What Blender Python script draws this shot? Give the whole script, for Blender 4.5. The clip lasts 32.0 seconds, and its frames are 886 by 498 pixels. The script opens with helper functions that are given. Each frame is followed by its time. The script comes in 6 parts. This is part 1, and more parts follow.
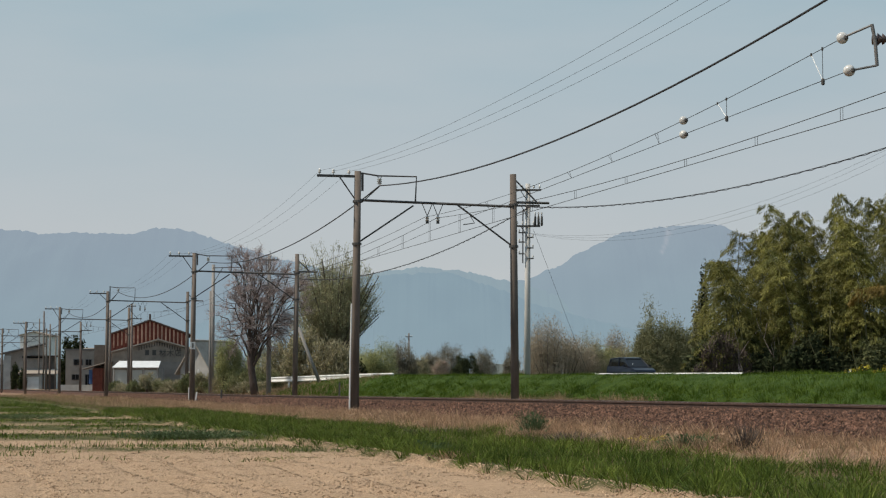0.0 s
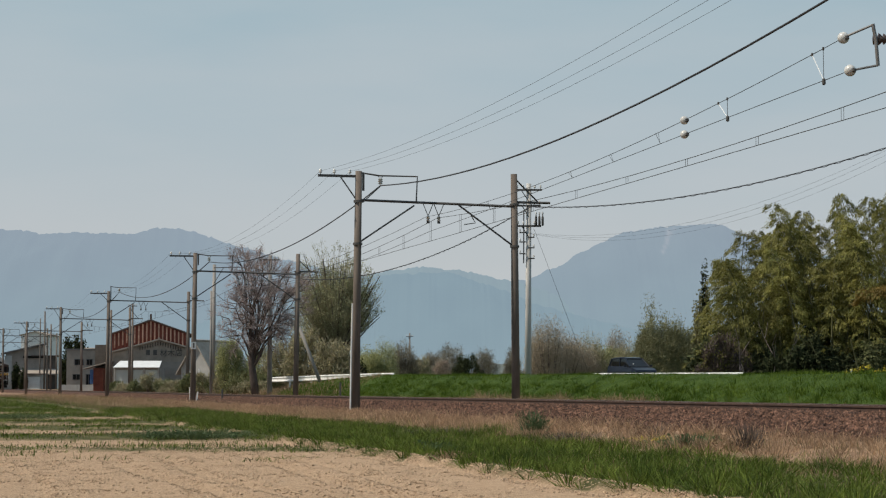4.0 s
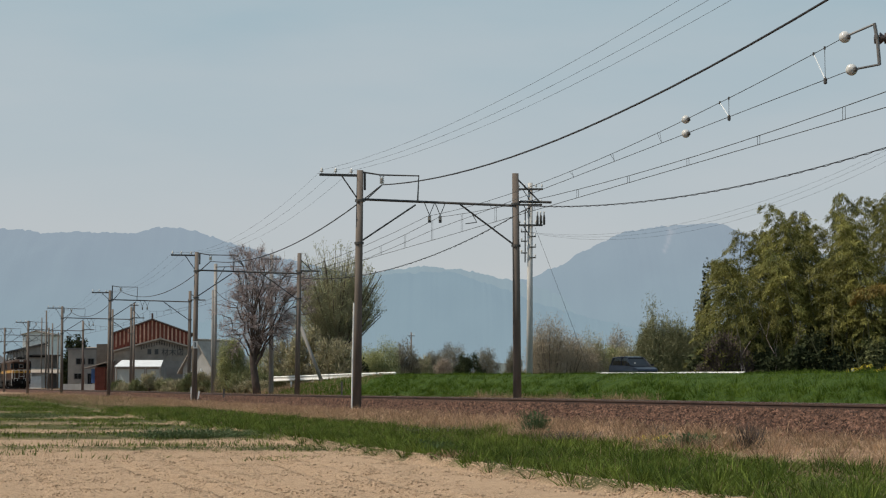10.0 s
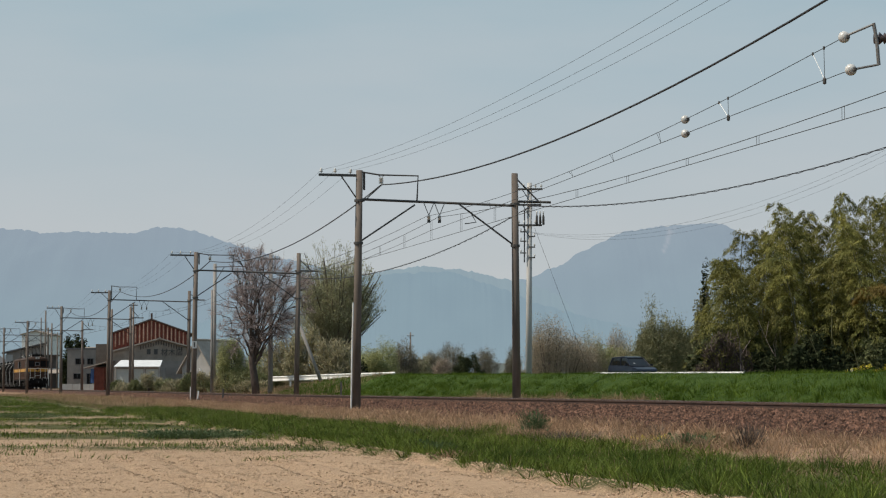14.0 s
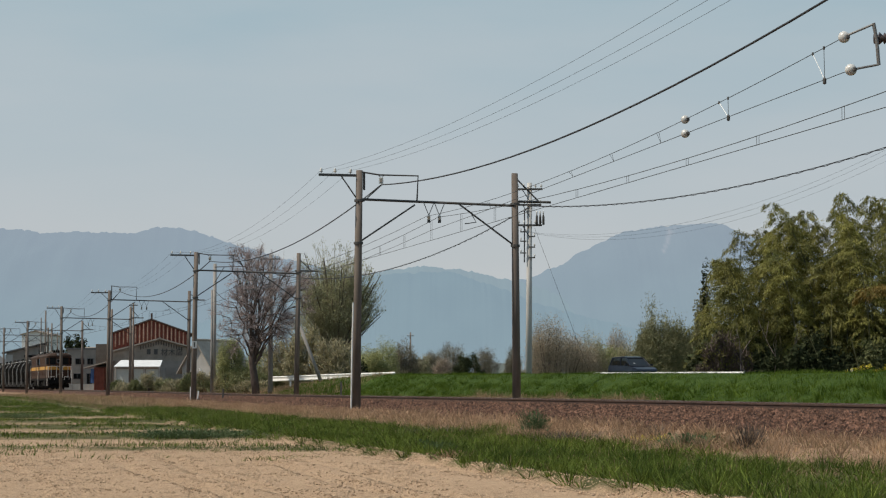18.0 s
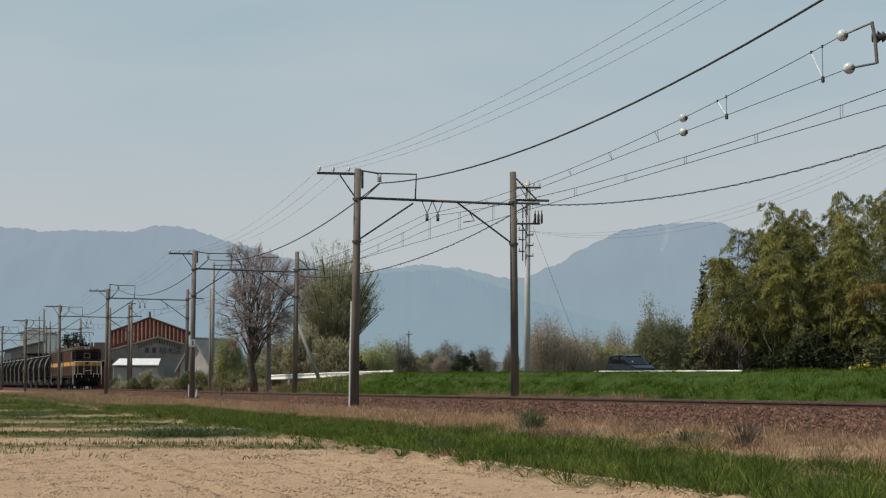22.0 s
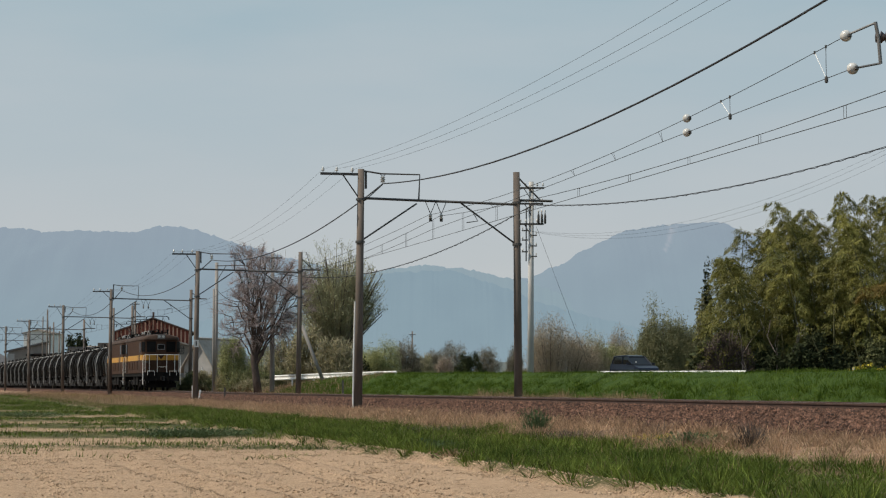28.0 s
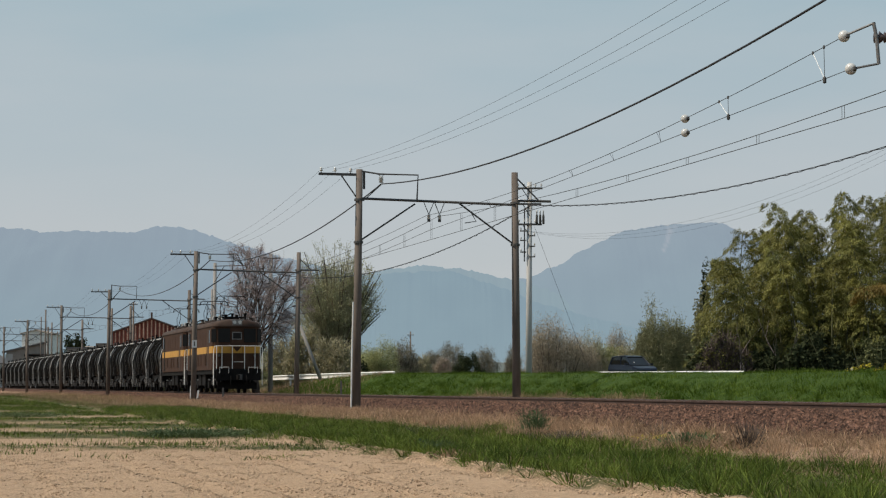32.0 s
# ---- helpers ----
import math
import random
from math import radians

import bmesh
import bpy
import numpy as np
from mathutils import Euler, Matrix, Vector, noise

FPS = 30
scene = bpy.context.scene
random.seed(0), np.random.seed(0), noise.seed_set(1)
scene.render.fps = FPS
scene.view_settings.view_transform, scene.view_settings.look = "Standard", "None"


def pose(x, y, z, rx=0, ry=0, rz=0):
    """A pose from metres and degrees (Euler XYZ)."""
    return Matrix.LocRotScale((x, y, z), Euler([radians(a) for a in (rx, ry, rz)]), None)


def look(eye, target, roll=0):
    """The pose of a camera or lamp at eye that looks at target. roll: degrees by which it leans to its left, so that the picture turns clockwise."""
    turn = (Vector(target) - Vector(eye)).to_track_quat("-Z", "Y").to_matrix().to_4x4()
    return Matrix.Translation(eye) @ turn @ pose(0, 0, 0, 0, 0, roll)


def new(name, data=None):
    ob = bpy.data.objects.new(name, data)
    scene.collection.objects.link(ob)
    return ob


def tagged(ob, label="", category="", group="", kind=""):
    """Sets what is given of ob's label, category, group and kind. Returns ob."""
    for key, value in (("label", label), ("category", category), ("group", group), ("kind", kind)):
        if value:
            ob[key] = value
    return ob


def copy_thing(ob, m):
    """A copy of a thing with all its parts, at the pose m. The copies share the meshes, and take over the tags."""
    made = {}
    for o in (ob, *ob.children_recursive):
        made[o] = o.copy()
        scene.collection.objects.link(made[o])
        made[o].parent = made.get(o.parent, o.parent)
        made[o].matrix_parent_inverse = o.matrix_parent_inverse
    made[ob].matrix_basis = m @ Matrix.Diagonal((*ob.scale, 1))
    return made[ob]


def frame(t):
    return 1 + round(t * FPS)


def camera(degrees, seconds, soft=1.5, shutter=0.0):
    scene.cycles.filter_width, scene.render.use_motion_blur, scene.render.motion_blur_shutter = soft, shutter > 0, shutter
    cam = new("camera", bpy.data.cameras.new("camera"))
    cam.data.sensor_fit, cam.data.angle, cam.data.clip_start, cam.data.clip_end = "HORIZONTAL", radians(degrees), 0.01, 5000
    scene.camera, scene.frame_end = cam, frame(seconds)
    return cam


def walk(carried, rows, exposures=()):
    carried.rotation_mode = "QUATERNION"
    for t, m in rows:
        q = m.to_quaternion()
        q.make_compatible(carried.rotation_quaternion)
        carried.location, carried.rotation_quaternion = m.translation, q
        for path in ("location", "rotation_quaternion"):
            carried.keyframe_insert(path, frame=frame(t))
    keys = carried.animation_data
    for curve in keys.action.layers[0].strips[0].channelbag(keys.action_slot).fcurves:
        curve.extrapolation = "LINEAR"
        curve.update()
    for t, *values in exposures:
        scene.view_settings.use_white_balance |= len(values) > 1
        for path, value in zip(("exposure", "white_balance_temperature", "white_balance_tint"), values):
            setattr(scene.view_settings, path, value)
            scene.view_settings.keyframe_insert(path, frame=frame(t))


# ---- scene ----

# camera: a long lens on a tripod at the edge of a field, trembling a little in the wind
EYE_Z = 1.2
cam = camera(23.62, 32.0, soft=1.2)
SHAKE = [(0, -0.043, 0.023), (0.5, -0.023, 0.042), (1, -0.019, 0.011), (1.5, -0.047, 0.046), (2, -0.039, 0.023), (2.5, -0.023, 0.023), (3, 0.000, -0.016),
         (3.5, -0.023, 0.023), (5.5, 0.000, 0.004), (6, -0.015, 0.023), (6.5, -0.028, 0.023), (7, -0.019, 0.000), (7.5, -0.004, 0.000), (8, -0.023, 0.035),
         (8.5, 0.000, 0.000), (9, 0.000, 0.000), (9.5, 0.023, -0.024), (10, 0.019, 0.000), (10.5, 0.023, -0.016), (11, 0.000, 0.008)]
SHAKE += [(11.5, -0.004, 0.000), (12, 0.023, -0.016), (12.5, 0.000, 0.000), (13, 0.023, 0.000), (13.5, -0.023, 0.000), (14, 0.000, 0.000), (14.5, 0.000, 0.000),
          (16.5, 0.000, -0.023), (17, 0.000, 0.000), (17.5, 0.000, 0.000), (18, 0.000, 0.000), (18.5, 0.000, -0.023), (19, 0.000, 0.000), (19.5, 0.023, -0.024),
          (20, 0.039, -0.024), (20.5, 0.047, -0.047), (21, 0.070, -0.063), (21.5, -0.024, -0.039), (22, -0.046, -0.043), (22.5, 0.047, -0.047)]
SHAKE += [(23, 0.000, -0.024), (23.5, 0.000, -0.047), (24, -0.047, -0.024), (24.5, -0.023, -0.024), (25, -0.070, 0.000), (25.5, -0.094, -0.008),
          (27.5, -0.055, 0.023), (28, 0.047, -0.032), (28.5, 0.070, -0.047), (29, 0.019, -0.039), (29.5, 0.023, -0.024), (30, 0.023, -0.024),
          (30.5, 0.000, -0.024), (31, 0.000, -0.024), (31.5, 0.000, -0.020), (32, 0.000, -0.023)]
walk(cam, [(t, pose(0, 0, EYE_Z, 93.685 + tilt, 0, pan)) for t, pan, tilt in SHAKE])

# light: hazy spring sky, sun high on the left
SUN_FROM = Vector((-0.66, -0.15, 0.92)).normalized()
world = bpy.data.worlds.new("sky")
scene.world = world
world.use_nodes = True
wn = world.node_tree
sky = wn.nodes.new("ShaderNodeTexSky")
sky.sky_type = "NISHITA"
sky.sun_disc = False
sky.sun_elevation = math.asin(SUN_FROM.z)
sky.sun_rotation = math.atan2(SUN_FROM.x, SUN_FROM.y)
sky.air_density, sky.dust_density, sky.ozone_density, sky.altitude = 1.0, 1.5, 1.0, 0
wn.nodes["Background"].inputs[1].default_value = 1.0


def hazy_sky():
    """Clear sky paled by spring haze that thickens towards the horizon, with faint streaks of high cloud."""
    L, N = wn.links.new, wn.nodes.new
    tc = N("ShaderNodeTexCoord")
    xyz = N("ShaderNodeSeparateXYZ")
    L(tc.outputs["Generated"], xyz.inputs[0])
    ramp = N("ShaderNodeValToRGB")
    stops = [(0.0, HORIZON), (0.075, (0.505, 0.545, 0.575)), (0.21, (0.335, 0.475, 0.535)), (0.6, (0.24, 0.37, 0.48)), (1.0, (0.20, 0.32, 0.45))]
    while len(ramp.color_ramp.elements) < len(stops):
        ramp.color_ramp.elements.new(0.5)
    for e, (pos, c) in zip(ramp.color_ramp.elements, stops):
        e.position, e.color = pos, (*c, 1)
    L(xyz.outputs[2], ramp.inputs[0])
    scale = N("ShaderNodeMix")
    scale.data_type, scale.blend_type = "RGBA", "MULTIPLY"
    scale.inputs[0].default_value = 1.0
    scale.inputs[7].default_value = (0.10, 0.10, 0.10, 1)
    L(sky.outputs[0], scale.inputs[6])
    mix = N("ShaderNodeMix")
    mix.data_type = "RGBA"
    mix.inputs[0].default_value = 0.85
    L(scale.outputs[2], mix.inputs[6]), L(ramp.outputs[0], mix.inputs[7])
    mp = N("ShaderNodeMapping")
    mp.inputs["Scale"].default_value, mp.inputs["Rotation"].default_value = (5, 5, 22), (0, radians(12), 0)
    L(tc.outputs["Generated"], mp.inputs[0])
    n = N("ShaderNodeTexNoise")
    n.inputs["Scale"].default_value, n.inputs["Detail"].default_value = 1.0, 5
    L(mp.outputs[0], n.inputs[0])
    r2 = N("ShaderNodeValToRGB")
    r2.color_ramp.elements[0].position, r2.color_ramp.elements[1].position = 0.42, 0.72
    r2.color_ramp.elements[0].color, r2.color_ramp.elements[1].color = (0, 0, 0, 1), (0.30, 0.30, 0.30, 1)
    L(n.outputs[0], r2.inputs[0])
    cl = N("ShaderNodeMix")
    cl.data_type = "RGBA"
    L(r2.outputs[0], cl.inputs[0]), L(mix.outputs[2], cl.inputs[6])
    cl.inputs[7].default_value = (0.56, 0.575, 0.59, 1)
    L(cl.outputs[2], wn.nodes["Background"].inputs[0])


HORIZON = (0.55, 0.575, 0.59)
hazy_sky()
sun = new("sun", bpy.data.lights.new("sun", "SUN"))
sun.data.energy, sun.data.angle, sun.data.color = 4.2, radians(0.6), (1.0, 0.89, 0.74)
sun.matrix_world = look((0, 0, 60), Vector((0, 0, 60)) - SUN_FROM)
scene.view_settings.exposure = 0.0

# ---------------------------------------------------------------- materials
MATS = {}


def mat(name, c1, c2, scale=6.0, rough=0.8, metal=0.0, bump=0.3, fine=40.0, island=0.0, rnd=0.0, spec=0.3, stretch=(1, 1, 1), glow=None, thin=0.0, coat=0.0):
    """Two-colour noise at two scales, fine relief, and shifts of value by island or object."""
    m = bpy.data.materials.new(name)
    m.use_nodes = True
    t = m.node_tree
    L, N = t.links.new, t.nodes.new
    p = t.nodes["Principled BSDF"]
    tc = N("ShaderNodeTexCoord")
    mp = N("ShaderNodeMapping")
    mp.inputs["Scale"].default_value = stretch
    L(tc.outputs["Object"], mp.inputs[0])
    n1, n2 = N("ShaderNodeTexNoise"), N("ShaderNodeTexNoise")
    n1.inputs["Scale"].default_value, n1.inputs["Detail"].default_value = scale, 6
    n2.inputs["Scale"].default_value, n2.inputs["Detail"].default_value = fine, 4
    L(mp.outputs[0], n1.inputs[0]), L(mp.outputs[0], n2.inputs[0])
    add = N("ShaderNodeMath")
    add.operation = "MULTIPLY_ADD"
    L(n2.outputs[0], add.inputs[0])
    add.inputs[1].default_value = 0.45
    sub = N("ShaderNodeMath")
    sub.operation = "SUBTRACT"
    L(n1.outputs[0], sub.inputs[0])
    sub.inputs[1].default_value = 0.22
    L(sub.outputs[0], add.inputs[2])
    ramp = N("ShaderNodeValToRGB")
    ramp.color_ramp.elements[0].position, ramp.color_ramp.elements[1].position = 0.3, 0.7
    ramp.color_ramp.elements[0].color, ramp.color_ramp.elements[1].color = (*c1, 1), (*c2, 1)
    L(add.outputs[0], ramp.inputs[0])
    col = ramp.outputs[0]
    for amount, node, out in ((island, "ShaderNodeNewGeometry", "Random Per Island"), (rnd, "ShaderNodeObjectInfo", "Random")):
        if amount:
            src = N(node)
            mr = N("ShaderNodeMapRange")
            mr.inputs["To Min"].default_value, mr.inputs["To Max"].default_value = 1 - amount, 1 + amount
            L(src.outputs[out], mr.inputs[0])
            hs = N("ShaderNodeHueSaturation")
            L(mr.outputs[0], hs.inputs["Value"]), L(col, hs.inputs["Color"])
            col = hs.outputs[0]
    L(col, p.inputs["Base Color"])
    p.inputs["Roughness"].default_value, p.inputs["Metallic"].default_value = rough, metal
    p.inputs["Specular IOR Level"].default_value = spec
    p.inputs["Coat Weight"].default_value = coat
    if bump:
        b = N("ShaderNodeBump")
        b.inputs["Strength"].default_value, b.inputs["Distance"].default_value = bump, 0.02
        L(add.outputs[0], b.inputs["Height"]), L(b.outputs[0], p.inputs["Normal"])
    if glow:
        p.inputs["Emission Color"].default_value, p.inputs["Emission Strength"].default_value = (*glow[:3], 1), glow[3]
    if thin:
        tr, mx = N("ShaderNodeBsdfTranslucent"), N("ShaderNodeMixShader")
        L(col, tr.inputs[0])
        mx.inputs[0].default_value = thin
        L(p.outputs[0], mx.inputs[1]), L(tr.outputs[0], mx.inputs[2])
        L(mx.outputs[0], t.nodes["Material Output"].inputs[0])
    MATS[name] = m
    return m


concrete = mat("weathered_concrete", (0.106, 0.088, 0.075), (0.185, 0.154, 0.133), 1.2, 0.9, bump=0.25, stretch=(3, 3, 0.6), rnd=0.12)
pale_concrete = mat("pale_concrete", (0.40, 0.395, 0.38), (0.54, 0.53, 0.51), 1.2, 0.9, bump=0.2, stretch=(3, 3, 0.6), rnd=0.1)
steel = mat("galvanised_steel", (0.16, 0.16, 0.16), (0.26, 0.255, 0.25), 5, 0.6, 0.5, 0.1)
dark_steel = mat("dark_painted_steel", (0.06, 0.06, 0.06), (0.10, 0.095, 0.09), 5, 0.6, 0.2, 0.1)
wire_mat = mat("blackened_wire", (0.03, 0.03, 0.035), (0.05, 0.05, 0.055), 4, 0.6, 0.2, 0)
copper = mat("weathered_copper_wire", (0.045, 0.045, 0.045), (0.075, 0.073, 0.07), 4, 0.5, 0.4, 0)
porcelain = mat("white_porcelain", (0.42, 0.42, 0.41), (0.62, 0.62, 0.60), 9, 0.25, 0, 0.02, spec=0.5)
brown_porcelain = mat("brown_porcelain", (0.05, 0.035, 0.03), (0.09, 0.065, 0.06), 9, 0.3, 0, 0.02, spec=0.5)
rust = mat("rusty_rail", (0.055, 0.035, 0.028), (0.10, 0.06, 0.045), 3, 0.75, 0.3, 0.2)
grey_concrete = mat("grey_concrete", (0.20, 0.19, 0.18), (0.30, 0.285, 0.27), 1.2, 0.9, bump=0.2, stretch=(3, 3, 0.6), rnd=0.15)
railtop = mat("worn_rail_head", (0.30, 0.28, 0.26), (0.42, 0.40, 0.38), 3, 0.35, 0.9, 0.05)
sleeper_mat = mat("old_sleeper", (0.12, 0.095, 0.08), (0.20, 0.165, 0.14), 5, 0.9, 0, 0.4, stretch=(1, 6, 6), rnd=0.2)
stone_mat = mat("rusty_ballast_stone", (0.026, 0.014, 0.010), (0.16, 0.088, 0.062), 9, 0.95, 0, 0.3, island=0.75)
blade_mat = mat("spring_grass_blade", (0.02, 0.045, 0.008), (0.148, 0.188, 0.034), 1.6, 0.6, 0, 0, fine=7, island=0.65, thin=0.24, spec=0.1)
bank_mat = mat("lush_bank_grass", (0.022, 0.052, 0.005), (0.115, 0.165, 0.026), 1.6, 0.8, 0, 0, fine=6, island=0.3, thin=0.12, spec=0.05)
dry_mat = mat("dry_grass_blade", (0.18, 0.112, 0.07), (0.47, 0.325, 0.205), 1.2, 0.8, 0, 0, fine=9, island=0.5, thin=0.3)
weed_mat = mat("dark_weed", (0.05, 0.085, 0.035), (0.095, 0.13, 0.06), 4, 0.8, 0, 0, island=0.3, thin=0.2)
dead_mat = mat("dead_weed_stalk", (0.06, 0.05, 0.045), (0.12, 0.10, 0.085), 4, 0.9, 0, 0, island=0.3)
asphalt = mat("asphalt", (0.045, 0.045, 0.047), (0.07, 0.07, 0.07), 3, 0.9, 0, 0.2)
white_paint = mat("white_paint", (0.68, 0.68, 0.66), (0.80, 0.80, 0.78), 4, 0.5, 0, 0.05, rnd=0.06)
brown_paint = mat("weathered_brown_paint", (0.043, 0.022, 0.014), (0.068, 0.038, 0.026), 1.5, 0.65, 0, 0.05, spec=0.08)
roof_paint = mat("sooty_roof_paint", (0.038, 0.022, 0.016), (0.065, 0.041, 0.031), 2.0, 0.8, 0, 0.1)
yellow_paint = mat("yellow_paint", (0.4, 0.195, 0.028), (0.52, 0.275, 0.042), 2, 0.5, 0, 0.05)
black_paint = mat("grimy_black_paint", (0.005, 0.005, 0.005), (0.016, 0.014, 0.013), 2.5, 0.8, 0.0, 0.15, rnd=0.15, spec=0.12)
tank_paint = mat("dusty_black_tank", (0.001, 0.001, 0.0012), (0.034, 0.033, 0.033), 1.6, 0.42, 0.0, 0.25, fine=7, stretch=(2.2, 1, 0.35), rnd=0.45, spec=0.16)
pale_dust = mat("cement_dusted_steel", (0.16, 0.155, 0.15), (0.48, 0.47, 0.45), 3, 0.7, 0.1, 0.1)
glass = mat("dark_window_glass", (0.004, 0.0045, 0.005), (0.008, 0.009, 0.01), 1, 0.15, 0, 0, spec=0.15)
lamp_glass = mat("headlamp_glass", (0.45, 0.45, 0.43), (0.6, 0.6, 0.58), 2, 0.15, 0, 0, spec=0.6)
bark = mat("brown_bark", (0.055, 0.042, 0.035), (0.11, 0.085, 0.075), 5, 0.95, 0, 0.6, stretch=(2, 2, 0.5))
twig_mat = mat("red_brown_twigs", (0.25, 0.195, 0.185), (0.38, 0.315, 0.30), 4, 0.9, 0, 0, island=0.2)
willow_leaf = mat("young_willow_leaf", (0.26, 0.265, 0.135), (0.42, 0.42, 0.245), 1.0, 0.7, 0, 0, fine=4, island=0.3, thin=0.3)
bush_leaf = mat("pale_bush_leaf", (0.23, 0.245, 0.10), (0.37, 0.375, 0.18), 0.8, 0.7, 0, 0, fine=3, island=0.35, thin=0.3)
grey_leaf = mat("grey_green_leaf", (0.17, 0.18, 0.095), (0.31, 0.30, 0.17), 0.8, 0.7, 0, 0, fine=3, island=0.35, thin=0.4)
# evergreen foliage; its darkness also paints the shade inside the bamboo
dark_leaf = mat("dark_evergreen_and_shade_leaf", (0.025, 0.034, 0.016), (0.058, 0.068, 0.032), 0.9, 0.8, 0, 0, fine=3, island=0.35, thin=0.1, spec=0.1)
hedge_leaf = mat("olive_hedge_leaf", (0.20, 0.195, 0.095), (0.33, 0.31, 0.165), 0.8, 0.8, 0, 0, fine=3, island=0.35, thin=0.2)
shrub_leaf = mat("dull_green_shrub_leaf", (0.10, 0.115, 0.05), (0.21, 0.22, 0.10), 0.8, 0.8, 0, 0, fine=3, island=0.35, thin=0.25)
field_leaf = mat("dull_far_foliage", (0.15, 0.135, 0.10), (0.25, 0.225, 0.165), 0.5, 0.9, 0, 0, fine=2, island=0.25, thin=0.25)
# these leaves, and haze_twig below, are paled to mix some haze into the colour
haze_leaf = mat("haze_paled_foliage", (0.29, 0.245, 0.185), (0.41, 0.35, 0.28), 0.5, 0.9, 0, 0, fine=2, island=0.3, thin=0.35)
blossom_leaf = mat("faint_pink_blossom", (0.32, 0.22, 0.21), (0.46, 0.34, 0.32), 0.8, 0.8, 0, 0, fine=3, island=0.3, thin=0.3)
bamboo_leaf = mat("bamboo_leaf", (0.05, 0.063, 0.015), (0.262, 0.245, 0.062), 0.7, 0.6, 0, 0, fine=1.6, island=0.35, rnd=0.28, thin=0.24)
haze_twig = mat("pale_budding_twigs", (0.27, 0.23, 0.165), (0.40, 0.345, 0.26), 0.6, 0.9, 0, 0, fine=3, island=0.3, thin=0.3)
olive_twig = mat("olive_budding_twigs", (0.27, 0.243, 0.15), (0.42, 0.38, 0.255), 0.6, 0.9, 0, 0, fine=3, island=0.3, thin=0.3)
bamboo_gold = mat("yellowing_bamboo_leaf", (0.17, 0.12, 0.03), (0.26, 0.18, 0.045), 0.6, 0.6, 0, 0, fine=2, island=0.3, thin=0.3)
culm_mat = mat("bamboo_culm", (0.06, 0.065, 0.03), (0.11, 0.105, 0.05), 3, 0.5, 0, 0.05, stretch=(1, 1, 0.3), rnd=0.2)
flower_mat = mat("yellow_rape_flower", (0.50, 0.40, 0.03), (0.65, 0.55, 0.06), 3, 0.7, 0, 0, island=0.2, thin=0.2)
red_wall = mat("red_brown_boards", (0.095, 0.026, 0.02), (0.20, 0.06, 0.042), 1.5, 0.8, 0, 0.2, stretch=(3, 3, 0.4))
batten_mat = mat("weathered_batten", (0.30, 0.16, 0.115), (0.52, 0.34, 0.26), 3, 0.9, 0, 0.2, rnd=0.2)
grey_wall = mat("grey_plaster", (0.22, 0.193, 0.172), (0.31, 0.275, 0.247), 1.0, 0.9, 0, 0.15)
annex_wall = mat("pale_grey_boards", (0.22, 0.185, 0.155), (0.34, 0.29, 0.245), 1.2, 0.9, 0, 0.15)
annex_roof = mat("dusty_brown_roof", (0.28, 0.24, 0.205), (0.40, 0.35, 0.30), 1.5, 0.8, 0, 0.2)
brown_wall = mat("dark_cladding", (0.07, 0.058, 0.05), (0.12, 0.104, 0.092), 1.5, 0.85, 0, 0.15)
pale_wall = mat("pale_wall", (0.32, 0.315, 0.30), (0.44, 0.43, 0.415), 1.2, 0.8, 0, 0.1)
tile_roof = mat("grey_roof_tiles", (0.1, 0.095, 0.095), (0.18, 0.17, 0.168), 2.0, 0.7, 0, 0.4, stretch=(4, 1, 1))
brown_roof = mat("rusty_sheet_roof", (0.075, 0.052, 0.044), (0.13, 0.092, 0.078), 1.5, 0.7, 0.1, 0.3)
white_roof = mat("white_sheet_roof", (0.58, 0.60, 0.61), (0.70, 0.72, 0.73), 2.0, 0.5, 0, 0.1)
blue_mat = mat("blue_sheet", (0.05, 0.10, 0.24), (0.08, 0.15, 0.32), 2, 0.7, 0, 0.1)
red_mat = mat("rusty_red_sheet", (0.14, 0.04, 0.028), (0.22, 0.07, 0.045), 2, 0.7, 0, 0.1)
greenhouse_mat = mat("milky_greenhouse_film", (0.36, 0.385, 0.37), (0.46, 0.485, 0.465), 1, 0.4, 0, 0)
car_paint = mat("dark_blue_car_paint", (0.006, 0.009, 0.018), (0.009, 0.013, 0.025), 2, 0.3, 0.0, 0, coat=0.1, spec=0.25)
car_glass = mat("car_window_glass", (0.006, 0.007, 0.008), (0.012, 0.013, 0.014), 1, 0.08, 0, 0, spec=0.35)
tyre_mat = mat("tyre_rubber", (0.015, 0.015, 0.015), (0.03, 0.03, 0.03), 8, 0.9, 0, 0.2)


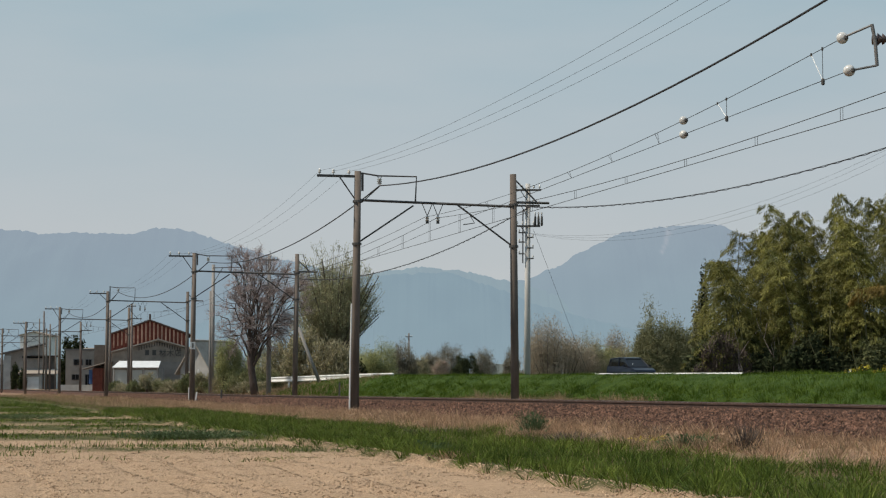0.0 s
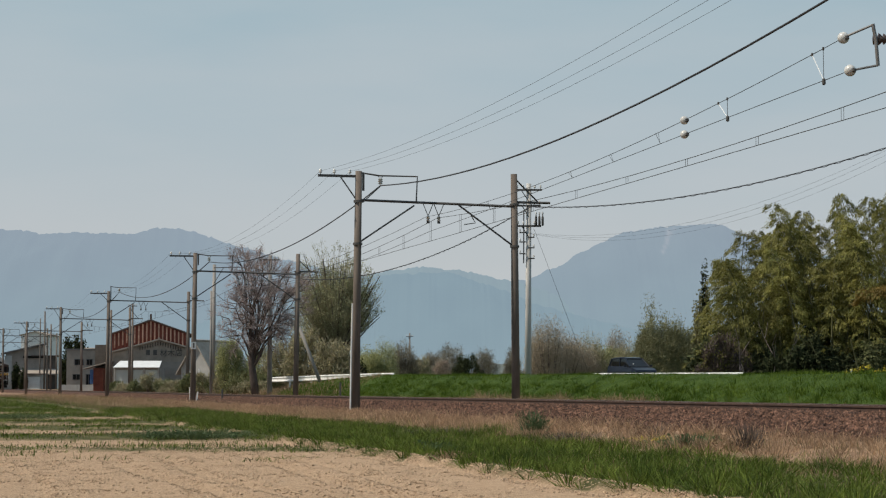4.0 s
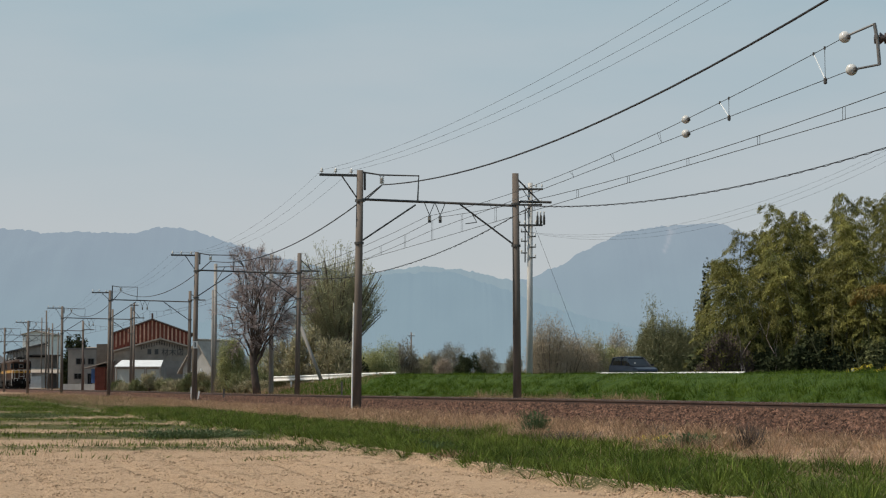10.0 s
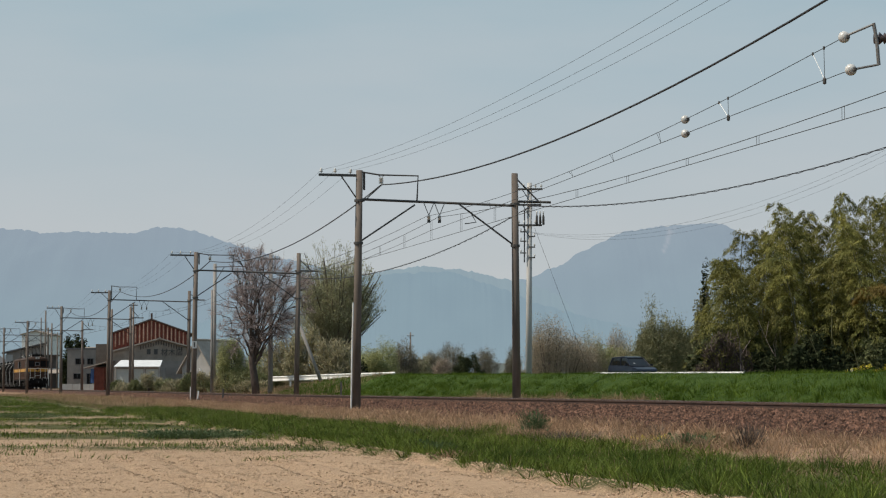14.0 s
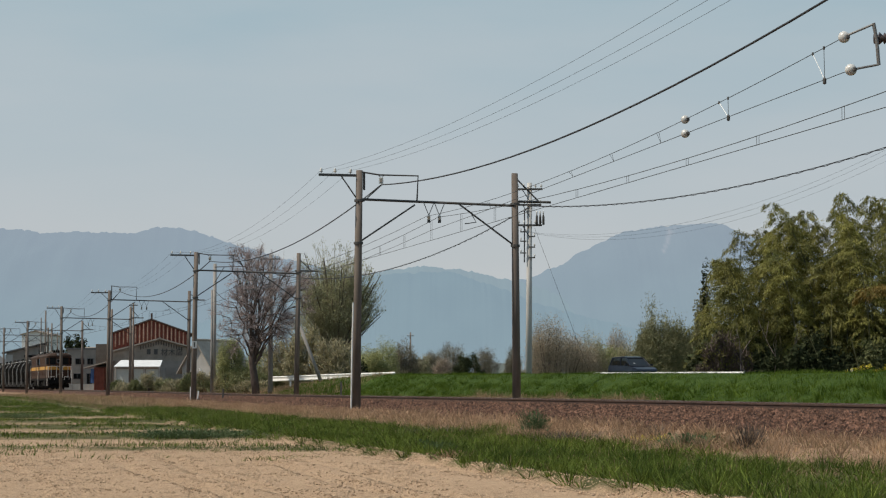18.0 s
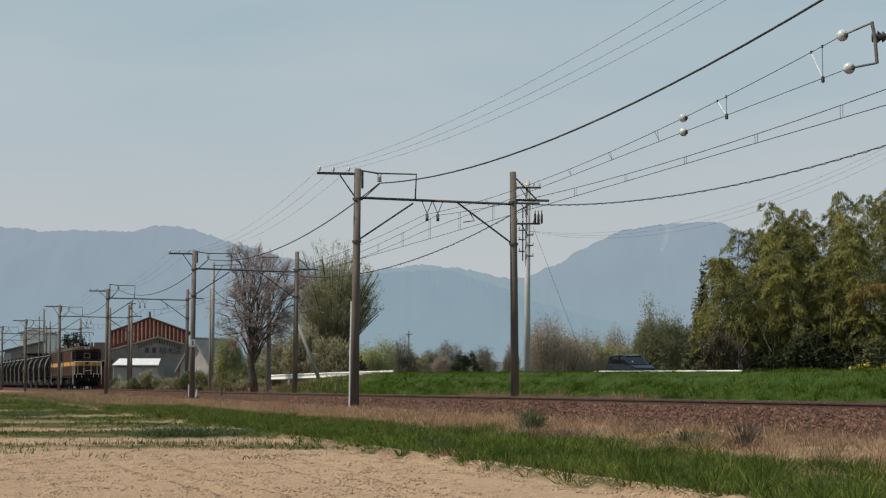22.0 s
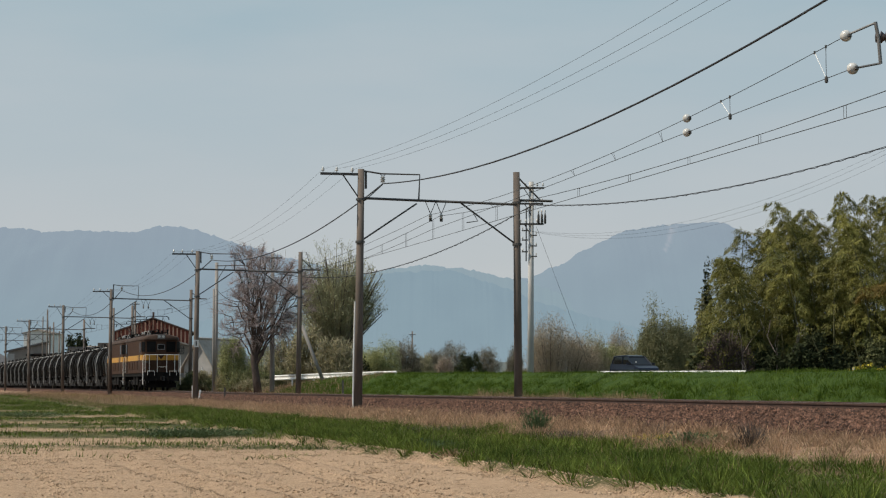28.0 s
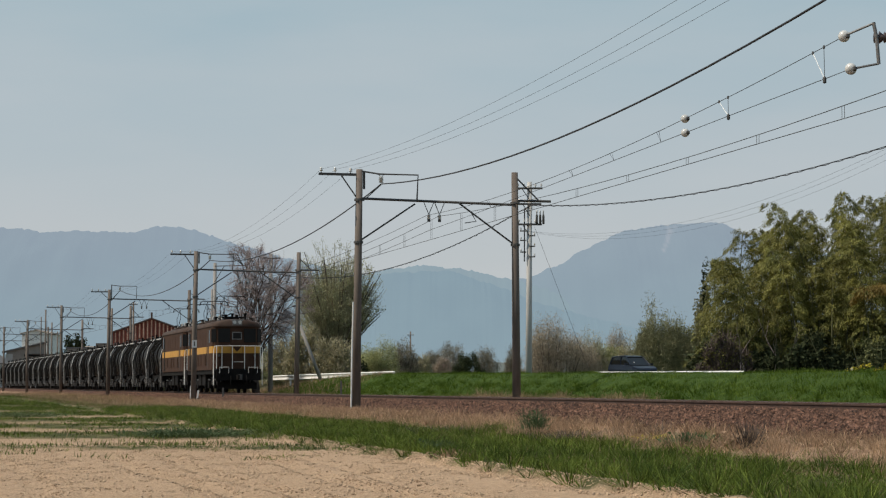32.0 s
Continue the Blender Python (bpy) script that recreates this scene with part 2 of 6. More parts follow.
def ground_material():
    m = bpy.data.materials.new("ground")
    m.use_nodes = True
    t = m.node_tree
    L, N = t.links.new, t.nodes.new
    p = t.nodes["Principled BSDF"]
    tc = N("ShaderNodeTexCoord")

    def noise_tex(scale, detail=6, stretch=None):
        n = N("ShaderNodeTexNoise")
        n.inputs["Scale"].default_value, n.inputs["Detail"].default_value = scale, detail
        src = tc.outputs["Object"]
        if stretch:
            mp = N("ShaderNodeMapping")
            mp.inputs["Scale"].default_value = stretch
            L(src, mp.inputs[0])
            src = mp.outputs[0]
        L(src, n.inputs[0])
        return n.outputs[0]

    def ramp(fac, a, b, lo=0.35, hi=0.65):
        r = N("ShaderNodeValToRGB")
        r.color_ramp.elements[0].position, r.color_ramp.elements[1].position = lo, hi
        r.color_ramp.elements[0].color, r.color_ramp.elements[1].color = (*a, 1), (*b, 1)
        L(fac, r.inputs[0])
        return r.outputs[0]

    def mixed(fac, a, b):
        x = N("ShaderNodeMix")
        x.data_type = "RGBA"
        L(fac, x.inputs[0]), L(a, x.inputs[6]), L(b, x.inputs[7])
        return x.outputs[2]

    def zone(name):
        a = N("ShaderNodeAttribute")
        a.attribute_name = name
        return a.outputs["Fac"]

    clod, grain, wide = noise_tex(7), noise_tex(45, 4), noise_tex(0.35, 4, (1, 2.2, 1))
    soil = mixed(wide, ramp(clod, (0.285, 0.187, 0.117), (0.475, 0.335, 0.218), 0.30, 0.62), ramp(noise_tex(16, 5, (1, 1.6, 1)), (0.355, 0.243, 0.155), (0.54, 0.392, 0.263), 0.32, 0.6))
    path = N("ShaderNodeMath")
    path.operation = "MAXIMUM"
    L(ramp(grain, (0.1, 0.1, 0.1), (1, 1, 1), 0.34, 0.50), path.inputs[0]), L(zone("path"), path.inputs[1])
    soil = mixed(path.outputs[0], ramp(grain, (0.175, 0.113, 0.07), (0.275, 0.188, 0.12)), soil)
    green = ramp(noise_tex(1.6), (0.042, 0.05, 0.016), (0.10, 0.097, 0.038))
    dry = ramp(noise_tex(2.2), (0.20, 0.125, 0.082), (0.37, 0.25, 0.165))
    stones = ramp(noise_tex(11, 3), (0.042, 0.022, 0.015), (0.15, 0.083, 0.060), 0.3, 0.7)
    road = ramp(noise_tex(6), (0.04, 0.04, 0.042), (0.065, 0.065, 0.066))
    lush = ramp(noise_tex(3.0), (0.026, 0.054, 0.007), (0.053, 0.087, 0.015))
    green = mixed(zone("lush"), green, lush)
    col = mixed(zone("soil"), green, soil)
    col = mixed(zone("dry"), col, dry)
    col = mixed(zone("ballast"), col, stones)
    col = mixed(zone("road"), col, road)
    L(col, p.inputs["Base Color"])
    p.inputs["Roughness"].default_value, p.inputs["Specular IOR Level"].default_value = 0.95, 0.15
    b = N("ShaderNodeBump")
    b.inputs["Strength"].default_value, b.inputs["Distance"].default_value = 0.9, 0.06
    L(clod, b.inputs["Height"])
    b2 = N("ShaderNodeBump")
    b2.inputs["Strength"].default_value, b2.inputs["Distance"].default_value = 1.0, 0.03
    L(grain, b2.inputs["Height"]), L(b.outputs[0], b2.inputs["Normal"]), L(b2.outputs[0], p.inputs["Normal"])
    return m


def mountain_material(name, forest, haze, strength, scar):
    """Far forested slopes; kilometres of spring haze are painted on as a glow graded by height."""
    m = bpy.data.materials.new(name)
    m.use_nodes = True
    t = m.node_tree
    L, N = t.links.new, t.nodes.new
    p = t.nodes["Principled BSDF"]
    tc = N("ShaderNodeTexCoord")
    n = N("ShaderNodeTexNoise")
    n.inputs["Scale"].default_value, n.inputs["Detail"].default_value = 0.012, 8
    L(tc.outputs["Object"], n.inputs[0])
    r = N("ShaderNodeValToRGB")
    r.color_ramp.elements[0].position, r.color_ramp.elements[1].position = 0.3, 0.7
    r.color_ramp.elements[0].color, r.color_ramp.elements[1].color = (*forest, 1), (*[c * 1.35 for c in forest], 1)
    L(n.outputs[0], r.inputs[0])
    a = N("ShaderNodeAttribute")
    a.attribute_name = "scar"
    x = N("ShaderNodeMix")
    x.data_type = "RGBA"
    x.inputs[7].default_value = (*scar, 1)
    L(a.outputs["Fac"], x.inputs[0]), L(r.outputs[0], x.inputs[6])
    L(x.outputs[2], p.inputs["Base Color"])
    p.inputs["Roughness"].default_value, p.inputs["Specular IOR Level"].default_value = 1.0, 0.0
    # haze put in as emission, blended from foot colour to crest colour
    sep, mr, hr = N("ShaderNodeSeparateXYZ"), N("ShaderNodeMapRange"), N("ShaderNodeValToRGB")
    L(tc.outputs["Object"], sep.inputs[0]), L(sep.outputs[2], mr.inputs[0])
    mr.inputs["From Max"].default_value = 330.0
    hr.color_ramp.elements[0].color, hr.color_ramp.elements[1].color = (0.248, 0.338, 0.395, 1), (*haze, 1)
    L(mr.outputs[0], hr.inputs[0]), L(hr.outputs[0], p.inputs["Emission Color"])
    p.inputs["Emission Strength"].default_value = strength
    return m


ground_mat = ground_material()


# ---------------------------------------------------------------- mesh helpers
class Build:
    """Collects the vertices and faces of one mesh."""

    def __init__(self):
        self.v, self.f, self.flat = [], [], 0

    def add(self, verts, faces):
        k = len(self.v)
        self.v += [tuple(p) for p in verts]
        self.f += [tuple(i + k for i in q) for q in faces]
        return self

    def box(self, c, size, m=None, ch=0.0):
        """A box with chamfered upright edges where ch is given."""
        x, y, z = (a / 2 for a in size)
        if ch:
            ring = [(x - ch, -y), (x, -y + ch), (x, y - ch), (x - ch, y), (-x + ch, y), (-x, y - ch), (-x, -y + ch), (-x + ch, -y)]
        else:
            ring = [(x, -y), (x, y), (-x, y), (-x, -y)]
        n = len(ring)
        pts = [Vector((a, b, -z)) for a, b in ring] + [Vector((a, b, z)) for a, b in ring]
        if m is not None:
            pts = [m @ p for p in pts]
        pts = [p + Vector(c) for p in pts]
        faces = [tuple(reversed(range(n))), tuple(range(n, 2 * n))] + [(i, (i + 1) % n, n + (i + 1) % n, n + i) for i in range(n)]
        return self.add(pts, faces)

    def tube(self, path, r0, r1=None, sides=6, cap=True):
        """A round bar along a path, tapering from r0 to r1."""
        r1 = r0 if r1 is None else r1
        path = [Vector(p) for p in path]
        n, k, verts = len(path), sides, []
        side = None
        for i, p in enumerate(path):
            d = (path[min(i + 1, n - 1)] - path[max(i - 1, 0)]).normalized()
            if side is None:
                side = d.cross(Vector((0, 0, 1)) if abs(d.z) < 0.9 else Vector((1, 0, 0))).normalized()
            side = (side - d * side.dot(d)).normalized()
            up = d.cross(side)
            r = r0 + (r1 - r0) * i / max(1, n - 1)
            verts += [p + (side * math.cos(2 * math.pi * j / k) + up * math.sin(2 * math.pi * j / k)) * r for j in range(k)]
        faces = [(i * k + j, i * k + (j + 1) % k, (i + 1) * k + (j + 1) % k, (i + 1) * k + j) for i in range(n - 1) for j in range(k)]
        if cap:
            faces += [tuple(reversed(range(k))), tuple(range((n - 1) * k, n * k))]
        return self.add(verts, faces)

    def lathe(self, profile, c=(0, 0, 0), seg=12, m=None):
        """A turned shape about z from (radius, height) pairs."""
        verts = [Vector((r * math.cos(2 * math.pi * j / seg), r * math.sin(2 * math.pi * j / seg), z)) for r, z in profile for j in range(seg)]
        if m is not None:
            verts = [m @ p for p in verts]
        verts = [p + Vector(c) for p in verts]
        n = len(profile)
        faces = [(i * seg + j, i * seg + (j + 1) % seg, (i + 1) * seg + (j + 1) % seg, (i + 1) * seg + j) for i in range(n - 1) for j in range(seg)]
        faces += [tuple(reversed(range(seg))), tuple(range((n - 1) * seg, n * seg))]
        return self.add(verts, faces)

    def prism(self, ring_a, ring_b):
        n = len(ring_a)
        return self.add(list(ring_a) + list(ring_b), [tuple(reversed(range(n))), tuple(range(n, 2 * n))] + [(i, (i + 1) % n, n + (i + 1) % n, n + i) for i in range(n)])

    def mesh(self, name, material, smooth=False):
        me = bpy.data.meshes.new(name)
        me.from_pydata(self.v, [], self.f)
        me.materials.append(material)
        if smooth:
            me.polygons.foreach_set("use_smooth", [True] * len(me.polygons))
        me.update()
        return me


def part(name, b, material, parent, label="", smooth=False, m=None):
    """Links a Build (or a finished mesh) as one mesh object under a thing or a part."""
    ob = new(name, b.mesh(name, material, smooth) if isinstance(b, Build) else b)
    ob.parent = parent
    if m is not None:
        ob.matrix_basis = m
    return tagged(ob, label)


def thing(name, label, category, m=None, group="", kind=""):
    ob = tagged(new(name), label, category, group, kind)
    ob.empty_display_size = 0.3
    if m is not None:
        ob.matrix_basis = m
    return ob


def solid(name, b, material, label, category="", group="", kind="", smooth=False, m=None):
    ob = tagged(new(name, b.mesh(name, material, smooth)), label, category, group, kind)
    if m is not None:
        ob.matrix_basis = m
    return ob


def quads(name, P, A, W, material, taper=0.0):
    """Many small leaves or blades as one mesh: P foot points, A long axes, W half widths as vectors."""
    n = len(P)
    v = np.stack([P - W, P + W, P + A + W * taper, P + A - W * taper], 1).reshape(-1, 3)
    me = bpy.data.meshes.new(name)
    f = np.arange(n * 4).reshape(-1, 4)
    me.vertices.add(n * 4), me.loops.add(n * 4), me.polygons.add(n)
    me.vertices.foreach_set("co", v.ravel().astype(np.float32))
    me.loops.foreach_set("vertex_index", f.ravel().astype(np.int32))
    me.polygons.foreach_set("loop_start", (np.arange(n) * 4).astype(np.int32))
    me.update(calc_edges=True)
    me.validate()
    me.materials.append(material)
    return me


# ---------------------------------------------------------------- the lie of the land
TURN = math.radians(13.68)
COS, SIN = math.cos(TURN), math.sin(TURN)


def centre(y):
    """The x of the track's centre line at depth y: straight, then a short gentle bend to the left, then straight again."""
    y = np.asarray(y, float)
    far = np.clip(y - 115.2, 0, None)
    return -0.25 - 0.24347 * (y - 72) - 2.222e-4 * np.minimum(far, 60) ** 2 - 0.026664 * np.clip(far - 60, 0, None)


def spot(y, n):
    """The ground place n metres to the right of the track's centre, by the depth y along it."""
    return centre(y) + n * COS, np.asarray(y, float) + n * SIN


RAIL_Z = 0.74


def grade(y):
    """The line climbs a hair towards this end."""
    return np.interp(np.asarray(y, float), [20, 40, 60, 85, 115], [0.13, 0.115, 0.09, 0.05, 0.0])


# low bunds across the field strips: depth, half width, how grassy
STRIPS = [(39.6, 1.5, 0.7), (49.4, 2.4, 1.0), (60.0, 3.0, 0.9), (70.0, 3.4, 0.75), (86.0, 4.0, 1.0), (103.0, 7.0, 0.9), (125.0, 11.0, 0.9)]


# wheel ruts along the field: distance from the track, depth
RUTS = [(-11.0, 0.035), (-11.6, 0.04), (-12.9, 0.03), (-13.7, 0.035), (-15.6, 0.025), (-17.2, 0.03), (-19.0, 0.025), (-20.8, 0.03), (-23.0, 0.025)]


def height(y, n):
    y, n = np.broadcast_arrays(np.asarray(y, float), np.asarray(n, float))
    crest = np.interp(y, [40, 60, 75, 111, 128, 140, 150], [1.50, 1.53, 1.60, 1.74, 1.50, 0.95, 0.70])
    road = np.interp(y, [40, 110, 140, 160], [1.02, 1.05, 0.85, 0.65])
    z = np.interp(n, [-60, -9.46, -9.28, -6, -3.0, -1.6, 1.75, 3.0, 4.0], [0, 0, 0.115, 0.14, 0.26, 0.60, 0.60, 0.42, 0.45]) + grade(y) * np.clip((6 - np.abs(n)) / 3, 0, 1)
    bank = np.interp(n, [4.0, 6.6, 7.4, 8.6, 17, 20], [0, 1, 1, 0, 0, 0])
    base = np.interp(n, [4.0, 6, 17, 22, 60], [0.45, 0.7, 1, 1, 1])
    right = np.where(n > 4, base * np.where(n > 6, road, 0.65 + 0 * road), 0)
    right = np.where(n > 4, np.maximum(right, 0.45), 0)
    z = np.where(n > 4, right + (crest - right) * bank, z)
    fieldy = np.clip((-9.4 - n) / 0.4, 0, 1)
    for yc, hw, g in STRIPS:
        z = z + fieldy * 0.06 * np.exp(-((y + n * SIN - yc) / max(hw, 0.6)) ** 2)
    furrow = np.zeros_like(z)
    for n0, dp in RUTS:
        u = (n - n0 - 0.18 * np.sin(y * 0.35 + n0)) / 0.17
        furrow = furrow + 1.5 * dp * ((u * u - 0.9) * np.exp(-u * u * 0.8)) * (1 + 0.4 * np.sin(y * 9.0 + n0 * 7) * np.exp(-u * u)) * np.clip((37.5 - y - n * SIN) / 1.5, 0, 1)
    far_side = np.interp(n, [16, 20], [0, 1]) * np.interp(y, [190, 230], [1, 0])
    z = z + (1.52 - z) * far_side
    return z + furrow


def ground():
    ys = np.concatenate([[-300, -60, 0, 8], np.arange(12, 46, 0.25), np.arange(46, 70, 0.45), np.arange(70, 145, 0.8), np.arange(146, 420, 6), [450, 520, 640, 800, 1100, 1600, 2400, 3400, 4700]])
    ns = np.concatenate([[-3500, -1500, -600, -250, -120, -80, -60, -48, -40, -34, -30, -27], np.arange(-24, -9, 0.16), np.arange(-9, 10, 0.3), np.arange(10, 24, 1.0), [28, 36, 50, 80, 150, 300, 700, 1600, 3500]])
    Y, Nn = np.meshgrid(ys, ns, indexing="ij")
    rng = np.random.RandomState(3)
    Z = height(Y, Nn)
    rough = np.where((Nn > -30) & (Nn < 9) & (Y < 145), 1.0, 0.0) * np.where(np.abs(Nn) < 3.2, 0.25, 1.0)
    Z = Z + rough * rng.normal(0, 0.008, Z.shape)
    X, YY = centre(Y) + Nn * COS, Y + Nn * SIN
    a, b = Y.shape
    idx = np.arange(a * b).reshape(a, b)
    faces = np.stack([idx[:-1, :-1], idx[:-1, 1:], idx[1:, 1:], idx[1:, :-1]], -1).reshape(-1, 4)
    me = bpy.data.meshes.new("ground")
    me.from_pydata(np.stack([X, YY, Z], -1).reshape(-1, 3).tolist(), [], faces.tolist())
    me.polygons.foreach_set("use_smooth", [True] * len(me.polygons))
    w = np.array([[noise.noise((x * 0.35, y * 0.35, 0.0)) for x, y in zip(r1, r2)] for r1, r2 in zip(X, YY)])
    wf = np.array([[noise.noise((x * 1.7, y * 1.7, 4.0)) for x, y in zip(r1, r2)] for r1, r2 in zip(X, YY)])
    yy = YY
    soil = np.clip((-9.2 + w * 0.3 + wf * 0.25 - Nn) / 0.2, 0, 1)
    strip = np.zeros_like(yy)
    for yc, hw, g in STRIPS:
        strip = np.maximum(strip, np.exp(-((yy - yc + w * 0.8) / hw) ** 4) * g)
    wg = np.array([[noise.noise((x * 0.8, y * 0.55, 9.0)) for x, y in zip(r1, r2)] for r1, r2 in zip(X, YY)])
    grassy = np.clip((yy - 36) / 2, 0, 1) * np.clip(strip * (1.15 + 0.9 * wg) + wf * 0.35 + 0.6 * np.clip(wg, 0, 1) + 0.25 * np.clip((yy - 55) / 20, 0, 1), 0, 1)
    soil = soil * (1 - grassy)
    soil = np.where(yy > 140, soil * 0.2, soil)
    dry = np.clip((Nn + 6.6 + w * 1.6 + wf * 1.2) / 1.2, 0, 1) * np.clip((-1.5 - Nn) / 0.5, 0, 1)
    dry = np.maximum(dry, np.clip((Nn - 1.6) / 0.5, 0, 1) * np.clip((4.6 - Nn) / 0.6, 0, 1))
    dry = np.maximum(dry, 0.7 * np.clip((yy - 132) / 10, 0, 1) * np.clip((Nn + 4) / 2, 0, 1) * np.clip((14 - Nn) / 6, 0, 1))
    ballast = np.clip((2.85 + w * 0.25 - np.abs(Nn)) / 0.3, 0, 1)
    road = np.clip((Nn - 9.2) / 0.3, 0, 1) * np.clip((14.2 - Nn) / 0.3, 0, 1)
    for name, val in (("path", np.exp(-((Nn + 10.1 + 0.6 * w) / 0.42) ** 4) * 0.85 * np.clip(1 + wf, 0, 1)), ("lush", np.clip((Nn - 3.9 + wf * 0.5) / 0.4, 0, 1) * np.clip((9.2 - Nn) / 0.4, 0, 1) * np.clip((150 - yy) / 10, 0, 1)), ("soil", soil), ("dry", dry), ("ballast", ballast), ("road", road)):
        at = me.attributes.new(name, "FLOAT", "POINT")
        at.data.foreach_set("value", val.ravel().astype(np.float32))
    me.materials.append(ground_mat)
    return tagged(new("ground", me), "dry tan field soil, grass and railway bank", "ground", kind="structure")


ground()


# ---------------------------------------------------------------- far mountains
def mountain_range(name, label, dist, ridge, depth, material, seed, scar=None):
    """A range whose crest follows (bearing tangent, height tangent) pairs, with spurs running down towards the plain."""
    us = np.linspace(ridge[0][0], ridge[-1][0], 420)
    crest = np.interp(us, [r[0] for r in ridge], [r[1] for r in ridge])
    k = np.ones(5) / 5
    crest = np.convolve(np.pad(crest, 2, mode="edge"), k, "valid")
    crest += np.array([0.0009 * noise.noise((u * 70 + seed, 0.3, 0.0)) + 0.0010 * noise.noise((u * 260 + seed, 0.7, 0.0)) + 0.0007 * noise.noise((u * 700 + seed, 0.9, 0.0)) for u in us])
    rows = 46
    verts, scars = [], []
    for j in range(rows):
        q = j / (rows - 1)
        y = dist - depth * q
        for u, c in zip(us, crest):
            h = c * dist
            v = u + 0.012 * noise.noise((u * 20, q * 4.0, seed))
            spur = noise.noise((v * 30 + seed, q * 3.2, 1.0)) + 0.5 * noise.noise((v * 70 + seed, q * 7.0, 2.0))
            z = h * ((1 - q) ** 1.25) * (1 + 0.30 * spur * min(1, q * 4) * (1 - q)) - 30 * q
            verts.append((u * dist, y, EYE_Z + z))
            s = 0.0
            if scar:
                for u0, q0, q1, wd in scar:
                    drift = u0 - 0.0055 * ((q - q0) / (q1 - q0)) ** 1.6 + 0.0016 * noise.noise((q * 14, u0 * 90, 0))
                    s = max(s, max(0.0, 1 - abs(u - drift) / wd) * (1 if q0 < q < q1 else 0))
            scars.append(s)
    n = len(us)
    faces = [(j * n + i, (j + 1) * n + i, (j + 1) * n + i + 1, j * n + i + 1) for j in range(rows - 1) for i in range(n - 1)]
    me = bpy.data.meshes.new(name)
    me.from_pydata(verts, [], faces)
    me.polygons.foreach_set("use_smooth", [True] * len(me.polygons))
    me.attributes.new("scar", "FLOAT", "POINT").data.foreach_set("value", scars)
    me.materials.append(material)
    return tagged(new(name, me), label, "mountain", kind="structure")


# slope materials glow in their haze colour; no air lies in between
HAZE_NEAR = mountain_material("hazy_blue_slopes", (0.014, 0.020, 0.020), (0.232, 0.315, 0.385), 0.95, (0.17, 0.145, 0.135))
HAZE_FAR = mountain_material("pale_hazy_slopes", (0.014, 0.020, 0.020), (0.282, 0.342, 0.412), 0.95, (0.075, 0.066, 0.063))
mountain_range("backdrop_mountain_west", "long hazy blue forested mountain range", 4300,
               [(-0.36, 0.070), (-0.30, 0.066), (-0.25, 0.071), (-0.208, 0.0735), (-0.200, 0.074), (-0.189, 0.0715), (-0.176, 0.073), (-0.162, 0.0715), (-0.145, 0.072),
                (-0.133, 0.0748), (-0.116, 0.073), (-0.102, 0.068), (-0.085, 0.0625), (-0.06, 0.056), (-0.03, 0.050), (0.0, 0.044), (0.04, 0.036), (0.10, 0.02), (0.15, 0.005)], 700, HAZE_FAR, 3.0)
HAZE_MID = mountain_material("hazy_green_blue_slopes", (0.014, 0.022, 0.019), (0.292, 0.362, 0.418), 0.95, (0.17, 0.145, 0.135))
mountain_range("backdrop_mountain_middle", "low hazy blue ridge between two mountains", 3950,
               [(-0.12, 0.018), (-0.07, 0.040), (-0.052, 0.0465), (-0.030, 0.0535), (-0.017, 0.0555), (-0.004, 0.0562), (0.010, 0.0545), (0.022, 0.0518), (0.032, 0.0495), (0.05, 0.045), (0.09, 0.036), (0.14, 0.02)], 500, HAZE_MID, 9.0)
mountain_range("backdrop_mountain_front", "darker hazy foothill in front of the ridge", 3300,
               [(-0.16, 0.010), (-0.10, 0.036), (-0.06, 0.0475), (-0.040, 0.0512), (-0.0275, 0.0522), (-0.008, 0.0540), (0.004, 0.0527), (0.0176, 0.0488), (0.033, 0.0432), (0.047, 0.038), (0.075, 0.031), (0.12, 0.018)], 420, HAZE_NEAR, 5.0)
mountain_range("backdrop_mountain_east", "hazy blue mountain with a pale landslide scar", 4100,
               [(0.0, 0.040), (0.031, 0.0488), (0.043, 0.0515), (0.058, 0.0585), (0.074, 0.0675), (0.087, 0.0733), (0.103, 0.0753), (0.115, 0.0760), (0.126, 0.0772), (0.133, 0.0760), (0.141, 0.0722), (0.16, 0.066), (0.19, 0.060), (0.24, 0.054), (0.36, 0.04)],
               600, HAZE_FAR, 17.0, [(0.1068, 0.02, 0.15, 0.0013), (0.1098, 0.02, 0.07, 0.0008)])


# ---------------------------------------------------------------- the railway
def rail_line(n, name):
    """One rail swept along the curve: foot, web and a worn head."""
    ys = np.concatenate([np.arange(-40, 110, 10), np.arange(110, 560, 5)])
    prof = [(-0.06, -0.15), (0.06, -0.15), (0.06, -0.135), (0.012, -0.12), (0.012, -0.05), (0.034, -0.035), (0.034, -0.004), (0.028, 0), (-0.028, 0), (-0.034, -0.004), (-0.034, -0.035), (-0.012, -0.05), (-0.012, -0.12), (-0.06, -0.135)]
    b = Build()
    k = len(prof)
    verts = []
    for y in ys:
        for dx, dz in prof:
            px, py = spot(y, n + dx)
            verts.append((float(px), float(py), RAIL_Z + float(grade(y)) + dz))
    faces = [(i * k + j, i * k + (j + 1) % k, (i + 1) * k + (j + 1) % k, (i + 1) * k + j) for i in range(len(ys) - 1) for j in range(k)]
    b.add(verts, faces)
    me = b.mesh(name, rust)
    me.materials.append(railtop)
    for i, f in enumerate(me.polygons):
        f.material_index = 1 if i % k == 7 else 0
    return me


